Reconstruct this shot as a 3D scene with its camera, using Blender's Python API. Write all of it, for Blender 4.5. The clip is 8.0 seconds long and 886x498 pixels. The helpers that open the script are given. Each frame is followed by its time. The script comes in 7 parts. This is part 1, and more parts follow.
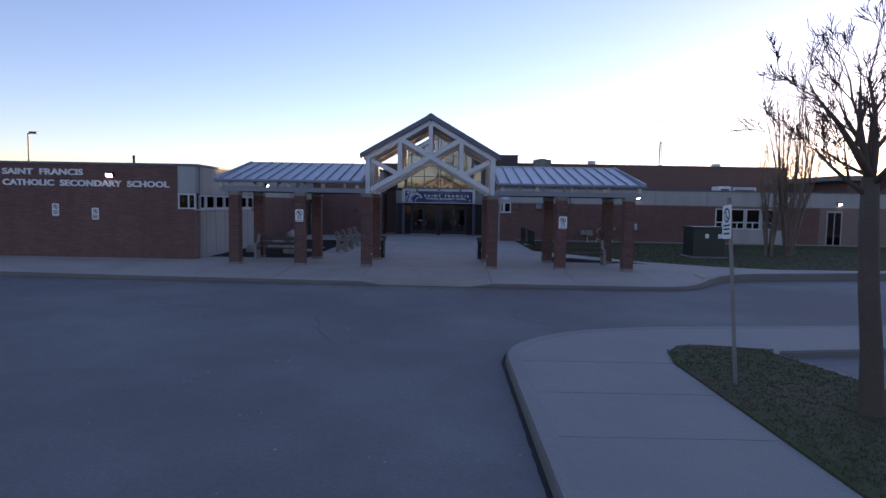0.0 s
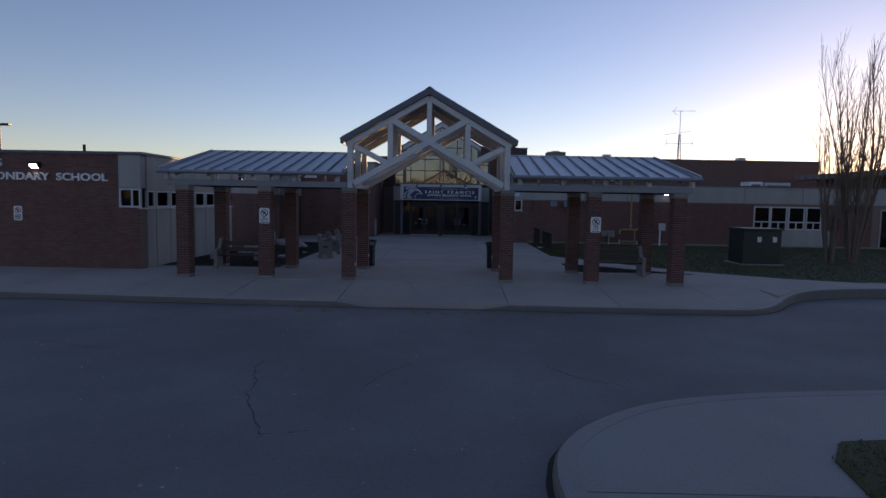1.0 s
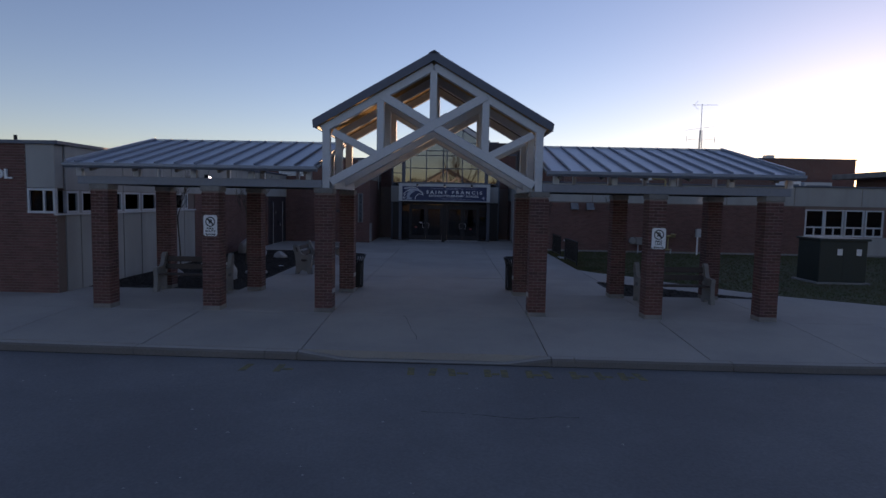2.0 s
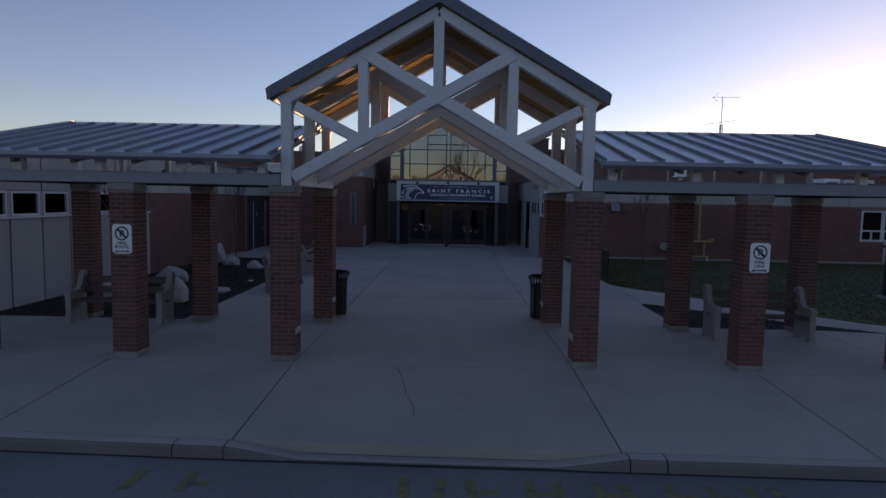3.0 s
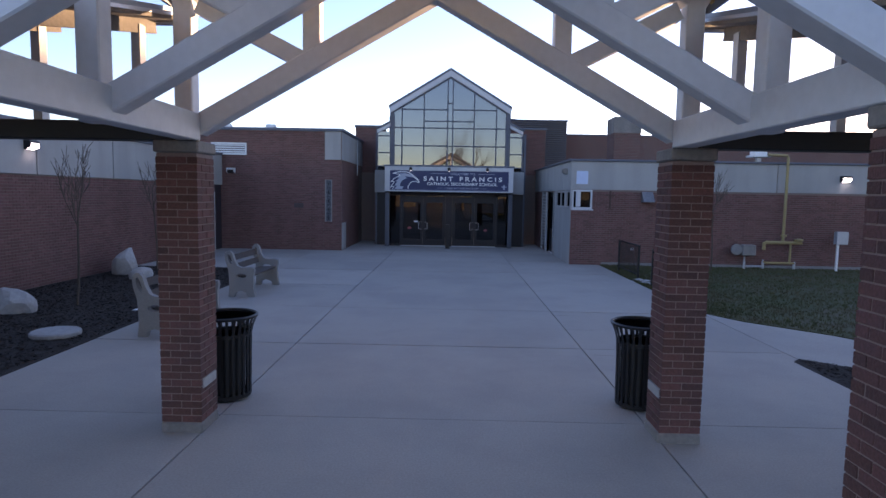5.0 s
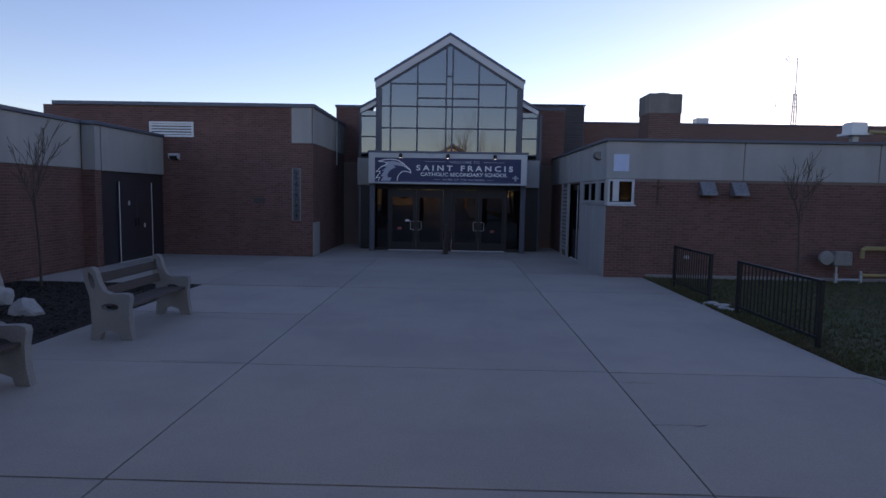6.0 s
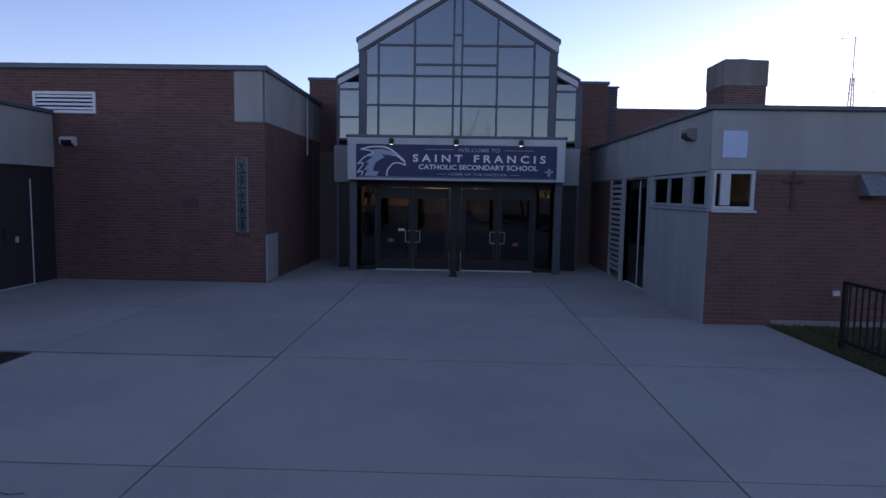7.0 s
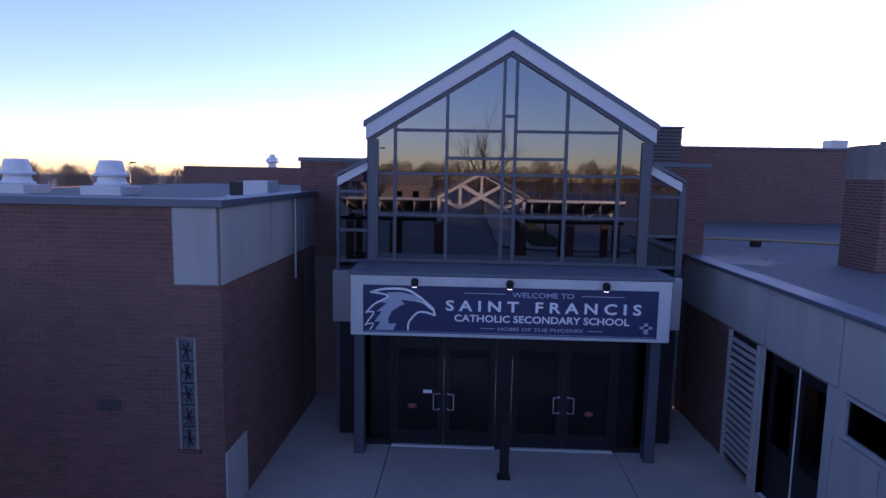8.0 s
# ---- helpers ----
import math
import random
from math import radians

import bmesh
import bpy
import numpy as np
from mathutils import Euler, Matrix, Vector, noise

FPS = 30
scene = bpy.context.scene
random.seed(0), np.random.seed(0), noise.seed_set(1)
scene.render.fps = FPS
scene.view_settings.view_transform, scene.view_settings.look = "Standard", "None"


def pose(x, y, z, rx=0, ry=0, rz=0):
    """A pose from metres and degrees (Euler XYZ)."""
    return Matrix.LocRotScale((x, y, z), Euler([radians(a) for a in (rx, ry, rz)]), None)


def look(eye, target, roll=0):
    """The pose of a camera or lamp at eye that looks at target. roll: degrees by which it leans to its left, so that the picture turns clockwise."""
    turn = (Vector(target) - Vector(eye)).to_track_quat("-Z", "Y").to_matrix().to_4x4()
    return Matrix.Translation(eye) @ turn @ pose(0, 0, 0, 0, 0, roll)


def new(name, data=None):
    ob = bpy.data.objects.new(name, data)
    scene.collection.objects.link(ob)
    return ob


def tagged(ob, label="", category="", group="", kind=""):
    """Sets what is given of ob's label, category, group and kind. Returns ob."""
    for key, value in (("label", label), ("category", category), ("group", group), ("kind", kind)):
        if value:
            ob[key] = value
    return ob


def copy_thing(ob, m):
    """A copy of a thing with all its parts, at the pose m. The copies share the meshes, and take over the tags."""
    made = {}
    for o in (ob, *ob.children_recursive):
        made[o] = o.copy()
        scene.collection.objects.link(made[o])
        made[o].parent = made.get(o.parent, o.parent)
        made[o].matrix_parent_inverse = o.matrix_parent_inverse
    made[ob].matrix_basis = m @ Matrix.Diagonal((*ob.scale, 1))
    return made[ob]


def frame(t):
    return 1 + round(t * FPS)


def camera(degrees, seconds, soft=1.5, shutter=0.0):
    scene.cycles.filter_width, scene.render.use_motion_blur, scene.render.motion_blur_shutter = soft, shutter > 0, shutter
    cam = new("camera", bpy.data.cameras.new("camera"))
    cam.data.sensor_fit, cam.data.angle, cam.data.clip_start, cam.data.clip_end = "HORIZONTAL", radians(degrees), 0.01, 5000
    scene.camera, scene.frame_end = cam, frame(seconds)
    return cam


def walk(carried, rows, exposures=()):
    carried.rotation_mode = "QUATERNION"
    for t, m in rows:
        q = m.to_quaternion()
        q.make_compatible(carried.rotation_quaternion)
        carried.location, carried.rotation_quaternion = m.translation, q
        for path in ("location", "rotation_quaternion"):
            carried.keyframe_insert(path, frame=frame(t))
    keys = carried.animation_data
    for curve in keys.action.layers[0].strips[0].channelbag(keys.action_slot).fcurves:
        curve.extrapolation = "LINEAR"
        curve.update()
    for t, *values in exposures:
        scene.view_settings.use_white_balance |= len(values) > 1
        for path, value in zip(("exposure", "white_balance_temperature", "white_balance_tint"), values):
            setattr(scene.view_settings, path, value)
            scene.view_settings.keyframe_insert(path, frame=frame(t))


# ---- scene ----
cam = camera(73.0, 8.0)
PATH = [
    (0, (0.734, -0.146, 2.311), (0.723, 1.848, 2.16), 1.0),
    (0.5, (0.785, 1.824, 2.312), (0.769, 3.818, 2.156), 1.0),
    (1, (0.751, 4.239, 2.317), (0.729, 6.233, 2.156), 1.0),
    (1.5, (0.629, 6.675, 2.38), (0.606, 8.668, 2.217), 1.0),
    (1.7, (0.58, 7.54, 2.40), (0.556, 9.533, 2.237), 1.05),
    (2.8, (0.42, 11.60, 2.49), (0.394, 13.593, 2.323), 1.1),
    (3, (0.351, 12.436, 2.493), (0.324, 14.429, 2.324), 1.1),
    (3.5, (0.12, 14.378, 2.38), (0.088, 16.371, 2.211), 1.1),
    (4, (0.224, 15.875, 2.359), (0.193, 17.867, 2.188), 1.2),
    (4.5, (0.297, 17.29, 2.235), (0.264, 19.282, 2.061), 1.1),
    (5, (0.279, 18.78, 2.188), (0.25, 20.772, 2.01), 1.0),
    (5.2, (0.285, 19.52, 2.125), (0.252, 21.512, 1.944), 1.0),
    (6.3, (0.455, 25.07, 1.99), (0.413, 27.062, 1.808), 1.0),
    (6.5, (0.46, 26.132, 1.996), (0.416, 28.123, 1.813), 1.0),
    (7, (0.20, 28.925, 2.0), (0.151, 30.916, 1.818), 0.95),
    (7.2, (-0.01, 30.31, 2.039), (-0.056, 32.301, 1.856), 0.9),
    (7.4, (-0.184, 31.775, 2.241), (-0.231, 33.766, 2.054), 0.9),
    (7.5, (-0.264, 32.441, 2.555), (-0.315, 34.431, 2.363), 0.9),
    (7.6, (-0.385, 32.968, 2.945), (-0.432, 34.958, 2.754), 0.9),
    (7.8, (-0.543, 33.58, 3.89), (-0.599, 35.568, 3.678), 1.0),
    (8, (-0.624, 33.861, 5.031), (-0.701, 35.845, 4.789), 1.0),
]
walk(cam, [(t, look(eye, target, roll)) for t, eye, target, roll in PATH],
     [(0.0, 1.42, 6550, 42), (0.5, 0.95, 6850, 42), (1.0, 0.6, 6700, 38), (1.5, 0.64, 6650, 38), (3.0, 0.62, 6850, 40), (3.5, 0.90, 6450, 37), (4.0, 1.49, 6300, 41), (4.5, 1.95, 6350, 41), (5.2, 2.16, 6600, 39), (6.3, 1.19, 6650, 41), (7.0, 1.40, 6400, 44), (7.5, 1.88, 6100, 52), (8.0, 1.66, 5550, 57)])

AX = 0.115  # the middle line of the entrance and its canopy

# ---- sky, sun ----
SUN_TURN, SUN_RISE = 36.5, 3.9
world = bpy.data.worlds.new("sky")
scene.world = world
world.use_nodes = True
wn = world.node_tree.nodes
sky = wn.new("ShaderNodeTexSky")
sky.sky_type = "NISHITA"
sky.sun_disc = False
sky.sun_elevation = radians(SUN_RISE)
sky.sun_rotation = radians(SUN_TURN)
sky.altitude = 100
sky.air_density, sky.dust_density, sky.ozone_density = 0.8, 0.15, 1.8
wn["Background"].inputs["Strength"].default_value = 0.15
world.node_tree.links.new(sky.outputs["Color"], wn["Background"].inputs["Color"])
sun = new("sun", bpy.data.lights.new("sun", "SUN"))
sun.data.energy, sun.data.angle, sun.data.color = 3.2, radians(0.6), (1.0, 0.70, 0.32)
away = Vector((math.sin(radians(SUN_TURN)) * math.cos(radians(SUN_RISE)), math.cos(radians(SUN_TURN)) * math.cos(radians(SUN_RISE)), math.sin(radians(SUN_RISE))))
sun.matrix_world = look(away * 100, (0, 0, 0))


# ---- materials ----
def material(name, colour, rough=0.8, metal=0.0, grain=40.0, stain=0.6, vary=0.18, bump=0.15, spread=0.0, bump_size=1.0, specular=0.5, second=None, streak=0.0):
    """A surface with fine grain and broad stains. spread: how much whole pieces differ from each other."""
    m = bpy.data.materials.new(name)
    m.use_nodes = True
    nt = m.node_tree
    n, l = nt.nodes, nt.links
    b = n["Principled BSDF"]
    b.inputs["Roughness"].default_value = rough
    b.inputs["Metallic"].default_value = metal
    b.inputs["Specular IOR Level"].default_value = specular
    co = n.new("ShaderNodeNewGeometry")
    fine, broad = n.new("ShaderNodeTexNoise"), n.new("ShaderNodeTexNoise")
    fine.inputs["Scale"].default_value, broad.inputs["Scale"].default_value = grain, stain
    fine.inputs["Detail"].default_value, broad.inputs["Detail"].default_value = 4, 6
    broad.inputs["Roughness"].default_value = 0.65
    for x in (fine, broad):
        l.new(co.outputs["Position"], x.inputs["Vector"])
    add = n.new("ShaderNodeMath")
    add.operation = "ADD"
    l.new(fine.outputs["Fac"], add.inputs[0])
    l.new(broad.outputs["Fac"], add.inputs[1])
    rng = n.new("ShaderNodeMapRange")
    rng.inputs["From Min"].default_value, rng.inputs["From Max"].default_value = 0.55, 1.45
    rng.inputs["To Min"].default_value, rng.inputs["To Max"].default_value = 1 - vary, 1 + vary
    l.new(add.outputs[0], rng.inputs["Value"])
    base = n.new("ShaderNodeMix")
    base.data_type = "RGBA"
    base.inputs["A"].default_value = (*colour, 1)
    base.inputs["B"].default_value = (*(second or colour), 1)
    patch = n.new("ShaderNodeMapRange")
    patch.inputs["From Min"].default_value, patch.inputs["From Max"].default_value = 0.42, 0.62
    l.new(broad.outputs["Fac"], patch.inputs["Value"])
    l.new(patch.outputs["Result"], base.inputs["Factor"])
    hsv = n.new("ShaderNodeHueSaturation")
    l.new(base.outputs["Result"], hsv.inputs["Color"])
    value = rng.outputs["Result"]
    if spread:
        oi = n.new("ShaderNodeObjectInfo")
        isl = n.new("ShaderNodeMath")
        isl.operation = "ADD"
        l.new(oi.outputs["Random"], isl.inputs[0])
        l.new(co.outputs["Random Per Island"], isl.inputs[1])
        fr = n.new("ShaderNodeMath")
        fr.operation = "FRACT"
        l.new(isl.outputs[0], fr.inputs[0])
        r2 = n.new("ShaderNodeMapRange")
        r2.inputs["To Min"].default_value, r2.inputs["To Max"].default_value = 1 - spread, 1 + spread
        l.new(fr.outputs[0], r2.inputs["Value"])
        mul = n.new("ShaderNodeMath")
        mul.operation = "MULTIPLY"
        l.new(value, mul.inputs[0])
        l.new(r2.outputs["Result"], mul.inputs[1])
        value = mul.outputs[0]
        r3 = n.new("ShaderNodeMapRange")
        r3.inputs["To Min"].default_value, r3.inputs["To Max"].default_value = 0.5 + spread * 0.015, 0.5 - spread * 0.015
        l.new(fr.outputs[0], r3.inputs["Value"])
        l.new(r3.outputs["Result"], hsv.inputs["Hue"])
    if streak:
        mp, run, rs, ms = n.new("ShaderNodeMapping"), n.new("ShaderNodeTexNoise"), n.new("ShaderNodeMapRange"), n.new("ShaderNodeMath")
        mp.inputs["Scale"].default_value = (1.7, 1.7, 0.22)
        run.inputs["Scale"].default_value, run.inputs["Detail"].default_value = 1.0, 5
        rs.inputs["From Min"].default_value, rs.inputs["From Max"].default_value = 0.35, 0.6
        rs.inputs["To Min"].default_value, rs.inputs["To Max"].default_value = 1 - streak, 1 + streak * 0.25
        ms.operation = "MULTIPLY"
        l.new(co.outputs["Position"], mp.inputs["Vector"])
        l.new(mp.outputs["Vector"], run.inputs["Vector"])
        l.new(run.outputs["Fac"], rs.inputs["Value"])
        l.new(value, ms.inputs[0])
        l.new(rs.outputs["Result"], ms.inputs[1])
        value = ms.outputs[0]
    l.new(value, hsv.inputs["Value"])
    l.new(hsv.outputs["Color"], b.inputs["Base Color"])
    rr = n.new("ShaderNodeMapRange")
    rr.inputs["To Min"].default_value, rr.inputs["To Max"].default_value = max(0.02, rough - 0.12), min(1, rough + 0.12)
    l.new(broad.outputs["Fac"], rr.inputs["Value"])
    l.new(rr.outputs["Result"], b.inputs["Roughness"])
    if bump:
        bp = n.new("ShaderNodeBump")
        bp.inputs["Strength"].default_value = bump
        bp.inputs["Distance"].default_value = 0.01 * bump_size
        l.new(fine.outputs["Fac"], bp.inputs["Height"])
        l.new(bp.outputs["Normal"], b.inputs["Normal"])
    return m


def glass(name, tint, mirror):
    """Coated window glass: part mirror, part tinted and clear."""
    m = bpy.data.materials.new(name)
    m.use_nodes = True
    nt = m.node_tree
    n, l = nt.nodes, nt.links
    n.remove(n["Principled BSDF"])
    gl, tr, mx = n.new("ShaderNodeBsdfGlossy"), n.new("ShaderNodeBsdfTransparent"), n.new("ShaderNodeMixShader")
    gl.inputs["Roughness"].default_value = 0.012
    gl.inputs["Color"].default_value = (0.86, 0.9, 0.95, 1)
    tr.inputs["Color"].default_value = (*tint, 1)
    co, ns, bp = n.new("ShaderNodeNewGeometry"), n.new("ShaderNodeTexNoise"), n.new("ShaderNodeBump")
    ns.inputs["Scale"].default_value = 1.3
    bp.inputs["Strength"].default_value, bp.inputs["Distance"].default_value = 0.05, 0.01
    l.new(co.outputs["Position"], ns.inputs["Vector"])
    l.new(ns.outputs["Fac"], bp.inputs["Height"])
    l.new(bp.outputs["Normal"], gl.inputs["Normal"])
    mx.inputs["Fac"].default_value = mirror
    l.new(tr.outputs[0], mx.inputs[1])
    l.new(gl.outputs[0], mx.inputs[2])
    l.new(mx.outputs[0], n["Material Output"].inputs["Surface"])
    return m


def lamp_material(name, colour, strength):
    m = bpy.data.materials.new(name)
    m.use_nodes = True
    b = m.node_tree.nodes["Principled BSDF"]
    b.inputs["Base Color"].default_value = (*colour, 1)
    b.inputs["Emission Color"].default_value = (*colour, 1)
    b.inputs["Emission Strength"].default_value = strength
    return m


def far_brick(name):
    """Brickwork too far off to show its single bricks."""
    m = material(name, (0.16, 0.055, 0.045), 0.9, vary=0.2)
    nt = m.node_tree
    n, l = nt.nodes, nt.links
    co, mp, br = n.new("ShaderNodeNewGeometry"), n.new("ShaderNodeSeparateXYZ"), n.new("ShaderNodeTexBrick")
    cb, ad = n.new("ShaderNodeCombineXYZ"), n.new("ShaderNodeMath")
    ad.operation = "ADD"
    l.new(co.outputs["Position"], mp.inputs[0])
    l.new(mp.outputs["X"], ad.inputs[0])
    l.new(mp.outputs["Y"], ad.inputs[1])
    l.new(ad.outputs[0], cb.inputs["X"])
    l.new(mp.outputs["Z"], cb.inputs["Y"])
    l.new(cb.outputs[0], br.inputs["Vector"])
    br.inputs["Scale"].default_value = 1.0
    br.inputs["Brick Width"].default_value, br.inputs["Row Height"].default_value, br.inputs["Mortar Size"].default_value = 0.2, 0.0667, 0.008
    br.inputs["Color1"].default_value, br.inputs["Color2"].default_value = (0.165, 0.066, 0.055, 1), (0.11, 0.046, 0.04, 1)
    br.inputs["Mortar"].default_value = (0.2, 0.17, 0.15, 1)
    l.new(br.outputs["Color"], next(x for x in n if x.bl_idname == "ShaderNodeHueSaturation").inputs["Color"])
    return m


BRICK = material("red_brick", (0.128, 0.052, 0.043), 0.88, grain=60, stain=1.6, vary=0.38, bump=0.6, spread=0.26, second=(0.088, 0.043, 0.042))
WALL_BRICK = material("dark_wall_brick", (0.165, 0.077, 0.067), 0.88, grain=70, stain=0.7, vary=0.22, bump=0.5, spread=0.18, second=(0.14, 0.065, 0.057), streak=0.12)
MORTAR = material("mortar", (0.235, 0.165, 0.14), 0.95, grain=60, stain=0.8, vary=0.2, bump=0.4)
DARK_MORTAR = material("wall_mortar", (0.20, 0.145, 0.125), 0.95, grain=60, stain=0.8, vary=0.2, bump=0.4)
FAR_BRICK = far_brick("far_brick")
CONCRETE = material("pavement_concrete", (0.38, 0.344, 0.308), 0.85, grain=55, stain=0.5, vary=0.2, bump=0.25, spread=0.05, second=(0.305, 0.278, 0.255))
WALK_CONCRETE = material("weathered_walk_concrete", (0.295, 0.285, 0.275), 0.86, grain=45, stain=0.6, vary=0.22, bump=0.3, spread=0.06, second=(0.25, 0.24, 0.235))
# the shade on the kerb's upright faces is put into this colour
KERB_SHADED = material("shaded_kerb_concrete", (0.15, 0.135, 0.125), 0.88, grain=40, stain=0.9, vary=0.25, bump=0.4, spread=0.05)
CAST = material("cast_concrete", (0.225, 0.215, 0.208), 0.85, grain=50, stain=1.6, vary=0.2, bump=0.3)
ASPHALT = material("asphalt", (0.15, 0.146, 0.15), 0.86, grain=26, stain=0.22, vary=0.24, bump=0.5, bump_size=1.5, second=(0.182, 0.178, 0.18))
GREY_PANEL = material("precast_grey_panel", (0.335, 0.33, 0.32), 0.8, grain=80, stain=0.9, vary=0.14, bump=0.25, streak=0.1)
STEEL = material("painted_steel", (0.55, 0.565, 0.585), 0.5, grain=15, stain=1.2, vary=0.1, bump=0.05, second=(0.50, 0.515, 0.54))
ROOF_METAL = material("roof_metal", (0.42, 0.45, 0.5), 0.38, metal=0.55, grain=8, stain=0.7, vary=0.1, bump=0.04)
FLASHING = material("dark_flashing", (0.10, 0.115, 0.15), 0.5, metal=0.3, grain=20, stain=1.0, vary=0.15, bump=0.06)
DECK = material("roof_deck_board", (0.42, 0.30, 0.13), 0.75, grain=30, stain=2.0, vary=0.25, bump=0.2, spread=0.15)
TAR = material("flat_roof_membrane", (0.11, 0.11, 0.118), 0.75, grain=30, stain=0.4, vary=0.3, bump=0.3)
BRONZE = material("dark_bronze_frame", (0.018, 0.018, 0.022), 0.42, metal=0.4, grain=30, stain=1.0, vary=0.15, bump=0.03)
MULLION = material("slate_mullion", (0.075, 0.085, 0.11), 0.45, metal=0.3, grain=30, stain=1.0, vary=0.12, bump=0.03)
WHITE = material("white_paint", (0.72, 0.72, 0.72), 0.55, grain=20, stain=1.5, vary=0.07, bump=0.05)
WHITE_TRIM = material("white_trim", (0.52, 0.53, 0.55), 0.5, grain=20, stain=1.0, vary=0.1, bump=0.04)
SIGN_FRAME = material("dulled_white_metal", (0.47, 0.475, 0.48), 0.55, grain=20, stain=1.3, vary=0.12, bump=0.05, streak=0.1)
NAVY = material("navy_sign_face", (0.018, 0.026, 0.085), 0.5, grain=30, stain=1.2, vary=0.15, bump=0.0)
SIGN_GREY = material("grey_sign_print", (0.33, 0.36, 0.44), 0.5, grain=30, stain=2.0, vary=0.08, bump=0.0)
HOOD_METAL = material("weathered_hood_metal", (0.24, 0.24, 0.25), 0.55, metal=0.6, grain=20, stain=2.0, vary=0.35, bump=0.06)
PLATE_SKY_BLUE = material("plate_sky_reflection", (0.46, 0.56, 0.74), 0.4, grain=20, stain=1.0, vary=0.1, bump=0.02)
RUST = material("rust_brown", (0.085, 0.045, 0.036), 0.8, grain=30, stain=3.0, vary=0.4, bump=0.1)
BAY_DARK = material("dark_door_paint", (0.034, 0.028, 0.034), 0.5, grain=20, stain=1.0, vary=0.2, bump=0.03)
BLACK = material("black_metal", (0.012, 0.012, 0.014), 0.42, metal=0.2, grain=30, stain=2.0, vary=0.2, bump=0.05)
INK = material("black_print", (0.02, 0.02, 0.022), 0.6, vary=0.1, bump=0.0)
RED = material("red_print", (0.28, 0.06, 0.06), 0.6, vary=0.1, bump=0.0)
BENCH_WOOD = material("weathered_bench_wood", (0.062, 0.047, 0.041), 0.8, grain=25, stain=3.0, vary=0.25, bump=0.3, spread=0.2)
GRASS = material("lawn_grass", (0.066, 0.076, 0.022), 0.9, grain=14, stain=0.9, vary=0.35, bump=0.6, spread=0.2, second=(0.095, 0.078, 0.04))
SOIL = material("lawn_soil", (0.05, 0.064, 0.016), 0.95, grain=12, stain=0.6, vary=0.35, bump=0.8, second=(0.07, 0.06, 0.03))
MULCH = material("bark_mulch", (0.030, 0.022, 0.018), 0.95, grain=30, stain=1.0, vary=0.4, bump=1.0, spread=0.5)
ROCK = material("pale_boulder", (0.36, 0.35, 0.34), 0.85, grain=14, stain=2.0, vary=0.22, bump=0.6)
BARK = material("tree_bark", (0.085, 0.066, 0.052), 0.9, grain=40, stain=3.0, vary=0.3, bump=0.8)
TWIG = material("bare_twigs", (0.17, 0.125, 0.095), 0.9, grain=20, stain=1.0, vary=0.25, bump=0.0)
YELLOW_PIPE = material("yellow_gas_pipe", (0.30, 0.23, 0.10), 0.5, grain=20, stain=3.0, vary=0.15, bump=0.05)
GALV = material("galvanised_metal", (0.45, 0.47, 0.5), 0.45, metal=0.5, grain=20, stain=2.0, vary=0.15, bump=0.05)
ROAD_PAINT = material("worn_yellow_road_paint", (0.22, 0.18, 0.07), 0.85, grain=18, stain=7.0, vary=0.4, bump=0.2, second=(0.10, 0.098, 0.075))
STEEL_BRIGHT = material("brushed_steel", (0.68, 0.68, 0.68), 0.45, metal=0.35, grain=40, stain=2.0, vary=0.08, bump=0.02)
ROOF_SEAM = material("slate_with_seam_shade", (0.22, 0.245, 0.29), 0.5, metal=0.4, grain=8, stain=0.7, vary=0.12, bump=0.04)
VENT_BROWN = material("brown_painted_metal", (0.07, 0.05, 0.05), 0.55, grain=30, stain=2.0, vary=0.2, bump=0.05)
STAINED = material("stained_concrete", (0.22, 0.205, 0.19), 0.9, grain=30, stain=1.5, vary=0.25, bump=0.3, streak=0.25)
CABINET = material("dark_green_enamel", (0.018, 0.026, 0.022), 0.5, grain=20, stain=1.0, vary=0.15, bump=0.03)
# this tone mixes grit with the shade at the kerb's foot
GRIT_SHADE = material("gutter_grit", (0.03, 0.028, 0.027), 0.95, grain=60, stain=4.0, vary=0.4, bump=0.6)
RIBBED = material("ribbed_slate_cladding", (0.105, 0.09, 0.092), 0.6, grain=20, stain=1.0, vary=0.15, bump=0.05)
WATER = material("water_with_sky_tone", (0.35, 0.36, 0.38), 0.15, grain=3, stain=1.0, vary=0.1, bump=0.02)
CLOUDED = material("clouded_glass_block", (0.11, 0.12, 0.135), 0.25, grain=30, stain=9.0, vary=0.5, bump=0.3)
SLATE_BEAM = material("slate_painted_beam", (0.21, 0.225, 0.265), 0.5, grain=15, stain=1.2, vary=0.12, bump=0.05)
ROOM = material("dim_lobby", (0.20, 0.18, 0.16), 0.8, grain=10, stain=0.5, vary=0.2, bump=0.0)
SIDING = material("house_siding", (0.15, 0.13, 0.12), 0.8, grain=10, stain=0.5, vary=0.15, bump=0.1)
SHINGLE = material("house_roof", (0.22, 0.19, 0.17), 0.9, grain=10, stain=0.5, vary=0.2, bump=0.2)
GLAZING = glass("coated_gable_glass", (0.10, 0.11, 0.13), 0.17)
DOOR_GLASS = glass("dark_door_glass", (0.16, 0.16, 0.17), 0.05)
WINDOW_GLASS = glass("window_glass", (0.3, 0.32, 0.36), 0.022)
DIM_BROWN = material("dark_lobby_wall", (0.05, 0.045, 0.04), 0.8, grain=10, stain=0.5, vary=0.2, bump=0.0)
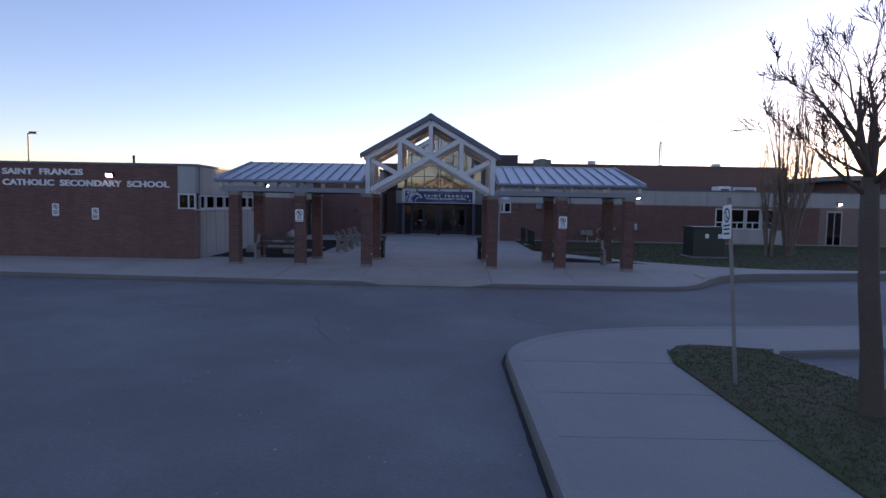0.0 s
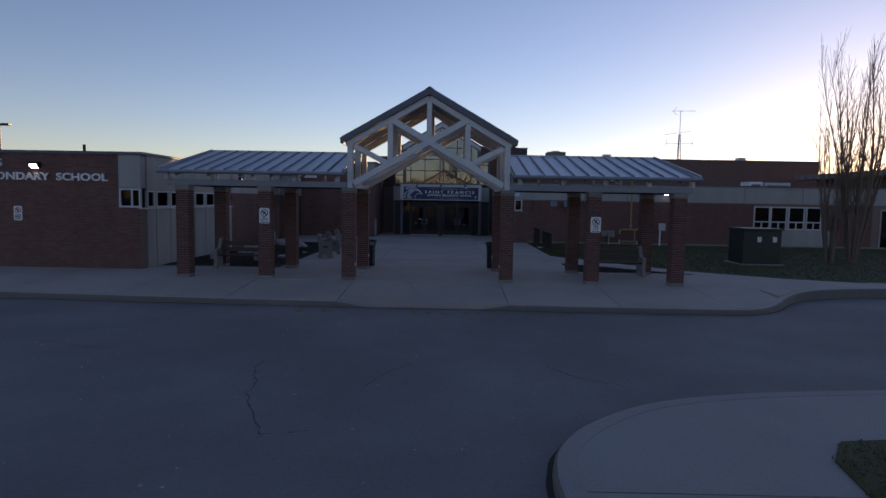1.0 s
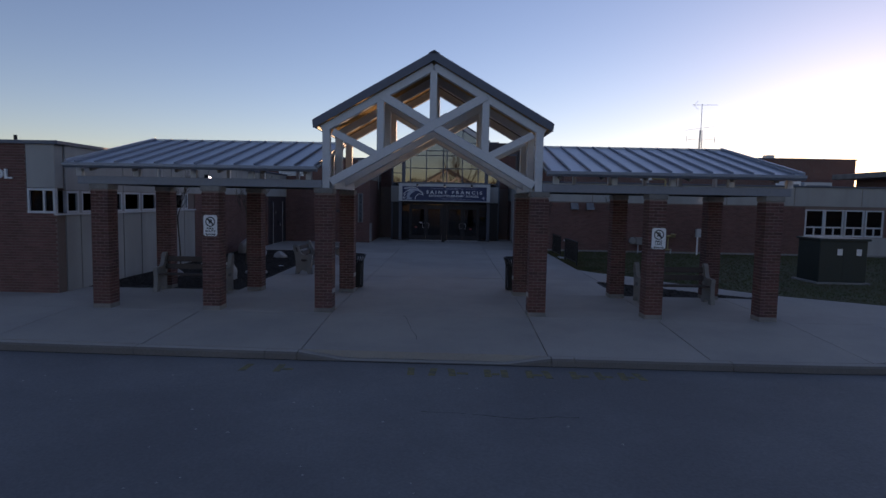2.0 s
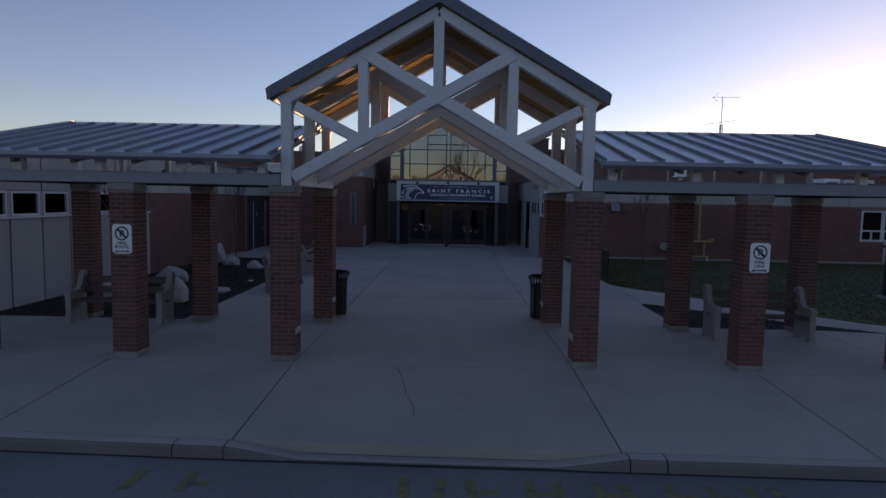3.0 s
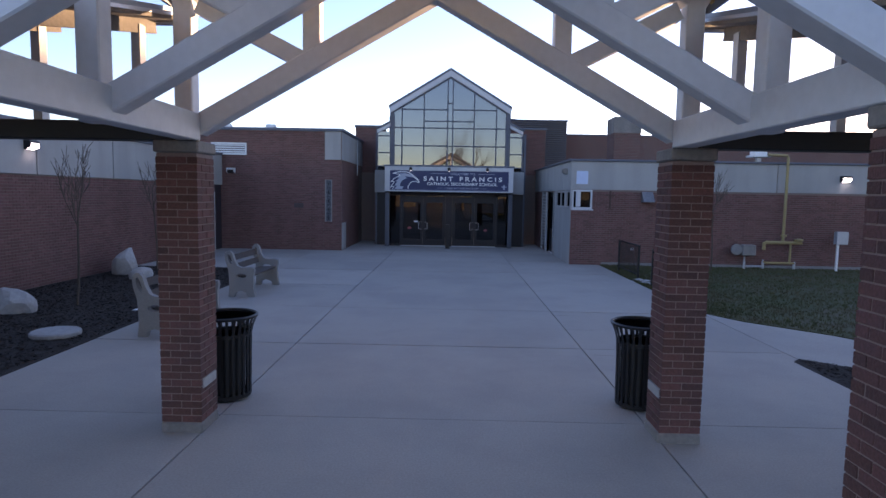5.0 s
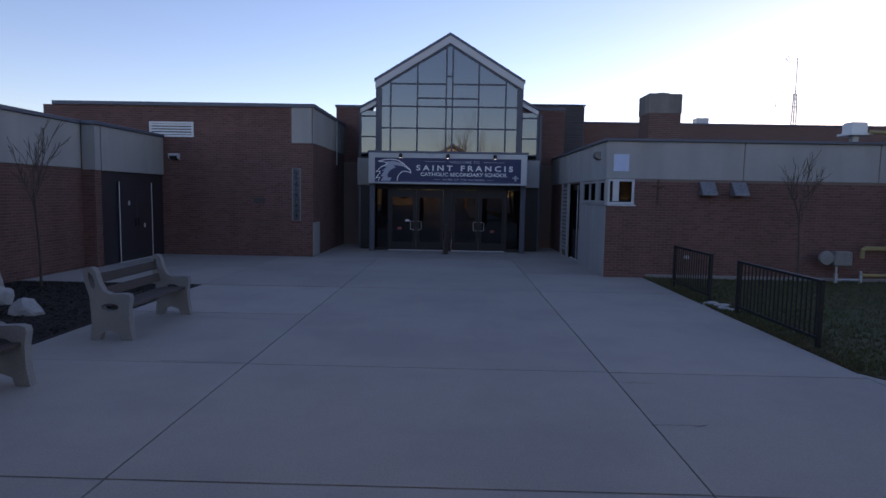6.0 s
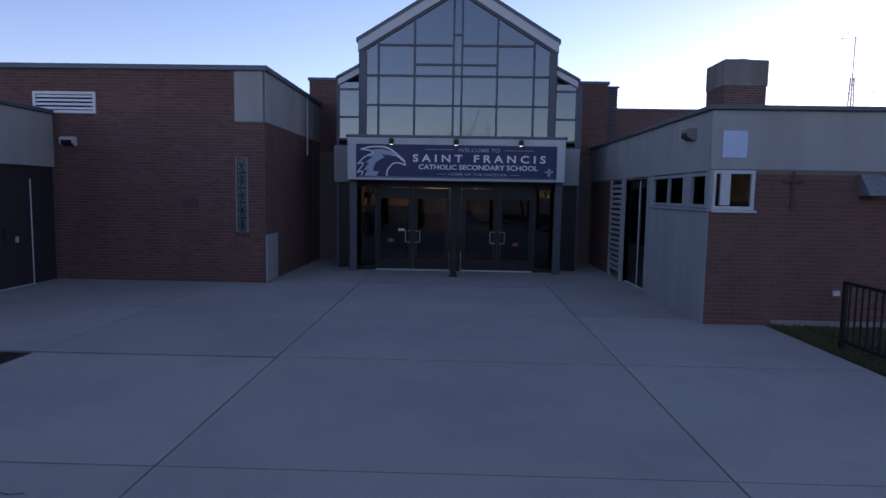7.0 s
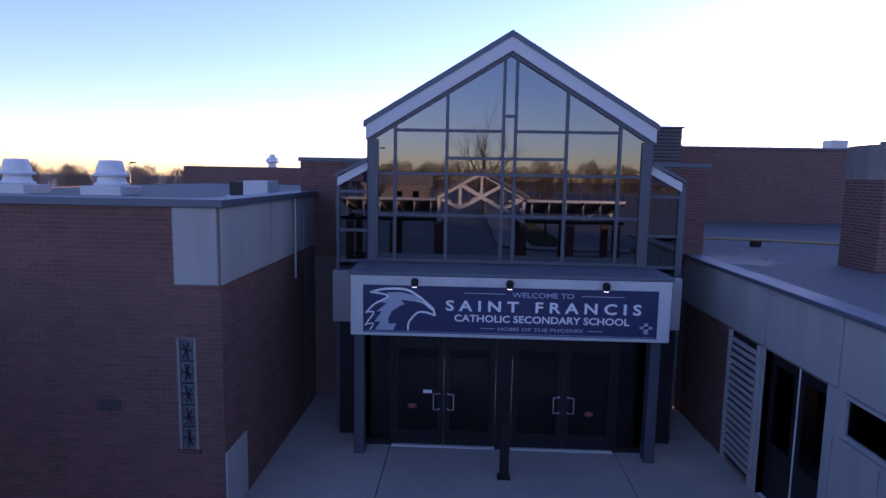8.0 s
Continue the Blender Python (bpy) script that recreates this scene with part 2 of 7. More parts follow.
OCHRE = material("ochre_lobby_glimmer", (0.48, 0.33, 0.09), 0.7, grain=10, stain=1.2, vary=0.2, bump=0.0)
LOBBY_LAMP = lamp_material("lit_ceiling_diffuser", (1.0, 0.9, 0.7), 5.0)
WALL_LAMP = lamp_material("lit_wall_lamp", (1.0, 0.95, 0.85), 4.0)
SIGN_GLOW = lamp_material("lit_sign_lamp", (1.0, 0.97, 0.9), 0.5)


# ---- building helpers ----
ORIGIN = {}


def thing(name, base, label, category, group="", kind=""):
    """An Empty at a thing's base; its parts are given in world metres."""
    ob = new(name)
    ob.empty_display_size = 0.2
    ob.location = base
    ORIGIN[ob.name] = Vector(base)
    return tagged(ob, label, category, group, kind)


def settle(name, mesh, mat, parent, label="", kind="", smooth=False):
    mesh.materials.append(mat)
    if smooth:
        mesh.polygons.foreach_set("use_smooth", [True] * len(mesh.polygons))
    ob = new(name, mesh)
    at = ORIGIN.get(parent.name, Vector()) if parent else Vector()
    if parent:
        ob.parent = parent
        if at.length:
            mesh.transform(Matrix.Translation(-at))
        ORIGIN[ob.name] = at
    return tagged(ob, label, "", "", kind)


def part(name, bm, mat, parent, label="", kind="", smooth=False):
    """Links a bmesh as one mesh object under a thing or under a part."""
    mesh = bpy.data.meshes.new(name)
    bmesh.ops.recalc_face_normals(bm, faces=bm.faces)
    bm.to_mesh(mesh)
    bm.free()
    return settle(name, mesh, mat, parent, label, kind, smooth)


def structure(name, bm, mat, label, category, smooth=False):
    ob = part(name, bm, mat, None, label, "structure", smooth)
    ORIGIN[ob.name] = Vector()
    return tagged(ob, "", category)


def box(x0, x1, y0, y1, z0, z1, bevel=0.0, bm=None):
    b = bmesh.new()
    vs = bmesh.ops.create_cube(b, size=1.0)["verts"]
    for v in vs:
        v.co = Vector((x0 + (v.co.x + 0.5) * (x1 - x0), y0 + (v.co.y + 0.5) * (y1 - y0), z0 + (v.co.z + 0.5) * (z1 - z0)))
    if bevel:
        bmesh.ops.bevel(b, geom=list(b.edges), offset=bevel, segments=1, affect="EDGES")
    return join(b, bm)


def join(b, bm):
    if bm is None:
        return b
    mesh = bpy.data.meshes.new("piece")
    b.to_mesh(mesh)
    b.free()
    bm.from_mesh(mesh)
    bpy.data.meshes.remove(mesh)
    return bm


def prism(points, z0, z1, bm=None, bevel=0.0):
    """A flat outline raised from z0 to z1."""
    b = bmesh.new()
    low = [b.verts.new((x, y, z0)) for x, y in points]
    top = [b.verts.new((x, y, z1)) for x, y in points]
    b.faces.new(low[::-1])
    cap = b.faces.new(top)
    for i in range(len(points)):
        j = (i + 1) % len(points)
        b.faces.new((low[i], low[j], top[j], top[i]))
    if bevel:
        bmesh.ops.bevel(b, geom=list(cap.edges), offset=bevel, segments=2, affect="EDGES")
    return join(b, bm)


def slab_y(points, y0, y1, bm=None, bevel=0.0):
    """An outline in x and z, from y0 to y1."""
    b = prism([(x, z) for x, z in points], 0, 1)
    for v in b.verts:
        v.co = Vector((v.co.x, y0 + v.co.z * (y1 - y0), v.co.y))
    if bevel:
        bmesh.ops.bevel(b, geom=list(b.edges), offset=bevel, segments=1, affect="EDGES")
    return join(b, bm)


def slab_x(points, x0, x1, bm=None, bevel=0.0):
    """An outline in y and z, from x0 to x1."""
    b = prism([(y, z) for y, z in points], 0, 1)
    for v in b.verts:
        v.co = Vector((x0 + v.co.z * (x1 - x0), v.co.x, v.co.y))
    if bevel:
        bmesh.ops.bevel(b, geom=list(b.edges), offset=bevel, segments=1, affect="EDGES")
    return join(b, bm)


def beam(p, q, wide, deep, bm=None, bevel=0.006):
    """A square timber or tube from p to q; wide lies level, deep stands."""
    p, q = Vector(p), Vector(q)
    d = (q - p).normalized()
    side = d.cross(Vector((0, 0, 1)))
    side = side.normalized() if side.length > 1e-4 else Vector((1, 0, 0))
    up = side.cross(d)
    b = bmesh.new()
    rings = [[b.verts.new(c + side * sx * wide / 2 + up * sz * deep / 2) for sx, sz in ((-1, -1), (1, -1), (1, 1), (-1, 1))] for c in (p, q)]
    b.faces.new(rings[0][::-1])
    b.faces.new(rings[1])
    for i in range(4):
        j = (i + 1) % 4
        b.faces.new((rings[0][i], rings[0][j], rings[1][j], rings[1][i]))
    if bevel:
        bmesh.ops.bevel(b, geom=list(b.edges), offset=bevel, segments=1, affect="EDGES")
    return join(b, bm)


def tube(points, radii, sides=8, bm=None):
    """A round tube through points."""
    b = bm or bmesh.new()
    pts = [Vector(p) for p in points]
    rings = []
    for i, p in enumerate(pts):
        d = (pts[min(i + 1, len(pts) - 1)] - pts[max(i - 1, 0)]).normalized()
        a = d.cross(Vector((0.31, 0.77, 0.56)))
        a.normalize()
        c = d.cross(a)
        r = radii[i] if isinstance(radii, (list, tuple)) else radii
        rings.append([b.verts.new(p + (a * math.cos(k * math.tau / sides) + c * math.sin(k * math.tau / sides)) * r) for k in range(sides)])
    for r0, r1 in zip(rings, rings[1:]):
        for k in range(sides):
            b.faces.new((r0[k], r0[(k + 1) % sides], r1[(k + 1) % sides], r1[k]))
    b.faces.new(rings[0][::-1])
    b.faces.new(rings[-1])
    return b


def lathe(profile, centre, sides=28, bm=None):
    """A turned shape: (radius, height) pairs about a standing axis."""
    b = bm or bmesh.new()
    cx, cy, cz = centre
    rings = [[b.verts.new((cx + r * math.cos(k * math.tau / sides), cy + r * math.sin(k * math.tau / sides), cz + z)) for k in range(sides)] for r, z in profile]
    for r0, r1 in zip(rings, rings[1:]):
        for k in range(sides):
            b.faces.new((r0[k], r0[(k + 1) % sides], r1[(k + 1) % sides], r1[k]))
    b.faces.new(rings[0][::-1])
    b.faces.new(rings[-1])
    return b


# where a letter's strokes end: (share of its width, 0 at the foot or 1 at the head)
SERIFS = {"A": ((0.06, 0), (0.94, 0)), "C": ((0.9, 0.72),), "D": ((0.1, 0), (0.1, 1)), "E": ((0.12, 0), (0.12, 1)), "F": ((0.12, 0), (0.12, 1)), "H": ((0.1, 0), (0.9, 0), (0.1, 1), (0.9, 1)),
          "I": ((0.5, 0), (0.5, 1)), "L": ((0.12, 0), (0.12, 1)), "N": ((0.1, 0), (0.1, 1), (0.9, 1)), "R": ((0.1, 0), (0.1, 1), (0.92, 0)), "T": ((0.5, 0), (0.05, 0.9), (0.95, 0.9)), "Y": ((0.5, 0), (0.06, 1), (0.94, 1))}


def lettering(body, mat, parent, x0, x1, z0, z1, y, deep=0.004, bold=0.0, name="letter", slab=False):
    """Words on an upright face that looks towards -y, fitted into a rectangle. slab: with slab serifs."""
    cu = bpy.data.curves.new("words", "FONT")
    cu.body, cu.size, cu.extrude, cu.offset, cu.resolution_u = body, 1.0, 0.01, bold, 3
    ob = new("words", cu)
    bpy.context.view_layer.update()
    mesh = bpy.data.meshes.new_from_object(ob.evaluated_get(bpy.context.evaluated_depsgraph_get()))
    bpy.data.objects.remove(ob)
    n = len(mesh.vertices)
    co = np.empty(n * 3)
    mesh.vertices.foreach_get("co", co)
    co = co.reshape(-1, 3)
    lo, hi = co.min(0), co.max(0)
    out = np.empty_like(co)
    out[:, 0] = x0 + (co[:, 0] - lo[0]) / (hi[0] - lo[0]) * (x1 - x0)
    out[:, 2] = z0 + (co[:, 1] - lo[1]) / (hi[1] - lo[1]) * (z1 - z0)
    out[:, 1] = y - (co[:, 2] - lo[2]) / (hi[2] - lo[2]) * deep
    owner = list(range(n))

    def root(i):
        while owner[i] != i:
            owner[i] = owner[owner[i]]
            i = owner[i]
        return i
    for e in mesh.edges:
        a, b = root(e.vertices[0]), root(e.vertices[1])
        owner[a] = b
    groups = {}
    for f in mesh.polygons:
        groups.setdefault(root(f.vertices[0]), []).append(tuple(f.vertices))
    signs = [c for c in body if c != " "]
    order = sorted(groups.values(), key=lambda fs: min(out[v][0] for f in fs for v in f))
    for k, faces in enumerate(order):
        used = sorted({v for f in faces for v in f})
        index = {v: i for i, v in enumerate(used)}
        verts, quads = [tuple(out[v]) for v in used], [[index[v] for v in f] for f in faces]
        if slab and len(order) == len(signs):
            a, b, high = min(v[0] for v in verts), max(v[0] for v in verts), z1 - z0
            for share, level in SERIFS.get(signs[k], ()):
                c, half, thick = a + share * (b - a), 0.19 * high, 0.13 * high
                zb = z0 + level * (high - thick) if level in (0, 1) else z0 + level * high - thick
                half = half if level in (0, 1) else 0.07 * high
                thick = thick if level in (0, 1) else 0.3 * high
                i = len(verts)
                verts += [(c + p * half, y - q * deep * 1.04, zb + r * thick) for q in (0, 1) for p, r in ((-1, 0), (1, 0), (1, 1), (-1, 1))]
                quads += [[i + 4, i + 5, i + 6, i + 7], [i, i + 1, i + 5, i + 4], [i + 1, i + 2, i + 6, i + 5], [i + 2, i + 3, i + 7, i + 6], [i + 3, i, i + 4, i + 7]]
        settle(name, quads_mesh(name, verts, quads), mat, parent)
    bpy.data.meshes.remove(mesh)



def quads_mesh(name, verts, faces):
    mesh = bpy.data.meshes.new(name)
    mesh.from_pydata([tuple(v) for v in verts], [], [tuple(f) for f in faces])
    mesh.update()
    return mesh


BRICK_L, COURSE, JOINT = 0.2, 0.0667, 0.01


def brickwork(parent, p, along, out, length, z0, z1, holes=(), loose=None, seed=1, mat=None):
    """Bricks in running bond on a wall's face, which starts at p and runs along; out points off the wall. Those inside loose
    (s0, s1, z0, z1) become single objects, all others one mesh."""
    rnd = random.Random(seed)
    p, along, out = Vector(p), Vector(along), Vector(out)
    verts, faces = [], []
    single = {}
    rows = int(round((z1 - z0) / COURSE))
    for r in range(rows):
        zb = z0 + r * COURSE + JOINT / 2
        zt = zb + COURSE - JOINT
        s = -BRICK_L / 2 if r % 2 else 0.0
        while s < length - 0.02:
            a, b = max(s, 0) + JOINT / 2, min(s + BRICK_L, length) - JOINT / 2
            s += BRICK_L
            if b - a < 0.03:
                continue
            if any(b > h[0] + 0.01 and a < h[1] - 0.01 and zt > h[2] + 0.01 and zb < h[3] - 0.01 for h in holes):
                cut = [h for h in holes if b > h[0] + 0.01 and a < h[1] - 0.01 and zt > h[2] + 0.01 and zb < h[3] - 0.01][0]
                if a < cut[0] - 0.03:
                    b = cut[0]
                elif b > cut[1] + 0.03:
                    a = cut[1]
                else:
                    continue
            d = 0.005 + rnd.uniform(-0.0015, 0.002)
            if loose and a > loose[0] and b < loose[1] and zb > loose[2] and zt < loose[3] and b - a > 0.185 and len(single) < 290:
                single[len(single)] = (p + along * (a + b) / 2 + Vector((0, 0, (zb + zt) / 2)) + out * (d - 0.012))
                continue
            i = len(verts)
            for dd in (-0.002, d):
                for sa, zz in ((a, zb), (b, zb), (b, zt), (a, zt)):
                    v = p + along * sa + out * dd
                    verts.append((v.x, v.y, v.z + zz))
            faces += [(i + 4, i + 5, i + 6, i + 7), (i, i + 1, i + 5, i + 4), (i + 1, i + 2, i + 6, i + 5), (i + 2, i + 3, i + 7, i + 6), (i + 3, i, i + 4, i + 7)]
    mesh = quads_mesh("bricks", verts, faces)
    if along.cross(Vector((0, 0, 1))).dot(out) < 0:
        mesh.flip_normals()
    settle("bricks", mesh, mat or WALL_BRICK, parent, "", "stuff")
    if single:
        b = box(-0.095, 0.095, -0.012, 0.012, -0.0285, 0.0285, 0.002)
        data = bpy.data.meshes.new("brick")
        b.to_mesh(data)
        b.free()
        data.materials.append(mat or WALL_BRICK)
        turn = math.degrees(math.atan2(along.y, along.x))
        for c in single.values():
            ob = new("brick", data)
            ob.parent = parent
            ob.matrix_basis = pose(c.x, c.y, c.z, 0, 0, turn)


def wall_slab(name, x0, x1, y0, y1, z0, z1, label, holes=(), axis="x", mat=None):
    """A wall with thickness and rectangular openings (s0, s1, z0, z1) right through it; s runs along axis."""
    bm = bmesh.new()
    lo, hi = (x0, x1) if axis == "x" else (y0, y1)
    cuts = sorted({lo, hi, *[min(max(h[k], lo), hi) for h in holes for k in (0, 1)]})
    for a, b in zip(cuts, cuts[1:]):
        if b - a < 1e-4:
            continue
        mid = (a + b) / 2
        zs = [z0]
        for h in sorted((h for h in holes if h[0] < mid < h[1]), key=lambda h: h[2]):
            zs += [h[2], h[3]]
        zs.append(z1)
        for za, zb in zip(zs[::2], zs[1::2]):
            if zb - za > 1e-3:
                box(*((a, b, y0, y1) if axis == "x" else (x0, x1, a, b)), za, zb, 0, bm)
    return structure(name, bm, mat or DARK_MORTAR, label, "wall")


# ---- ground ----
ROAD_Z, WALK_Z = -0.28, -0.15
KERB_LINE = [(-40, 20.2), (-22, 19.55), (-13.7, 19.05), (-8.6, 18.75), (-2.05, 18.5), (2.3, 18.42), (7.1, 18.36), (8.2, 18.55), (8.95, 19.1), (9.7, 20.0), (10.5, 20.7), (11.6, 21.2), (13.5, 21.6), (17.4, 22.3), (30, 24.4), (48, 27.5)]


def plaza_z(x, y):
    """The paving falls towards the kerb."""
    return -0.15 * min(1.0, max(0.0, (21.15 - y) / 2.65))


def smooth_line(points, steps=6):
    """Rounds the corners of an open line."""
    out = []
    for i in range(len(points) - 1):
        p0, p1, p2, p3 = (Vector(points[min(max(k, 0), len(points) - 1)]) for k in (i - 1, i, i + 1, i + 2))
        for s in range(steps):
            t = s / steps
            out.append(0.5 * ((2 * p1) + (p2 - p0) * t + (2 * p0 - 5 * p1 + 4 * p2 - p3) * t * t + (3 * p1 - p0 - 3 * p2 + p3) * t ** 3))
    out.append(Vector(points[-1]))
    return out


def sheet(x0, x1, y0, y1, step, height):
    bm = bmesh.new()
    nx, ny = max(1, int((x1 - x0) / step)), max(1, int((y1 - y0) / step))
    grid = [[bm.verts.new((x0 + (x1 - x0) * i / nx, y0 + (y1 - y0) * j / ny, height)) for i in range(nx + 1)] for j in range(ny + 1)]
    for j in range(ny):
        for i in range(nx):
            bm.faces.new((grid[j][i], grid[j][i + 1], grid[j + 1][i + 1], grid[j + 1][i]))
    return bm


structure("ground", sheet(-700, 700, -700, 700, 100, ROAD_Z), ASPHALT, "worn grey asphalt of a wide school driveway", "ground")


def band(line, inner, z_top, z_low, wide, gap=None):
    """A kerb stone run along a line: rounded top edge on its left side, inner edge to its right."""
    bm = bmesh.new()
    prev = None
    for i, p in enumerate(line):
        d = (line[min(i + 1, len(line) - 1)] - line[max(i - 1, 0)]).normalized()
        side = Vector((-d.y, d.x)) * inner
        zt = z_top(p.x, p.y) if callable(z_top) else z_top
        ring = [bm.verts.new((*(p + side * s), z)) for s, z in ((-0.03, z_low), (-0.012, zt - 0.035), (0.018, zt - 0.004), (0.05, zt + 0.003), (wide, zt + 0.003), (wide, z_low))]
        if prev:
            for a in range(6):
                bm.faces.new((prev[a], prev[(a + 1) % 6], ring[(a + 1) % 6], ring[a]))
        prev = ring
    return bm


plaza_line = smooth_line(KERB_LINE, 5)
def front_y(x):
    """Where the paving meets the kerb."""
    for a, b in zip(plaza_line, plaza_line[1:]):
        if a.x <= x <= b.x:
            return a.y + (b.y - a.y) * (x - a.x) / (b.x - a.x) + 0.16
    return 19.0


def kerb_top(x, y):
    """Kerb height: it is dropped flush with the road in front of the entrance."""
    drop = 1.0 - min(1.0, max(0.0, (abs(x - AX - 0.02) - 1.35) / 0.75))
    return plaza_z(x, y) - 0.115 * drop


kerb = thing("kerb", (0, 18.45, ROAD_Z), "grey concrete kerb round the paved forecourt", "kerb", kind="structure")
cut_at = [-40, -30, -22, -16, -13, -10.5, -7.5, -4.8, -2.55, -2.0, 2.24, 2.62, 5.2, 8.2, 10.2, 12.5, 16, 22, 30, 48]
dense = []
for a, b in zip(plaza_line, plaza_line[1:]):
    n = max(1, int((b - a).length / 0.12))
    dense += [a.lerp(b, k / n) for k in range(n)]
dense.append(plaza_line[-1])
for a, b in zip(cut_at, cut_at[1:]):
    lo, hi = a + 0.006, b - 0.006
    run = [p for p in dense if lo < p.x < hi]
    run = [Vector((lo, front_y(lo) - 0.16))] + run + [Vector((hi, front_y(hi) - 0.16))]
    if len(run) > 1:
        part("kerb_stone", band(run, 1, kerb_top, ROAD_Z - 0.05, 0.155), KERB_SHADED, kerb)



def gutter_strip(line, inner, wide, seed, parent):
    """Dark grit and painted shade where the kerb meets the road, with a ragged outer edge."""
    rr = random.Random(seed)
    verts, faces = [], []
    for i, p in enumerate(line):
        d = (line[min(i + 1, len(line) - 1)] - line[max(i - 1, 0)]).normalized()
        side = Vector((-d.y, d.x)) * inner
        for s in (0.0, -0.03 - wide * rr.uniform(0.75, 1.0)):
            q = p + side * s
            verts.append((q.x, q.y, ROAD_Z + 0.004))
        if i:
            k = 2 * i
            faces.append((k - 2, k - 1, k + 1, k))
    settle("gutter_grit", quads_mesh("gutter_grit", verts, faces), GRIT_SHADE, parent, "dark grit and painted shade along the kerb", "stuff")


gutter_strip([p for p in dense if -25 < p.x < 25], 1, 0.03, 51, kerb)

# tops take the paving's concrete; faces keep the darker, painted-shade colour
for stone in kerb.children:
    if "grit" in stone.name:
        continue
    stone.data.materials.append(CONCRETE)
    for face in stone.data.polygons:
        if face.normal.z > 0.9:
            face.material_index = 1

# forecourt paving, slab by slab
pavement = thing("pavement", (0, 30, -0.1), "pale grey concrete paving slabs with dark joints", "pavement", kind="structure")


def paving(x0, x1, y0, y1, lean=0.0):
    """One slab; it follows the fall of the ground and the kerb's curve."""
    bm = bmesh.new()
    g = 0.009
    n = max(1, int((x1 - x0) / 0.6))
    ny = 1 if y0 is not None and y0 >= 21.15 else 4
    top, low = [], []
    for i in range(n + 1):
        x = x0 + g + (x1 - x0 - 2 * g) * i / n
        ya = front_y(x) + g if y0 is None else y0 + g
        rt, rl = [], []
        for j in range(ny + 1):
            y = ya + (y1 - g - ya) * j / ny
            rt.append(bm.verts.new((x, y, plaza_z(x, y) + lean)))
            rl.append(bm.verts.new((x, y, plaza_z(x, y) - 0.12)))
        top.append(rt)
        low.append(rl)
    for i in range(n):
        for j in range(ny):
            bm.faces.new((top[i][j], top[i + 1][j], top[i + 1][j + 1], top[i][j + 1]))
        bm.faces.new((low[i][0], low[i + 1][0], top[i + 1][0], top[i][0]))
        bm.faces.new((low[i][ny], top[i][ny], top[i + 1][ny], low[i + 1][ny]))
    for j in range(ny):
        bm.faces.new((low[0][j], top[0][j], top[0][j + 1], low[0][j + 1]))
        bm.faces.new((low[n][j], low[n][j + 1], top[n][j + 1], top[n][j]))
    part("slab", bm, CONCRETE, pavement)


rnd = random.Random(5)
rows_y = [None, 21.15, 24.48, 27.36, 30.18, 33.06, 36.0, 38.9, 41.9, 45.2]
for ya, yb in zip(rows_y, rows_y[1:]):
    paving(-1.97, 2.20, ya, yb, rnd.uniform(-0.002, 0.002))
    if ya is None:
        for xa, xb in zip([-40, -24, -16, -10.5, -7.5, -4.75], [-24, -16, -10.5, -7.5, -4.75, -1.97]):
            paving(xa, xb, None, 21.15, rnd.uniform(-0.003, 0.002))
        for xa, xb in zip([2.2, 4.9, 7.6], [4.9, 7.6, 9.4]):
            paving(xa, xb, None, 21.15, rnd.uniform(-0.003, 0.002))
        continue
    left = -4.95 if ya < 35 else -8.9
    if ya == 33.06:
        paving(-4.95, -1.97, 33.06, 35.95)
    elif ya == 36.0:
        paving(-8.9, -4.95, 36.0, 38.9)
        paving(-4.95, -1.97, 36.0, 38.9)
    elif ya >= 38.9:
        paving(-8.9, -4.95, ya, yb)
        paving(-4.95, -1.97, ya, yb)
    elif ya == 21.15:
        for xa, xb in zip([-22, -16, -10.5, -7.5, -4.95], [-16, -10.5, -7.5, -4.95, -1.97]):
            paving(xa, xb, ya, 24.1 if xb <= -4.9 else yb, rnd.uniform(-0.003, 0.002))
    else:
        paving(left, -1.97, ya, yb, rnd.uniform(-0.003, 0.002))
    if ya == 21.15:
        paving(2.2, 4.98, ya, yb)
        paving(4.98, 7.6, ya, 24.35)
        paving(7.6, 9.4, ya, 24.35)
    else:
        paving(2.2, 5.14, ya, yb, rnd.uniform(-0.003, 0.002))
paving(-3.99, -3.13, 45.2, 47.38)
paving(3.45, 4.14, 45.2, 46.78)
# walk that leads off past the lawn, and the strip along the kerb
bm = prism([(5.16, 27.1), (7.6, 25.0), (9.4, 24.0), (9.4, 19.9), (10.4, 20.85), (11.5, 21.38), (13.5, 21.78), (17.4, 22.48), (30, 24.58), (48, 27.68), (48, 29.0), (30, 25.6), (17.2, 23.1), (13.5, 22.9), (11.6, 23.6), (9.2, 25.2), (7.4, 27.3), (6.6, 28.6), (5.6, 29.6), (5.16, 30.4)], -0.14, -0.008)
part("slab", bm, CONCRETE, pavement)

# cracks and short tooled joints in the paving
cracks = bmesh.new()
rnd = random.Random(9)
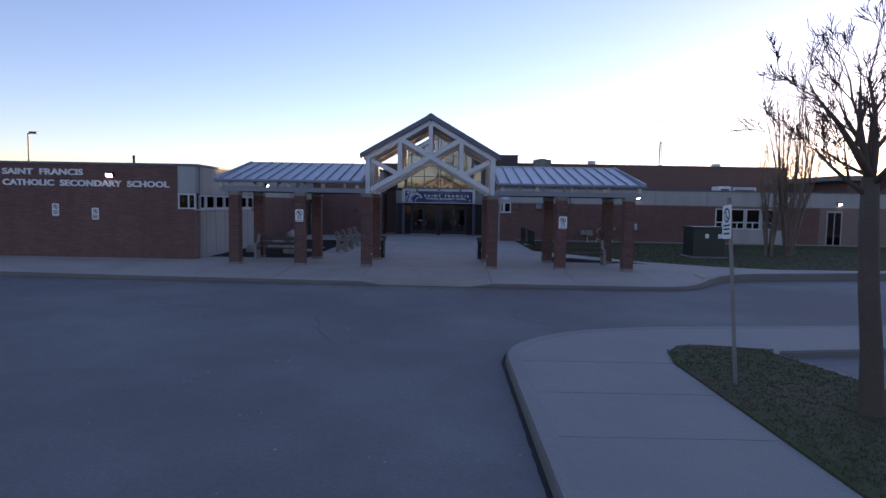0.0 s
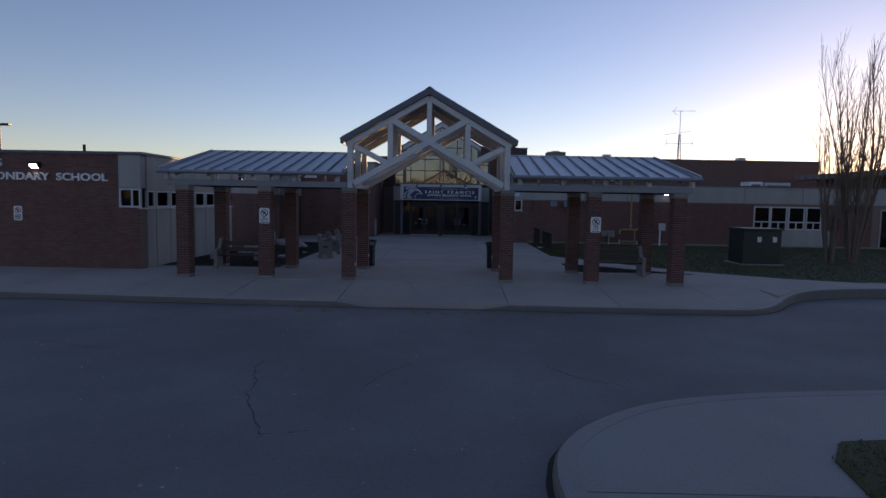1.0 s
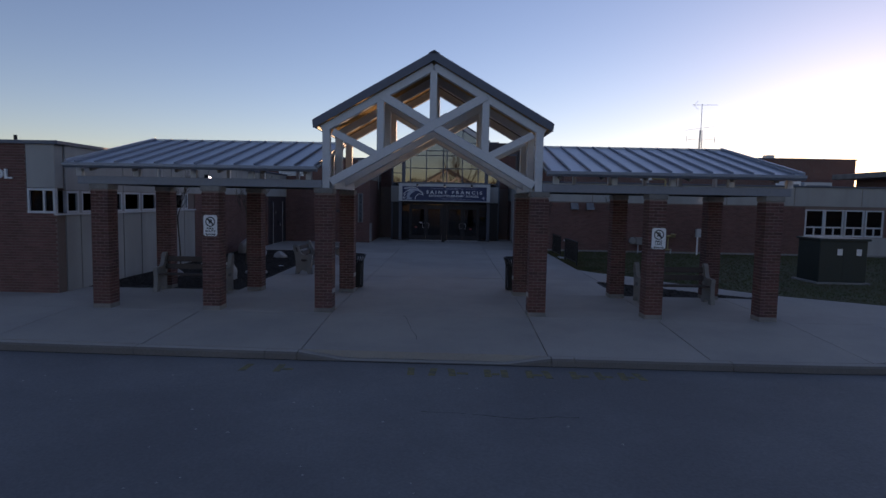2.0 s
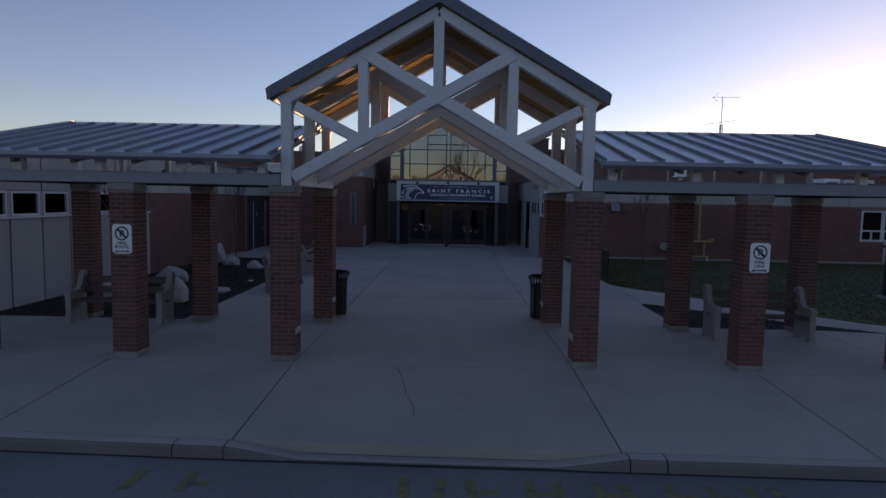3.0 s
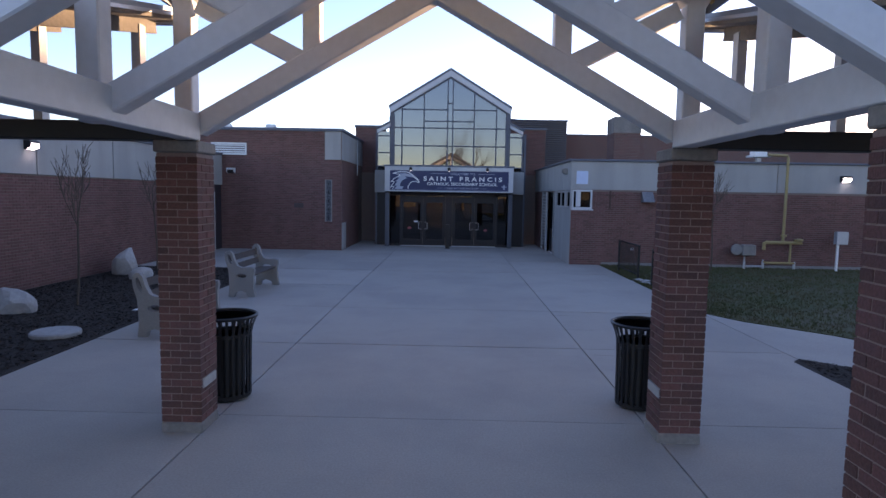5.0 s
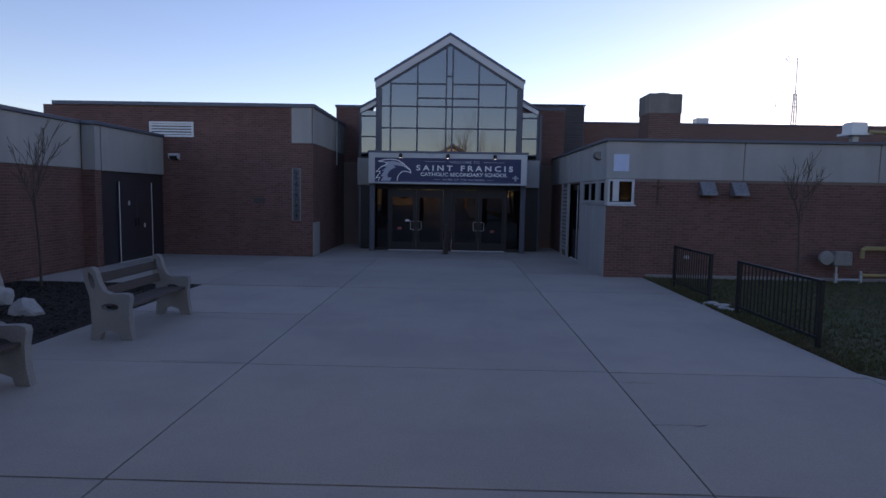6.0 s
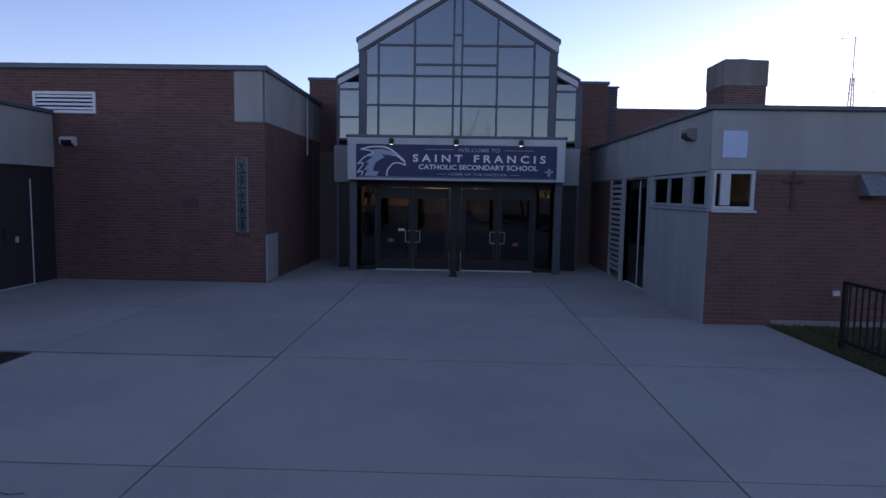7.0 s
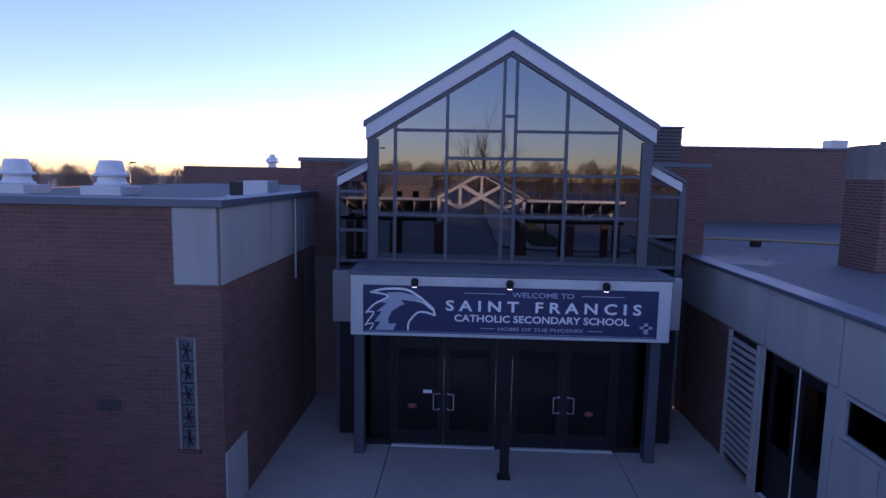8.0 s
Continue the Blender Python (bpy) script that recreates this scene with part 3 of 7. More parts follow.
for x, y, dx, dy in ((-0.43, 21.12, 0.4, -1.75), (2.2, 32.7, 0.36, 0.01), (2.3, 27.0, 1.2, 0.02), (2.2, 28.6, 0.5, 0.02), (2.2, 29.8, 0.4, 0.01), (-2.0, 30.2, -1.0, 0.03), (-2.6, 32.6, -1.0, 0.1)):
    prev = None
    for k in range(9):
        f = k / 8
        px, py = x + dx * f + rnd.uniform(-0.03, 0.03), y + dy * f + rnd.uniform(-0.02, 0.02)
        w = 0.003 + 0.003 * rnd.random()
        n = Vector((-dy, dx)).normalized() * w
        cur = (cracks.verts.new((px - n.x, py - n.y, plaza_z(px, py) + 0.004)), cracks.verts.new((px + n.x, py + n.y, plaza_z(px, py) + 0.004)))
        if prev:
            cracks.faces.new((prev[0], cur[0], cur[1], prev[1]))
        prev = cur
part("crack", cracks, INK, pavement, "", "stuff")

# cracks in the asphalt and pale grit lying on it
road_cracks = thing("road_cracks", (-1.9, 12, ROAD_Z), "dark ragged cracks in the worn asphalt", "cracks", kind="stuff")
rc = bmesh.new()
for line in (((-2.2, 13.6), (-2.15, 13.0), (-1.95, 12.5), (-1.9, 11.9), (-1.55, 11.2), (-1.3, 10.6), (-0.8, 10.75)), ((-0.4, 12.4), (-0.1, 13.2), (0.15, 13.6)), ((2.3, 13.6), (2.6, 13.1), (3.3, 12.6)), ((-6.5, 14.6), (-5.2, 14.2), (-4.4, 14.3)), ((0.2, 16.2), (1.4, 16.0), (2.2, 16.1))):
    prev = None
    for (xa, ya), (xb, yb) in zip(line, line[1:]):
        for k in range(7):
            f = k / 6
            px, py = xa + (xb - xa) * f + rnd.uniform(-0.03, 0.03), ya + (yb - ya) * f + rnd.uniform(-0.03, 0.03)
            n = Vector((ya - yb, xb - xa)).normalized() * rnd.uniform(0.003, 0.009)
            cur = (rc.verts.new((px - n.x, py - n.y, ROAD_Z + 0.003)), rc.verts.new((px + n.x, py + n.y, ROAD_Z + 0.003)))
            if prev:
                rc.faces.new((prev[0], cur[0], cur[1], prev[1]))
            prev = cur
part("crack", rc, GRIT_SHADE, road_cracks, "", "stuff")
grit = thing("loose_grit", (0, 11, ROAD_Z), "pale bits of grit and dry leaf on asphalt", "grit", kind="stuff")
gv, gf = [], []
for _ in range(170):
    x, y, r = rnd.uniform(-7, 2.6), rnd.uniform(3, 17.6), rnd.uniform(0.006, 0.026)
    if x > 1.6 and y < 12:
        continue
    i = len(gv)
    a = rnd.uniform(0, 6)
    gv += [(x + r * math.cos(a), y + r * math.sin(a), ROAD_Z + 0.001), (x + r * math.cos(a + 2.0), y + r * math.sin(a + 2.0), ROAD_Z + 0.001), (x + r * math.cos(a + 4.3), y + r * math.sin(a + 4.3), ROAD_Z + 0.001), (x, y, ROAD_Z + r * 0.7)]
    gf += [(i, i + 1, i + 3), (i + 1, i + 2, i + 3), (i + 2, i, i + 3)]
settle("bit", quads_mesh("bit", gv, gf), ROCK, grit, "", "stuff")

# traffic island with its walk
ISLAND = [(1.76, -40), (1.76, -10), (1.75, 4.9), (1.75, 8.6), (1.77, 9.6), (1.95, 10.25), (2.42, 10.9), (3.3, 11.58), (4.54, 12.0), (6.2, 12.26), (12, 12.9), (24, 14.2), (48, 16.5)]
island_line = smooth_line(ISLAND, 5)
island_kerb = thing("kerb", (1.8, 6, ROAD_Z), "low concrete kerb round the traffic island", "kerb", kind="structure")
part("kerb_stone", band(island_line, -1, WALK_Z, ROAD_Z - 0.05, 0.22), KERB_SHADED, island_kerb)
island_dense = []
for a, b in zip(island_line, island_line[1:]):
    n = max(1, int((b - a).length / 0.12)) if a.y > -12 and a.x < 20 else 1
    island_dense += [a.lerp(b, k / n) for k in range(n)]
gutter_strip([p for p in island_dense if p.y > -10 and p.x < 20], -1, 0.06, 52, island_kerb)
south_line = [Vector(p) for p in ((48, 13.9), (24, 12.2), (12, 10.9), (8.7, 10.5), (6.6, 10.18), (6.45, 9.95), (6.75, 9.0), (7.1, 7.5), (7.3, 4), (7.3, -40))]
part("kerb_stone", band(south_line, -1, WALK_Z, ROAD_Z - 0.05, 0.14), KERB_SHADED, island_kerb)
# the same for the island: pale tops, shade painted on the faces
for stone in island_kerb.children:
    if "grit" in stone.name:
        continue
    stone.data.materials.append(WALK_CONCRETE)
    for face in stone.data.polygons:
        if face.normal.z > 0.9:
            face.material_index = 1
island_walk = thing("pavement", (3, 6, WALK_Z), "pale concrete walk on the traffic island", "pavement", kind="structure")
for ya, yb in zip([-40, -20, -8, -1.2, 1.2, 3.0, 4.55, 6.1, 7.62], [-20, -8, -1.2, 1.2, 3.0, 4.55, 6.1, 7.62, 9.2]):
    part("slab", box(1.925, 4.365, ya + 0.008, yb - 0.008, WALK_Z - 0.1, WALK_Z + rnd.uniform(-0.002, 0.001)), WALK_CONCRETE, island_walk)
outer = [(p.x + 0.15, p.y - 0.1) for p in island_line if p.y > 9.7 and p.x < 47]
outer = [(1.93, 9.216), *[(max(1.94, x), max(y - 0.04, 9.25)) for x, y in outer], (46, 14.1), (24, 12.34), (12, 11.04), (8.7, 10.64), (6.6, 10.32), (5.4, 10.5), (4.9, 10.42), (4.55, 9.95), (4.40, 9.216)]
part("slab", prism(outer, WALK_Z - 0.1, WALK_Z), WALK_CONCRETE, island_walk)


def lawn(name, outline, z, label, seed, tufts, thick=1.0, tall=1.0):
    """Turf with single blades; the soil under it is a sheet of its own height."""
    base = thing(name, (*outline[0], z), label, "lawn", kind="stuff")
    part("turf", prism(outline, z - 0.12, z), SOIL, base, "", "stuff")
    rr = random.Random(seed)
    xs, ys = [p[0] for p in outline], [p[1] for p in outline]

    def inside(x, y):
        hit = False
        for (xa, ya), (xb, yb) in zip(outline, outline[1:] + outline[:1]):
            if (ya > y) != (yb > y) and x < (xb - xa) * (y - ya) / (yb - ya) + xa:
                hit = not hit
        return hit

    verts, faces = [], []
    while len(faces) < tufts:
        x, y = min(xs) + (max(xs) - min(xs)) * rr.random() ** thick, rr.uniform(min(ys), max(ys))
        if not inside(x, y):
            continue
        for _ in range(3):
            a, h, w = rr.uniform(0, math.tau), tall * rr.uniform(0.025, 0.06), rr.uniform(0.006, 0.012)
            bx, by = x + rr.uniform(-0.04, 0.04), y + rr.uniform(-0.04, 0.04)
            i = len(verts)
            lx, ly = rr.uniform(-0.03, 0.03), rr.uniform(-0.03, 0.03)
            verts += [(bx - math.cos(a) * w, by - math.sin(a) * w, z - 0.004), (bx + math.cos(a) * w, by + math.sin(a) * w, z - 0.004), (bx + lx, by + ly, z + h)]
            faces.append((i, i + 1, i + 2))
    settle("grass_blades", quads_mesh("grass_blades", verts, faces), GRASS, base, "", "stuff")


lawn("island_lawn", [(4.38, -12), (4.38, 9.2), (4.54, 9.93), (4.9, 10.4), (5.4, 10.47), (6.3, 10.2), (6.35, 9.9), (6.6, 9.0), (6.95, 7.5), (7.14, 4), (7.14, -12)], WALK_Z + 0.02, "patchy winter grass on the traffic island", 3, 60000, 1.0, 0.45)
lawn("front_lawn", [(5.18, 38.45), (5.18, 30.45), (5.62, 29.65), (6.62, 28.65), (7.42, 27.35), (9.22, 25.25), (11.6, 23.65), (13.5, 22.95), (17.2, 23.15), (30, 25.65), (48, 29.05), (48, 38.45)], 0.0, "mown dull green lawn beside the school wall", 4, 110000, 2.2)


def bed(name, outline, z, label, seed, chips):
    """A planting bed of bark chips."""
    base = thing(name, (*outline[0], z), label, "mulch bed", kind="stuff")
    part("soil", prism(outline, z - 0.15, z), MULCH, base, "", "stuff")
    rr = random.Random(seed)
    xs, ys = [p[0] for p in outline], [p[1] for p in outline]
    verts, faces = [], []
    for _ in range(chips):
        x, y = rr.uniform(min(xs) + 0.05, max(xs) - 0.05), rr.uniform(min(ys) + 0.05, max(ys) - 0.05)
        hit = False
        for (xa, ya), (xb, yb) in zip(outline, outline[1:] + outline[:1]):
            if (ya > y) != (yb > y) and x < (xb - xa) * (y - ya) / (yb - ya) + xa:
                hit = not hit
        if not hit:
            continue
        a, l, w, h = rr.uniform(0, math.tau), rr.uniform(0.015, 0.045), rr.uniform(0.006, 0.014), rr.uniform(0.004, 0.02)
        c, s = math.cos(a), math.sin(a)
        i = len(verts)
        verts += [(x + c * l, y + s * l, z + h), (x - s * w, y + c * w, z + h * rr.random()), (x - c * l, y - s * l, z + h * rr.random()), (x + s * w, y - c * w, z + h * 1.2)]
        faces.append((i, i + 1, i + 2, i + 3))
    settle("bark_chips", quads_mesh("bark_chips", verts, faces), MULCH, base, "", "stuff")


bed("mulch_bed", [(-8.93, 24.12), (-4.97, 24.12), (-4.97, 35.93), (-8.93, 35.93)], 0.0, "dark bark mulch bed along the school wall", 6, 26000)
bed("mulch_bed", [(5.0, 24.37), (7.62, 24.37), (9.0, 24.15), (7.4, 25.2), (5.16, 27.05), (5.0, 26.9)], 0.004, "small dark mulch bed behind a bench", 7, 7000)

# ---- school walls ----
LOW, HIGH = 3.58, 4.55
WEST_X, WEST_Y = -8.96, 23.0


def fascia(name, x0, x1, y0, y1, z0, z1, seams, face, label):
    """Precast band: panels with open seams between them. seams: places along the run; face: the side that shows."""
    base = thing(name, ((x0 + x1) / 2, (y0 + y1) / 2, z0), label, "fascia", kind="structure")
    along_x = face in ("-y", "+y")
    lo, hi = (x0, x1) if along_x else (y0, y1)
    stops = [lo, *seams, hi]
    for a, b in zip(stops, stops[1:]):
        if along_x:
            part("panel", box(a + 0.013, b - 0.013, y0, y1, z0, z1, 0.008), GREY_PANEL, base)
        else:
            part("panel", box(x0, x1, a + 0.02, b - 0.02, z0, z1, 0.008), GREY_PANEL, base)
    return base


def coping(name, x0, x1, y0, y1, z, label, high=0.09):
    structure(name, box(x0, x1, y0, y1, z, z + high, 0.008), FLASHING, label, "coping")


C_Y, C_X = 41.86, -4.0
# west block: lettered front wall and the side along the mulch bed
w = wall_slab("wall_west_front", -40, WEST_X, WEST_Y, WEST_Y + 0.3, -0.05, LOW, "dark red brick wall with raised white lettering", [(-9.68, WEST_X, 1.93, LOW)])
brickwork(w, (-17.6, WEST_Y, 0), (1, 0, 0), (0, -1, 0), 17.6 + WEST_X, 0, LOW, [(17.6 - 9.68, 20, 1.93, 9)], seed=11)
fascia("fascia_west_corner", -9.68, WEST_X, WEST_Y - 0.012, WEST_Y + 0.3, 2.54, LOW, [], "-y", "grey precast panel over the corner window")
panel_seams = [23.9, 24.9, 25.9, 26.9, 27.9, 28.9, 29.85]
wall_slab("wall_west_side", WEST_X - 0.3, WEST_X - 0.02, 23.3, 42.0, -0.05, LOW, "brick side wall of the west block", [(WEST_Y, 30.2, 1.93, 2.48), (39.25, 41.75, -0.05, 2.45)], "y")
w = wall_slab("wall_west_side_brick", WEST_X - 0.02, WEST_X, 30.75, 39.2, -0.05, 2.45, "dark red brick wall above a mulch bed", axis="y")
brickwork(w, (WEST_X, 30.75, 0), (0, 1, 0), (1, 0, 0), 8.45, 0, 2.45, seed=12)
fascia("fascia_west", WEST_X - 0.02, WEST_X + 0.03, WEST_Y + 0.3, 38.3, 2.49, LOW, [25.9, 28.9, 32, 35], "+x", "grey precast fascia band over the brick wall")
spandrel = thing("wall_panel", (WEST_X, 26.5, 0), "pale grey precast panels under the windows", "wall panel", kind="structure")
for a, b in zip([23.3, *panel_seams], [*panel_seams, 30.73]):
    part("panel", box(WEST_X - 0.018, WEST_X + 0.02, a + 0.02, b - 0.02, -0.02, 1.88, 0.006), GREY_PANEL, spandrel)
structure("sill", box(WEST_X - 0.05, WEST_X + 0.07, WEST_Y - 0.04, 30.73, 1.885, 1.925, 0.006), WHITE_TRIM, "white window sill", "sill")
coping("coping_west_front", -40, WEST_X + 0.08, WEST_Y - 0.06, WEST_Y + 0.36, LOW, "dark metal coping")
coping("coping_west_side", WEST_X - 0.36, WEST_X + 0.08, WEST_Y + 0.36, 43.0, LOW, "dark metal coping")
structure("roof_west", box(-40, WEST_X - 0.3, WEST_Y + 0.3, 43, LOW - 0.25, LOW - 0.12), TAR, "flat dark roof of the west block", "roof")


def sash_window(x, y, z0, z1, wide, face, split=True, frame_mat=None, share=0.55):
    """A small window of the corner bays: frame, two leaves, panes. face: the side that shows."""
    ob = thing("window", (x, y, z0), "small white-framed window with dark glass", "window", "bay windows", "structure")
    fm = frame_mat or WHITE_TRIM
    t = 0.055

    def put(name, a0, a1, za, zb, d0, d1, mat, parent):
        if face == "-y":
            return part(name, box(x + a0, x + a1, y + d0, y + d1, za, zb, 0.004 if mat is fm else 0), mat, parent)
        s = 1 if face == "+x" else -1
        return part(name, box(min(x - s * d0, x - s * d1), max(x - s * d0, x - s * d1), y + a0, y + a1, za, zb, 0.004 if mat is fm else 0), mat, parent)

    put("frame", 0, wide, z0, z0 + t, -0.02, 0.08, fm, ob)
    put("frame", 0, wide, z1 - t, z1, -0.02, 0.08, fm, ob)
    put("frame", 0, t, z0 + t, z1 - t, -0.02, 0.08, fm, ob)
    put("frame", wide - t, wide, z0 + t, z1 - t, -0.02, 0.08, fm, ob)
    if split:
        put("mullion", wide * share, wide * share + t, z0 + t, z1 - t, -0.015, 0.075, fm, ob)
    put("pane", t, wide - t, z0 + t, z1 - t, 0.03, 0.042, WINDOW_GLASS, ob)
    return ob


sash_window(-9.66, WEST_Y, 1.93, 2.53, 0.68, "-y")
for a, b in zip([23.3, *panel_seams], [*panel_seams, 30.2]):
    sash_window(WEST_X, a + 0.06, 1.93, 2.48, b - a - 0.12, "+x", False)
for a in panel_seams:
    structure("mullion_west", box(WEST_X - 0.1, WEST_X + 0.012, a - 0.055, a + 0.055, 1.93, 2.485), GREY_PANEL, "grey pier between windows", "pier")
structure("room_back_west", box(-12.2, -12.0, 23.3, 42, 0, 3.33), ROOM, "dim inner wall behind the windows", "wall")
structure("floor_west", box(-12.0, WEST_X - 0.3, 23.3, 42, -0.1, 0.0), ROOM, "dim floor behind the windows", "floor")

# door bay at the end of the west side, standing a little forward of the wall
BAY_X = -8.6
fascia("fascia_door_bay", BAY_X - 0.34, BAY_X, 38.3, C_Y, 2.45, LOW, [38.58], "+x", "grey precast fascia band over the side doors")
w = wall_slab("bay_wall", WEST_X + 0.002, BAY_X - 0.02, 38.32, 38.58, -0.05, 2.45, "dark red brick end of the door bay")
brickwork(w, (WEST_X + 0.002, 38.32, 0), (1, 0, 0), (0, -1, 0), BAY_X - 0.02 - WEST_X, 0, 2.45, seed=18)
brickwork(w, (BAY_X - 0.02, 38.32, 0), (0, 1, 0), (1, 0, 0), 0.26, 0, 2.45, seed=19)
coping("coping_bay", WEST_X + 0.08, BAY_X + 0.05, 38.25, C_Y - 0.06, LOW, "dark metal coping")
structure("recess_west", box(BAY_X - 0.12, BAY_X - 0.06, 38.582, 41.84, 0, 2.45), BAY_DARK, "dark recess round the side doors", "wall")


def side_door(x, y0, y1, z1, face, label, glazed=True):
    ob = thing("double_door", (x, (y0 + y1) / 2, 0), label, "door")
    mid = (y0 + y1) / 2
    s = 1 if face == "+x" else -1

    def bx(a, b, c, d, e, f, bev=0.004):
        return box(min(x + s * a, x + s * b), max(x + s * a, x + s * b), c, d, e, f, bev)
    for a, b in ((y0, mid - 0.004), (mid + 0.004, y1)):
        leaf = part("door_leaf", bx(-0.02, 0.03, a, b, 0.02, z1), BRONZE if glazed else BAY_DARK, ob)
        if not glazed:
            hy, hz = ((a + 0.42), 1.55) if a == y0 else ((a + 0.38), 0.9)
            part("notice", bx(0.03, 0.034, hy, hy + 0.09, hz, hz + 0.12, 0), WHITE_TRIM if a == y0 else STEEL_BRIGHT, leaf, "small pale notice")
            part("pull_handle", bx(0.03, 0.06, (b - 0.09) if a == y0 else (a + 0.06), (b - 0.06) if a == y0 else (a + 0.09), 0.95, 1.2), BRONZE, leaf)
            continue
        part("glass_panel", bx(0.028, 0.036, a + 0.14, b - 0.14, 0.95, z1 - 0.18, 0), DOOR_GLASS, leaf)
    part("edge_strip", bx(0.03, 0.045, y0 - 0.03, y0, 0, z1), STEEL_BRIGHT, ob, "pale metal edge strip")
    y_far = mid if glazed else y1 + 0.015
    part("edge_strip", bx(0.03, 0.045, y_far - 0.015, y_far + 0.015, 0, z1), STEEL_BRIGHT, ob, "pale metal edge strip")
    part("threshold", bx(-0.02, 0.08, y0, y1, 0.0, 0.02), STEEL_BRIGHT, ob)
    return ob


side_door(BAY_X - 0.04, 39.37, 41.05, 2.18, "+x", "dark double doors with pale edge strips in a side recess", False)

# west main block with the glass-block slot
w = wall_slab("wall_main_west", -12, C_X, C_Y, C_Y + 0.3, -0.05, HIGH, "tall dark red brick wall with a vent and glass blocks", [(-4.65, -4.38, 1.12, 2.70)])
holes_c = [(12 - 9.03, 12 - 7.64, 3.6, 4.08), (12 - 4.64, 12 - 4.36, 1.1, 2.72), (12 - 4.66, 12 - 3.9, 3.47, 9)]
brickwork(w, (-12, C_Y, 0), (1, 0, 0), (0, -1, 0), 8.0, 0, HIGH, holes_c, loose=(6.3, 8.0, 0.95, 2.9), seed=13)
fascia("fascia_main_corner", -4.65, C_X - 0.012, C_Y - 0.014, C_Y + 0.1, 3.48, HIGH, [], "-y", "grey precast corner panel")
w = wall_slab("wall_main_side", C_X - 0.3, C_X, C_Y + 0.3, 48, -0.05, HIGH, "dark red brick return wall beside the entrance", axis="y")
brickwork(w, (C_X, C_Y, 0), (0, 1, 0), (1, 0, 0), 4.2, 0, 3.48, seed=14)
fascia("fascia_main_side", C_X + 0.002, C_X + 0.03, C_Y, 47.38, 3.48, HIGH, [44.0, 46.0], "+x", "grey precast fascia band beside the entrance")
coping("coping_main", -12, C_X + 0.08, C_Y - 0.06, C_Y + 0.36, HIGH, "dark metal coping", 0.11)
coping("coping_main_side", C_X - 0.36, C_X + 0.08, C_Y + 0.36, 48, HIGH, "dark metal coping", 0.11)
structure("roof_main", box(-12, C_X - 0.3, C_Y + 0.3, 60, HIGH - 0.15, HIGH - 0.02), TAR, "flat gravelled roof of the main block", "roof")
structure("wall_main_end", box(-12.3, -12, C_Y, 60, 0, HIGH), FAR_BRICK, "brick end wall", "wall")

# brick on both sides of the glazed gable, set back from it
for name, xa, xb, y, z0, zt, back in (("wall_flank_west", -4.3, -2.9, 47.0, 0, 5.3, 60), ("wall_flank_east", 2.75, 4.56, 47.1, 0, 5.3, 52)):
    w = wall_slab(name, xa, xb, y, y + 0.35, z0 - 0.05, zt, "brick wall set back beside the glazed entrance gable")
    lift = 0 if zt < 4 else 3.2
    brickwork(w, (xa, y, lift), (1, 0, 0), (0, -1, 0), xb - xa, 0, zt - lift, loose=(0, 9, 0, 9), seed=15 + int(xa > 0))
    coping("coping_flank", xa - 0.04, xb + 0.04, y - 0.05, y + 0.4, zt, "dark metal coping")
    structure("wall_flank_side", box(xa if xa < 0 else xb - 0.3, xa + 0.3 if xa < 0 else xb, y + 0.35, back, z0, zt), FAR_BRICK, "brick flank wall running back", "wall")
structure("wall_plant_room", box(2.75, 7.36, 57.0, 57.3, 3.0, 6.95), FLASHING, "front of the roof plant room behind the gable", "wall")
structure("wall_plant_room_side", box(7.06, 7.36, 57.3, 60, 3.0, 6.95), FAR_BRICK, "brick side of the roof plant room", "wall")
coping("coping_plant_room", 2.7, 7.42, 56.9, 60, 6.95, "dark metal coping", 0.07)
cladding = thing("wall_louvre", (5.05, 57.0, 3.4), "dark ribbed metal louvre on the roof plant room", "louvre")
for k in range(27):
    z = 3.45 + k * 0.13
    part("slat", slab_x([(56.9, z), (56.99, z + 0.065), (56.99, z + 0.11), (56.9, z + 0.04)], 2.76, 7.35), RIBBED, cladding)
structure("return_wall_west", box(-3.12, -3.02, 45.2, 47.4, 0, 4.9), FLASHING, "dark metal-clad return beside the glazing", "wall")
structure("return_wall_east", box(3.34, 3.44, 45.2, 46.8, 0, 4.9), FLASHING, "dark metal-clad return beside the glazing", "wall")

# east block: corner bay with door, brick front behind the lawn
E_X, E_Y, E_TOP = 4.16, 38.5, 3.38
far_windows = [(18.05, 18.85), (19.0, 19.8), (20.0, 20.8), (21.0, 21.75)]
w = wall_slab("wall_east_front", E_X, 42, E_Y, E_Y + 0.3, -0.1, 3.3, "long dark red brick wall behind the lawn", [(E_X, 4.84, 1.83, 2.45), (18.0, 21.85, 0.98, 2.3)])
brickwork(w, (E_X, E_Y, -0.067), (1, 0, 0), (0, -1, 0), 20.5, 0, 2.5, [(0, 0.68, 1.9, 2.6), (13.8, 17.75, 1.04, 2.42)], loose=(0.0, 1.6, 0.1, 1.7), seed=16)
fascia("fascia_east", E_X - 0.034, 42, E_Y - 0.016, E_Y + 0.05, 2.46, E_TOP, [7.5, 10.8, 14.1, 17.4, 20.7, 24, 27.3, 30.6, 34], "-y", "long grey precast fascia band")
fascia("fascia_east_side", E_X - 0.03, E_X + 0.05, E_Y + 0.054, 47, 2.44, E_TOP, [40.0, 41.4, 43.3, 45.2], "-x", "grey precast fascia band over the side door")
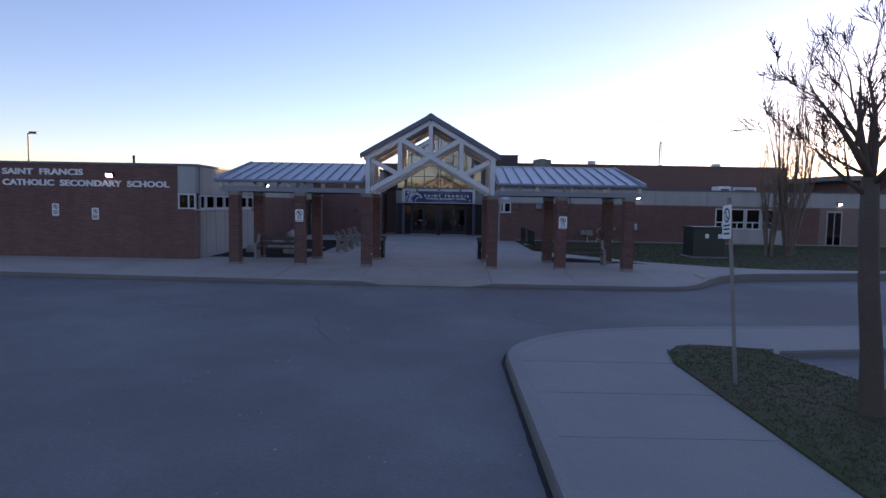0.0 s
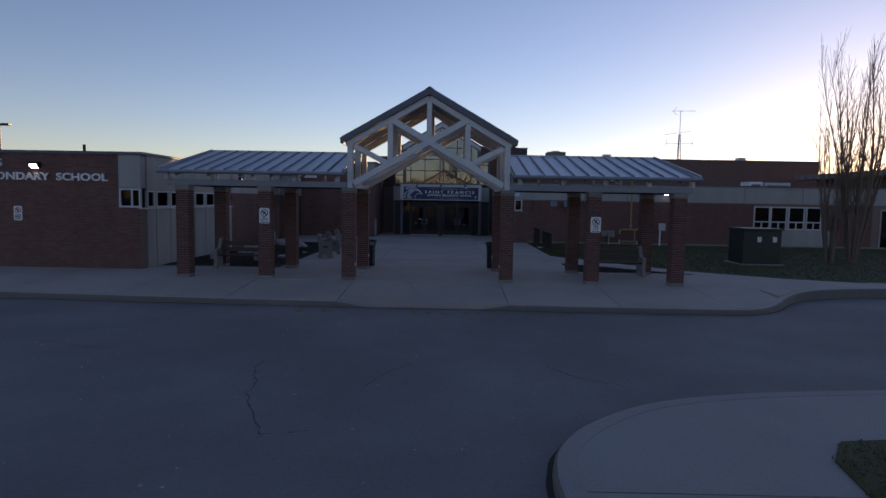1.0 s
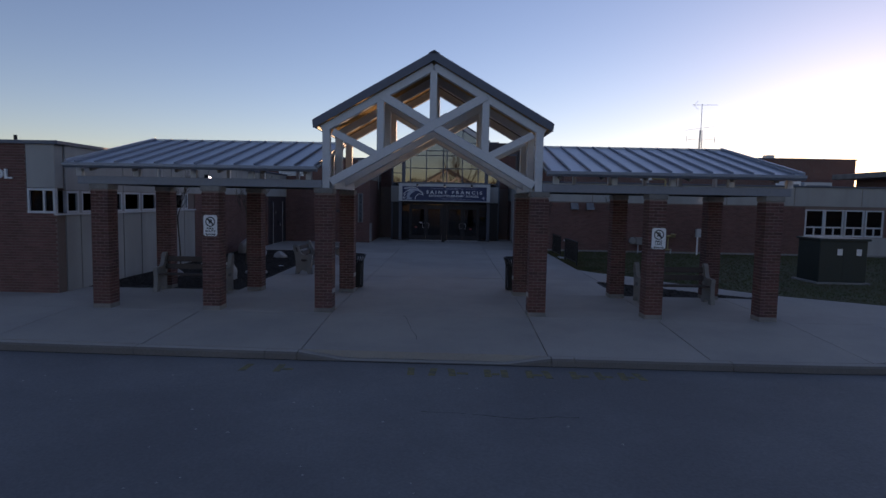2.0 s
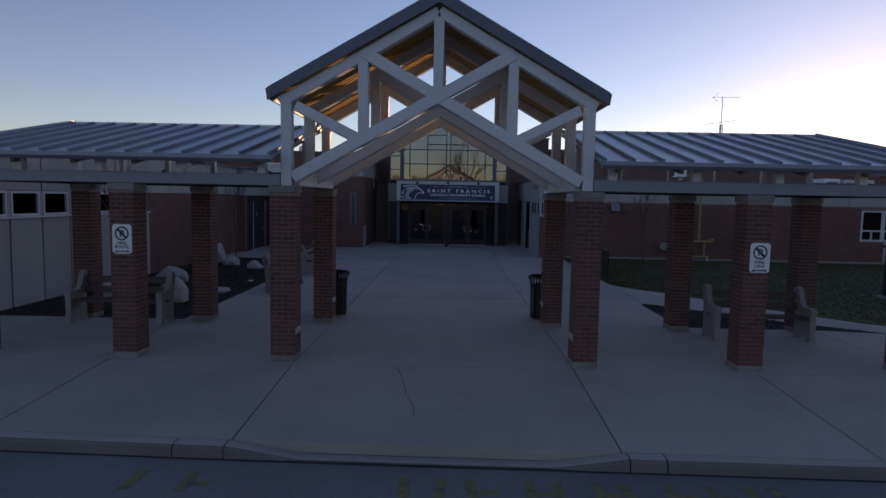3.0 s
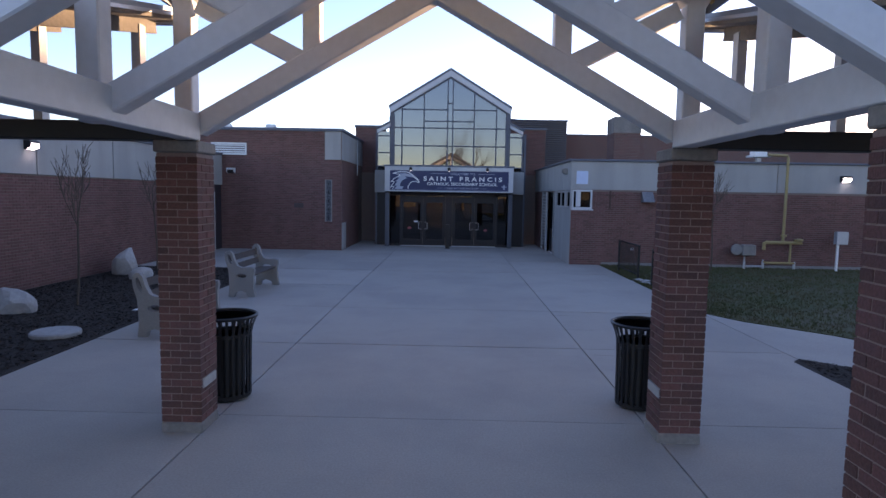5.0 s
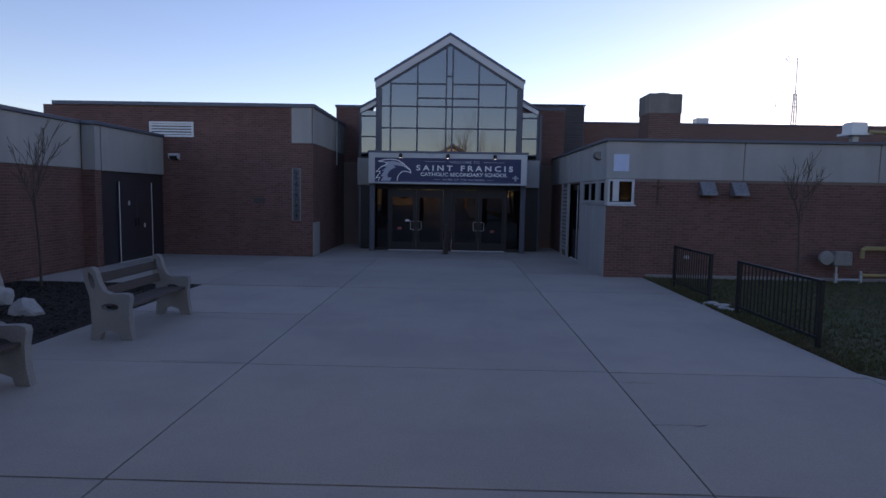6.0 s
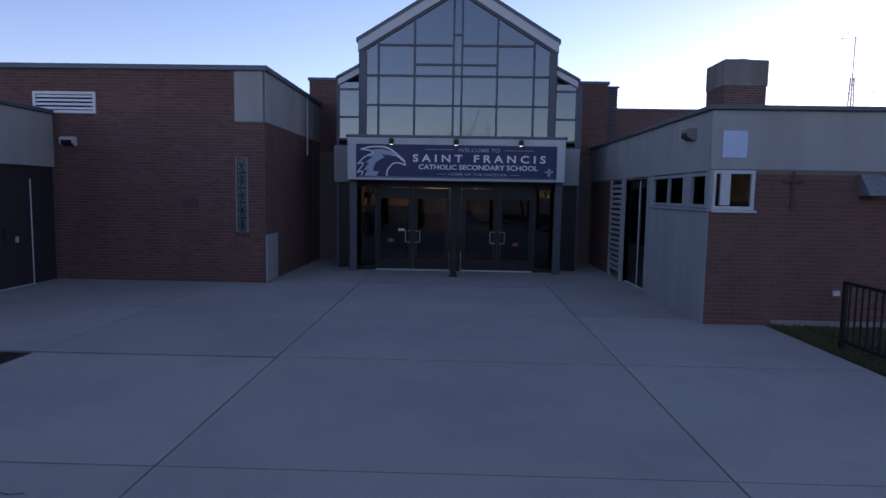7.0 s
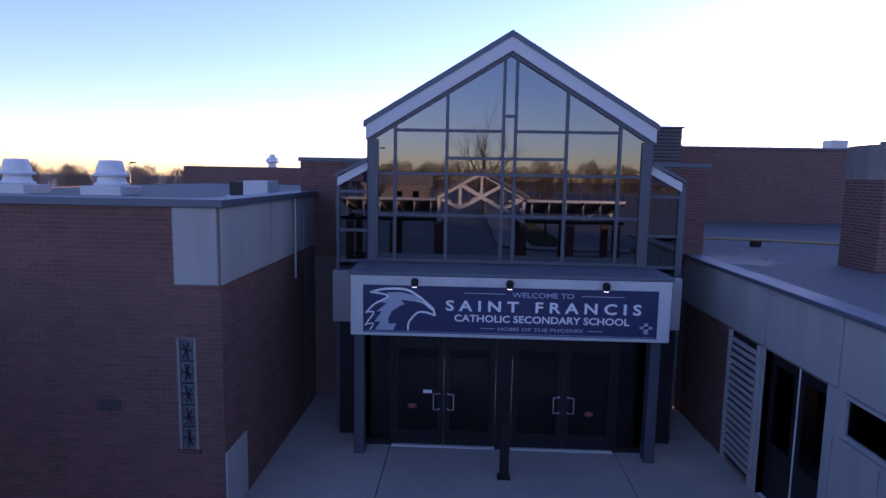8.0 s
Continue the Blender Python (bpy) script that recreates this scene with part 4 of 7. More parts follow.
w = wall_slab("wall_east_side", E_X, E_X + 0.3, E_Y + 0.3, 47.097, -0.1, 3.3, "side wall of the east block", [(E_Y + 0.3, 41.34, 1.85, 2.42), (41.6, 43.27, -0.1, 2.4)], "y")
brickwork(w, (E_X, 44.52, 0), (0, 1, 0), (-1, 0, 0), 2.25, 0, 2.42, seed=17)
bay = thing("wall_panel", (E_X, 40, 0), "pale grey precast panels under the corner window", "wall panel", kind="structure")
for a, b in ((E_Y + 0.005, 39.55), (39.55, 40.53), (40.53, 41.42)):
    part("panel", box(E_X - 0.022, E_X, a + 0.008, b - 0.008, -0.02, 1.80, 0.006), GREY_PANEL, bay)
structure("sill_east", box(E_X - 0.06, E_X + 0.02, E_Y - 0.03, 41.42, 1.80, 1.84, 0.005), GREY_PANEL, "pale grey window sill", "sill")
structure("sill_east_front", box(E_X + 0.02, 4.88, E_Y - 0.05, E_Y + 0.02, 1.785, 1.825, 0.005), WHITE_TRIM, "white window sill", "sill")
sash_window(E_X + 0.02, E_Y, 1.83, 2.45, 0.66, "-y", False)
sash_window(E_X, 38.62, 1.85, 2.42, 0.69, "-x", False, GREY_PANEL)
sash_window(E_X, 39.58, 1.85, 2.42, 1.70, "-x", True, GREY_PANEL, 0.46)
for a, b in ((39.312, 39.578), (41.282, 41.42)):
    structure("pier_east", box(E_X - 0.018, E_X + 0.1, a, b, 1.845, 2.44), GREY_PANEL, "grey pier between windows", "pier")
structure("corner_post", box(E_X - 0.02, E_X + 0.03, E_Y - 0.02, E_Y + 0.12, 1.845, 2.45), GREY_PANEL, "pale grey corner post of the window", "post")
# dark sheets added behind the corner panes to stop a stray glow
structure("window_blind", box(E_X + 0.08, 4.62, E_Y + 0.05, E_Y + 0.06, 1.89, 2.39), BAY_DARK, "dark sheet added to darken the corner window", "blind")
structure("window_blind_west", box(-9.66, -9.0, WEST_Y + 0.12, WEST_Y + 0.13, 1.94, 2.52), BRONZE, "dark sheet added to darken the corner window", "blind")
structure("window_stile", box(E_X + 0.15, E_X + 0.3, E_Y - 0.024, E_Y + 0.05, 1.9, 2.4, 0.004), WHITE_TRIM, "wide white stile of the corner window", "stile")
side_door(E_X + 0.12, 41.62, 43.25, 2.38, "-x", "dark metal double doors under a grey fascia")
structure("jamb_east", box(E_X - 0.03, E_X + 0.28, 43.27, 43.37, 0, 2.43), GREY_PANEL, "grey door jamb", "jamb")
structure("jamb_east_near", box(E_X - 0.03, E_X + 0.28, 41.42, 41.6, 0, 2.43), GREY_PANEL, "grey door jamb", "jamb")
screen = thing("louvre_panel", (E_X, 44.1, 0), "tall pale louvred panel beside the side door", "louvre")
# the dark sheet stands in for shade between the slats
part("backing", box(E_X - 0.02, E_X, 43.46, 44.42, 0.1, 2.4), BRONZE, screen, "dark sheet that paints the shaded gaps")
part("frame", box(E_X - 0.065, E_X, 43.38, 43.46, 0.0, 2.42, 0.004), GREY_PANEL, screen)
part("frame", box(E_X - 0.065, E_X, 44.42, 44.5, 0.0, 2.42, 0.004), GREY_PANEL, screen)
for k in range(17):
    z = 0.2 + k * 0.127
    part("slat", box(E_X - 0.06, E_X - 0.02, 43.462, 44.418, z, z + 0.075, 0.006), GREY_PANEL, screen)
coping("coping_east", E_X - 0.09, 42, E_Y - 0.08, E_Y + 0.3, E_TOP, "dark metal coping", 0.07)
coping("coping_east_side", E_X - 0.09, E_X + 0.3, E_Y + 0.304, 47, E_TOP, "dark metal coping", 0.07)
structure("roof_east", box(E_X + 0.3, 42, E_Y + 0.3, 62, E_TOP - 0.35, E_TOP - 0.1), TAR, "flat wet-looking roof of the east block", "roof")
structure("room_back_east", box(E_X + 0.3, 42, 43.4, 43.6, 0, 3.03), ROOM, "dim inner wall behind the windows", "wall")
structure("floor_east", box(E_X + 0.3, 30, E_Y + 0.3, 47, -0.1, 0.0), ROOM, "dim floor behind the windows", "floor")

structure("footing_east", box(5.2, 40, E_Y - 0.04, E_Y - 0.013, -0.1, 0.09, 0.006), CAST, "pale concrete footing strip along the wall", "footing")

# far windows of the east wall
for a, b in far_windows:
    ob = thing("window", (a, E_Y, 1.0), "white-framed window above a grey panel", "window", "east windows", "structure")
    part("frame", box(a - 0.07, a, E_Y - 0.02, E_Y + 0.06, 0.98, 2.3), WHITE_TRIM, ob)
    part("frame", box(b, b + 0.07, E_Y - 0.02, E_Y + 0.06, 0.98, 2.3), WHITE_TRIM, ob)
    part("frame", box(a, b, E_Y - 0.02, E_Y + 0.06, 2.24, 2.3), WHITE_TRIM, ob)
    part("frame", box(a, b, E_Y - 0.02, E_Y + 0.06, 0.98, 1.06), WHITE_TRIM, ob)
    part("rail", box(a, b, E_Y - 0.02, E_Y + 0.06, 1.4, 1.47), WHITE_TRIM, ob)
    part("mullion", box((a + b) / 2 - 0.03, (a + b) / 2 + 0.03, E_Y - 0.018, E_Y + 0.055, 1.06, 1.4), WHITE_TRIM, ob)
    part("pane", box(a, b, E_Y + 0.03, E_Y + 0.04, 1.06, 2.24), WINDOW_GLASS, ob)
structure("apron_panel", box(19.0, 22.4, E_Y - 0.03, E_Y - 0.012, 0.0, 0.96), GREY_PANEL, "pale grey panel under the far windows", "wall panel")
ob = thing("glazed_door", (25.6, E_Y, 0), "white-framed glazed door far along the wall", "door")
part("frame", box(25.1, 26.1, E_Y - 0.03, E_Y - 0.012, 0, 2.25), GREY_PANEL, ob)
part("pane", box(25.18, 25.56, E_Y - 0.04, E_Y - 0.031, 0.1, 2.15), DOOR_GLASS, ob)
part("pane", box(25.64, 26.02, E_Y - 0.04, E_Y - 0.031, 0.1, 2.15), DOOR_GLASS, ob)

# upper storey behind the east roof
w = structure("wall_upper", box(4.7, 34.5, 60, 60.4, 2.5, 6.38), FAR_BRICK, "high dark brick wall behind the east roof", "wall")
structure("wall_upper_end", box(34.2, 34.5, 60.4, 80, 2.5, 6.38), FAR_BRICK, "brick end wall", "wall")
coping("coping_upper", 4.6, 34.6, 59.94, 60.5, 6.38, "dark metal coping", 0.1)
structure("roof_upper", box(4.7, 34.5, 60.4, 80, 6.2, 6.4), TAR, "flat roof of the upper storey", "roof")
structure("wall_back_west", box(-14.1, -4.2, 62, 62.4, 2.5, 5.3), FAR_BRICK, "brick wall of a block far behind the roof", "wall")
structure("far_roof_wall", box(32.0, 41, 47.2, 56, 3.2, 4.6), FAR_BRICK, "low brick storey on the east roof", "wall")
structure("far_roof_slab", box(30.7, 42, 46, 57, 4.6, 5.0, 0.03), STAINED, "flat overhanging roof slab of the east storey", "roof")
# unseen wall added to shut sky light out of the east rooms
structure("wall_east_end", box(41.7, 42, E_Y + 0.3, 62, -0.1, 3.3), FAR_BRICK, "brick end wall", "wall")

# ---- glazed entrance gable ----
G_Y = 44.9
HALF, EAVE, APEX = 2.56, 5.95, 7.5
SLOPE = (APEX - EAVE) / HALF


def gable_z(x, drop=0.0):
    return APEX - drop - SLOPE * abs(x - AX)


gable = thing("entrance_gable", (AX, G_Y, 3.4), "glazed gable over the school entrance with slate mullions", "glazed gable", kind="structure")
part("roof", slab_y([(AX - HALF - 0.08, EAVE - 0.05), (AX, APEX), (AX + HALF + 0.08, EAVE - 0.05), (AX + HALF + 0.08, EAVE + 0.05), (AX, APEX + 0.1), (AX - HALF - 0.08, EAVE + 0.05)], G_Y - 0.12, 60), FLASHING, gable)
for s in (-1, 1):
    part("barge_board", slab_y([(AX, APEX), (AX + s * (HALF + 0.04), EAVE - 0.03), (AX + s * (HALF + 0.04), EAVE - 0.28), (AX, APEX - 0.25)], G_Y - 0.10, G_Y + 0.02), WHITE_TRIM, gable, "pale metal barge board")
    part("corner_post", box(AX + s * (HALF - 0.09) - 0.09, AX + s * (HALF - 0.09) + 0.09, G_Y - 0.06, G_Y + 0.1, 3.4, EAVE - 0.27), MULLION, gable)
    part("rafter_rail", slab_y([(AX, APEX - 0.25), (AX + s * HALF, EAVE - 0.25), (AX + s * HALF, EAVE - 0.33), (AX, APEX - 0.33)], G_Y - 0.05, G_Y + 0.06), MULLION, gable)
    part("side_wall", box(AX + s * HALF - 0.05, AX + s * HALF + 0.05, G_Y + 0.1, 60, 3.0, EAVE - 0.1), FLASHING, gable)
for x, za in ((-2.07, 3.4), (-1.125, 3.4), (-0.11, 3.4), (0.11, 3.4), (1.03, 3.4), (1.985, 3.4)):
    part("mullion", box(AX + x - 0.028, AX + x + 0.028, G_Y - 0.04, G_Y + 0.05, za, gable_z(AX + x, 0.3)), MULLION, gable)
for xa, xb, z in ((-2.47, 2.47, 4.31), (-2.47, 2.47, 5.07), (-1.1, 1.01, 5.36), (-2.1, -0.08, 5.85), (0.08, 2.0, 5.85), (-0.09, 0.09, 6.12), (-2.47, 2.47, 3.46)):
    part("transom", box(AX + xa, AX + xb, G_Y - 0.036, G_Y + 0.046, z - 0.026, z + 0.026), MULLION, gable)
xs = [-2.47, -2.07, -1.125, -0.11, 0.11, 1.03, 1.985, 2.47]
for a, b in zip(xs, xs[1:]):
    zs = [3.46, 4.31, 5.07] + ([5.36] if a >= -1.2 and b <= 1.1 else []) + ([6.12] if a == -0.11 else [] if abs(a + b) > 4.2 else [5.85])
    for za, zb in zip(zs, zs[1:] + [None]):
        if zb is None:
            pts = [(AX + a, za), (AX + b, za), (AX + b, gable_z(AX + b, 0.3))]
            if a < 0 < b:
                pts.append((AX, gable_z(AX, 0.3)))
            pts.append((AX + a, gable_z(AX + a, 0.3)))
        else:
            pts = [(AX + a, za), (AX + b, za), (AX + b, zb), (AX + a, zb)]
        part("pane", slab_y(pts, G_Y, G_Y + 0.012), GLAZING, gable)
for s in (-1, 1):
    xa, xb = AX + s * 2.58, AX + s * 3.14
    wing = part("side_light", slab_y([(xa, 5.28), (xb, 4.98), (xb, 4.82), (xa, 5.12)], G_Y + 0.0, G_Y + 0.25), WHITE_TRIM, gable, "sloped white trim over a narrow side light")
    part("roof_edge", slab_y([(xa, 5.36), (xb + s * 0.05, 5.03), (xb + s * 0.05, 4.98), (xa, 5.28)], G_Y - 0.05, G_Y + 1.2), FLASHING, gable)
    for z in (3.42, 4.0, 4.72):
        part("transom", box(min(xa, xb), max(xa, xb), G_Y + 0.03, G_Y + 0.13, z - 0.025, z + 0.025), MULLION, gable)
    part("mullion", box(xb - 0.03, xb + 0.03, G_Y + 0.02, G_Y + 0.14, 3.2, 5.0), MULLION, gable)
    for za, zb in ((3.445, 3.975), (4.025, 4.695), (4.745, 4.9)):
        part("pane", box(min(xa, xb) + 0.02, max(xa, xb) - 0.02, G_Y + 0.07, G_Y + 0.08, za, zb), GLAZING, gable)
    part("side_panel", box(min(xa, xb + s * 0.08), max(xa, xb + s * 0.08), G_Y - 0.1, G_Y + 0.25, 2.28, 3.24, 0.006), GREY_PANEL, gable, "grey panel beside the sign")
# lobby behind the glass
structure("lobby_floor", box(-3.0, 3.32, 45.21, 58, -0.08, -0.004), ROOM, "dim lobby floor", "floor")
structure("lobby_back", box(-3.9, 4.3, 58, 58.2, 0, 7.2), ROOM, "dim lobby back wall", "wall")
structure("ceiling", box(-3.0, 3.3, 45.3, 58, 3.05, 3.2), ROOM, "dim lobby ceiling", "ceiling")
# side walls added only to keep the low sun from shining through
structure("lobby_wall_east", box(3.34, 3.44, 46.8, 58, 0, 4.9), ROOM, "lobby side wall added to block low sun", "wall")
structure("lobby_wall_west", box(-3.12, -3.02, 47.75, 58, 0, 4.9), ROOM, "lobby side wall added to block low sun", "wall")
# added wall: ochre panels on a dark ground paint the lobby's warm glimmers
structure("inner_wall", box(-3.0, 3.3, 50.04, 50.2, 0, 3.05), DIM_BROWN, "dark wall added in the lobby behind the glimmer panels", "wall")
for xa, xb in ((-2.15, -1.6), (-1.05, -0.2), (0.75, 1.3)):
    structure("wall_panel_lobby", box(xa, xb, 50.0, 50.036, 0.5, 2.6, 0.006), OCHRE, "ochre panel that paints a warm glimmer behind the doors", "wall panel")
lobby_lamp = thing("ceiling_light", (-0.4, 49.2, 3.05), "flat lit ceiling light in the lobby", "ceiling light")
part("frame", box(-1.6, 0.8, 48.95, 49.45, 3.0, 3.048, 0.006), WHITE_TRIM, lobby_lamp)
part("diffuser", box(-1.56, 0.76, 48.99, 49.41, 2.99, 3.0), LOBBY_LAMP, lobby_lamp, "glowing diffuser")
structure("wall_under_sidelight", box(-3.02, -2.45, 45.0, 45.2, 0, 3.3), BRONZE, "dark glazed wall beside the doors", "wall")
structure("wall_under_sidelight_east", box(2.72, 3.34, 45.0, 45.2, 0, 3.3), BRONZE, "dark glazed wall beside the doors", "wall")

# ---- sign box and doors ----
S_Y = 43.73
sign = thing("entrance_sign", (AX, S_Y, 2.34), "navy school sign in a white frame over the doors", "sign")
X0, X1 = AX - 2.665, AX + 2.665
part("box", box(X0, X1, S_Y + 0.03, G_Y - 0.12, 2.33, 3.36, 0.008), WHITE_TRIM, sign)
part("cap", box(X0 - 0.04, X1 + 0.04, S_Y - 0.03, G_Y - 0.05, 3.365, 3.43, 0.008), FLASHING, sign)
for a, b, c, d in ((X0, X1, 3.20, 3.36), (X0, X1, 2.335, 2.385), (X0, X0 + 0.21, 2.385, 3.20), (X1 - 0.2, X1, 2.385, 3.20)):
    part("frame", box(a, b, S_Y - 0.02, S_Y + 0.03, c, d, 0.004), SIGN_FRAME, sign)
face = part("face", box(X0 + 0.212, X1 - 0.202, S_Y + 0.0, S_Y + 0.03, 2.387, 3.198), NAVY, sign, "navy blue printed face")
part("border", box(X0 + 0.235, X1 - 0.225, S_Y - 0.003, S_Y, 2.405, 2.413), SIGN_GREY, face)
U = (X1 - X0 - 0.414) / 100.0
L0 = X0 + 0.212


def sx(u):
    return L0 + u * U


lettering("WELCOME TO", SIGN_GREY, face, sx(50.9), sx(71.8), 3.035, 3.125, S_Y - 0.001, bold=0.01, slab=True)
lettering("S A I N T   F R A N C I S", WHITE, face, sx(28.4), sx(94.5), 2.782, 2.967, S_Y - 0.001, bold=0.022, slab=True)
lettering("CATHOLIC SECONDARY SCHOOL", WHITE, face, sx(31.4), sx(90.7), 2.602, 2.725, S_Y - 0.001, bold=0.02, slab=True)
lettering("HOME OF THE PHOENIX", SIGN_GREY, face, sx(46.3), sx(75.4), 2.462, 2.522, S_Y - 0.001, bold=0.01)
for u0, u1, z in ((34.5, 48.6, 3.09), (74.3, 88.6, 3.082), (40.4, 45.1, 2.495), (76.8, 81.7, 2.492)):
    part("rule", box(sx(u0), sx(u1), S_Y - 0.004, S_Y - 0.0005, z - 0.006, z + 0.006), SIGN_GREY, face)


def print_shape(points, mat, lift=0.0):
    part("emblem", slab_y([(sx(u), 2.387 + v * 0.81) for u, v in points], S_Y - 0.004 - lift, S_Y - 0.0005 - lift), mat, face)


def print_stroke(points, wide, mat, lift=0.0):
    """A curved band of even width on the sign's face."""
    line = smooth_line([(sx(u), 2.387 + v * 0.81) for u, v in points], 5)
    left, right = [], []
    for i, p in enumerate(line):
        d = (line[min(i + 1, len(line) - 1)] - line[max(i - 1, 0)]).normalized() * wide / 2
        left.append((p.x - d.y, p.y + d.x))
        right.append((p.x + d.y, p.y - d.x))
    part("emblem", slab_y(left + right[::-1], S_Y - 0.004 - lift, S_Y - 0.0005 - lift), mat, face)


# plain swept bands and feathers in the emblem's colours
print_shape([(8, 0.84), (13, 0.86), (18, 0.79), (20.5, 0.70), (17.5, 0.66), (13, 0.58), (10, 0.46), (8.6, 0.30), (8.8, 0.18), (11.5, 0.19), (10.4, 0.05), (4, 0.05), (6, 0.22), (3.8, 0.22), (6.4, 0.44), (4.6, 0.44), (8.2, 0.62), (5.2, 0.64), (9.2, 0.78)], SIGN_GREY)
print_stroke([(2.3, 0.84), (6.5, 0.91), (11.5, 0.93), (15.5, 0.90), (19, 0.78), (22.2, 0.62), (24, 0.52), (24.7, 0.38)], 0.036, WHITE, 0.002)
print_stroke([(24.7, 0.38), (22, 0.44), (19, 0.44), (16.8, 0.32), (15.6, 0.20), (15.5, 0.05)], 0.03, WHITE, 0.002)
print_stroke([(2.3, 0.84), (6, 0.82), (8.6, 0.76), (4, 0.60), (0.8, 0.40)], 0.028, WHITE, 0.002)
print_stroke([(0.8, 0.42), (3.6, 0.42), (2, 0.26), (0.5, 0.13)], 0.026, WHITE, 0.002)
print_stroke([(0.6, 0.15), (3.4, 0.18), (2.4, 0.05)], 0.022, WHITE, 0.002)
print_stroke([(18.4, 0.68), (20.8, 0.64), (23.6, 0.50)], 0.022, WHITE, 0.002)
print_shape([(13, 0.70), (19, 0.66), (16.5, 0.60), (14, 0.62)], NAVY, 0.003)
for z0, z1, u0, u1 in ((2.47, 2.655, 95.6, 97.0), (2.555, 2.60, 94.2, 98.4)):
    part("badge", box(sx(u0), sx(u1), S_Y - 0.004, S_Y, z0, z1), SIGN_GREY, face)
for u in (-1.58, 0.0, 1.58):
    lamp = thing("sign_lamp", (AX + u, S_Y, 3.25), "small black floodlight above the sign", "floodlight", "sign lamps")
    part("housing", lathe([(0.045, 0), (0.06, 0.02), (0.065, 0.11), (0.03, 0.14)], (AX + u, S_Y - 0.09, 3.2), 14), BLACK, lamp)
    part("lens", lathe([(0.0002, 0.0), (0.04, 0.002), (0.04, 0.012), (0.0002, 0.014)], (AX + u, S_Y - 0.085, 3.184), 12), SIGN_GLOW, lamp, "small lit lens")
    part("bracket", box(AX + u - 0.02, AX + u + 0.02, S_Y - 0.08, S_Y - 0.021, 3.28, 3.33), BLACK, lamp)

D_Y = 44.57
frame_ob = thing("door_frame", (AX, D_Y, 0), "dark bronze entrance frame with side panels", "door frame", kind="structure")
for s in (-1, 1):
    part("post", box(AX + s * 2.6 - 0.09, AX + s * 2.6 + 0.09, D_Y - 0.42, D_Y - 0.2, 0, 2.33, 0.006), MULLION, frame_ob, "slate grey post")
    part("jamb", box(AX + s * 2.06 - 0.035, AX + s * 2.06 + 0.035, D_Y - 0.05, D_Y + 0.08, 0, 2.33), BRONZE, frame_ob)
    xa, xb = sorted((AX + s * 2.095, AX + s * 2.56))
    part("side_panel", box(xa, xb, D_Y, D_Y + 0.012, 0.1, 2.2), DOOR_GLASS, frame_ob)
    part("kick_panel", box(xa, xb, D_Y - 0.02, D_Y + 0.05, 0, 0.1), BRONZE, frame_ob)
part("mullion", box(AX - 0.13, AX + 0.15, D_Y - 0.06, D_Y + 0.1, 0, 2.33), BRONZE, frame_ob)
part("head", box(AX - 2.6, AX + 2.6, D_Y - 0.05, D_Y + 0.1, 2.16, 2.33), BRONZE, frame_ob)


def entrance_door(x0, x1, hinge_left, label):
    """One leaf: dark stiles, glass, a pull handle and a threshold."""
    ob = thing("entrance_door", ((x0 + x1) / 2, D_Y, 0), label, "door", "entrance doors")
    near = part("stile", box(x0, x0 + 0.11, D_Y - 0.02, D_Y + 0.03, 0.03, 2.15, 0.003), BRONZE, ob)
    far = part("stile", box(x1 - 0.11, x1, D_Y - 0.02, D_Y + 0.03, 0.03, 2.15, 0.003), BRONZE, ob)
    part("rail", box(x0 + 0.11, x1 - 0.11, D_Y - 0.02, D_Y + 0.03, 0.03, 0.3, 0.003), BRONZE, ob)
    part("rail", box(x0 + 0.11, x1 - 0.11, D_Y - 0.02, D_Y + 0.03, 1.88, 2.15, 0.003), BRONZE, ob)
    part("pane", box(x0 + 0.11, x1 - 0.11, D_Y, D_Y + 0.01, 0.3, 1.88), DOOR_GLASS, ob)
    hx = x1 - 0.07 if hinge_left else x0 + 0.07
    bar = hx - 0.11 if hinge_left else hx + 0.11
    part("handle", tube([(hx, D_Y - 0.02, 0.74), (hx, D_Y - 0.08, 0.74), (bar, D_Y - 0.09, 0.745), (bar, D_Y - 0.09, 1.035), (hx, D_Y - 0.08, 1.04), (hx, D_Y - 0.02, 1.04)], 0.0075, 8), STEEL_BRIGHT, far if hinge_left else near, "bent chrome pull handle")
    part("threshold", box(x0, x1, D_Y - 0.10, D_Y + 0.04, 0.004, 0.03, 0.006), STEEL_BRIGHT, ob, "pale metal threshold")
    return ob


leaves = [entrance_door(-1.94, -0.985, True, "dark glazed entrance door leaf"), entrance_door(-0.975, -0.03, False, "dark glazed entrance door leaf"), entrance_door(0.28, 1.215, True, "dark glazed entrance door leaf"), entrance_door(1.225, 2.15, False, "dark glazed entrance door leaf")]
part("sticker", slab_y([(-1.56 + 0.09 * math.cos(a * math.tau / 12), 0.78 + 0.05 * math.sin(a * math.tau / 12)) for a in range(12)], D_Y - 0.026, D_Y - 0.021), RED, leaves[0], "small red and white sticker")
part("sticker", slab_y([(1.7 + 0.08 * math.cos(a * math.tau / 12), 0.72 + 0.05 * math.sin(a * math.tau / 12)) for a in range(12)], D_Y - 0.026, D_Y - 0.021), RED, leaves[3], "small red and white sticker")
part("notice", box(-1.36, -1.2, D_Y - 0.026, D_Y - 0.021, 1.03, 1.09), WHITE, leaves[0], "small white notice")
ob = thing("bollard", (0.09, 43.45, 0), "black steel bollard in front of the doors", "bollard")
part("post", box(0.02, 0.17, 43.4, 43.54, 0, 1.0, 0.012), BLACK, ob)
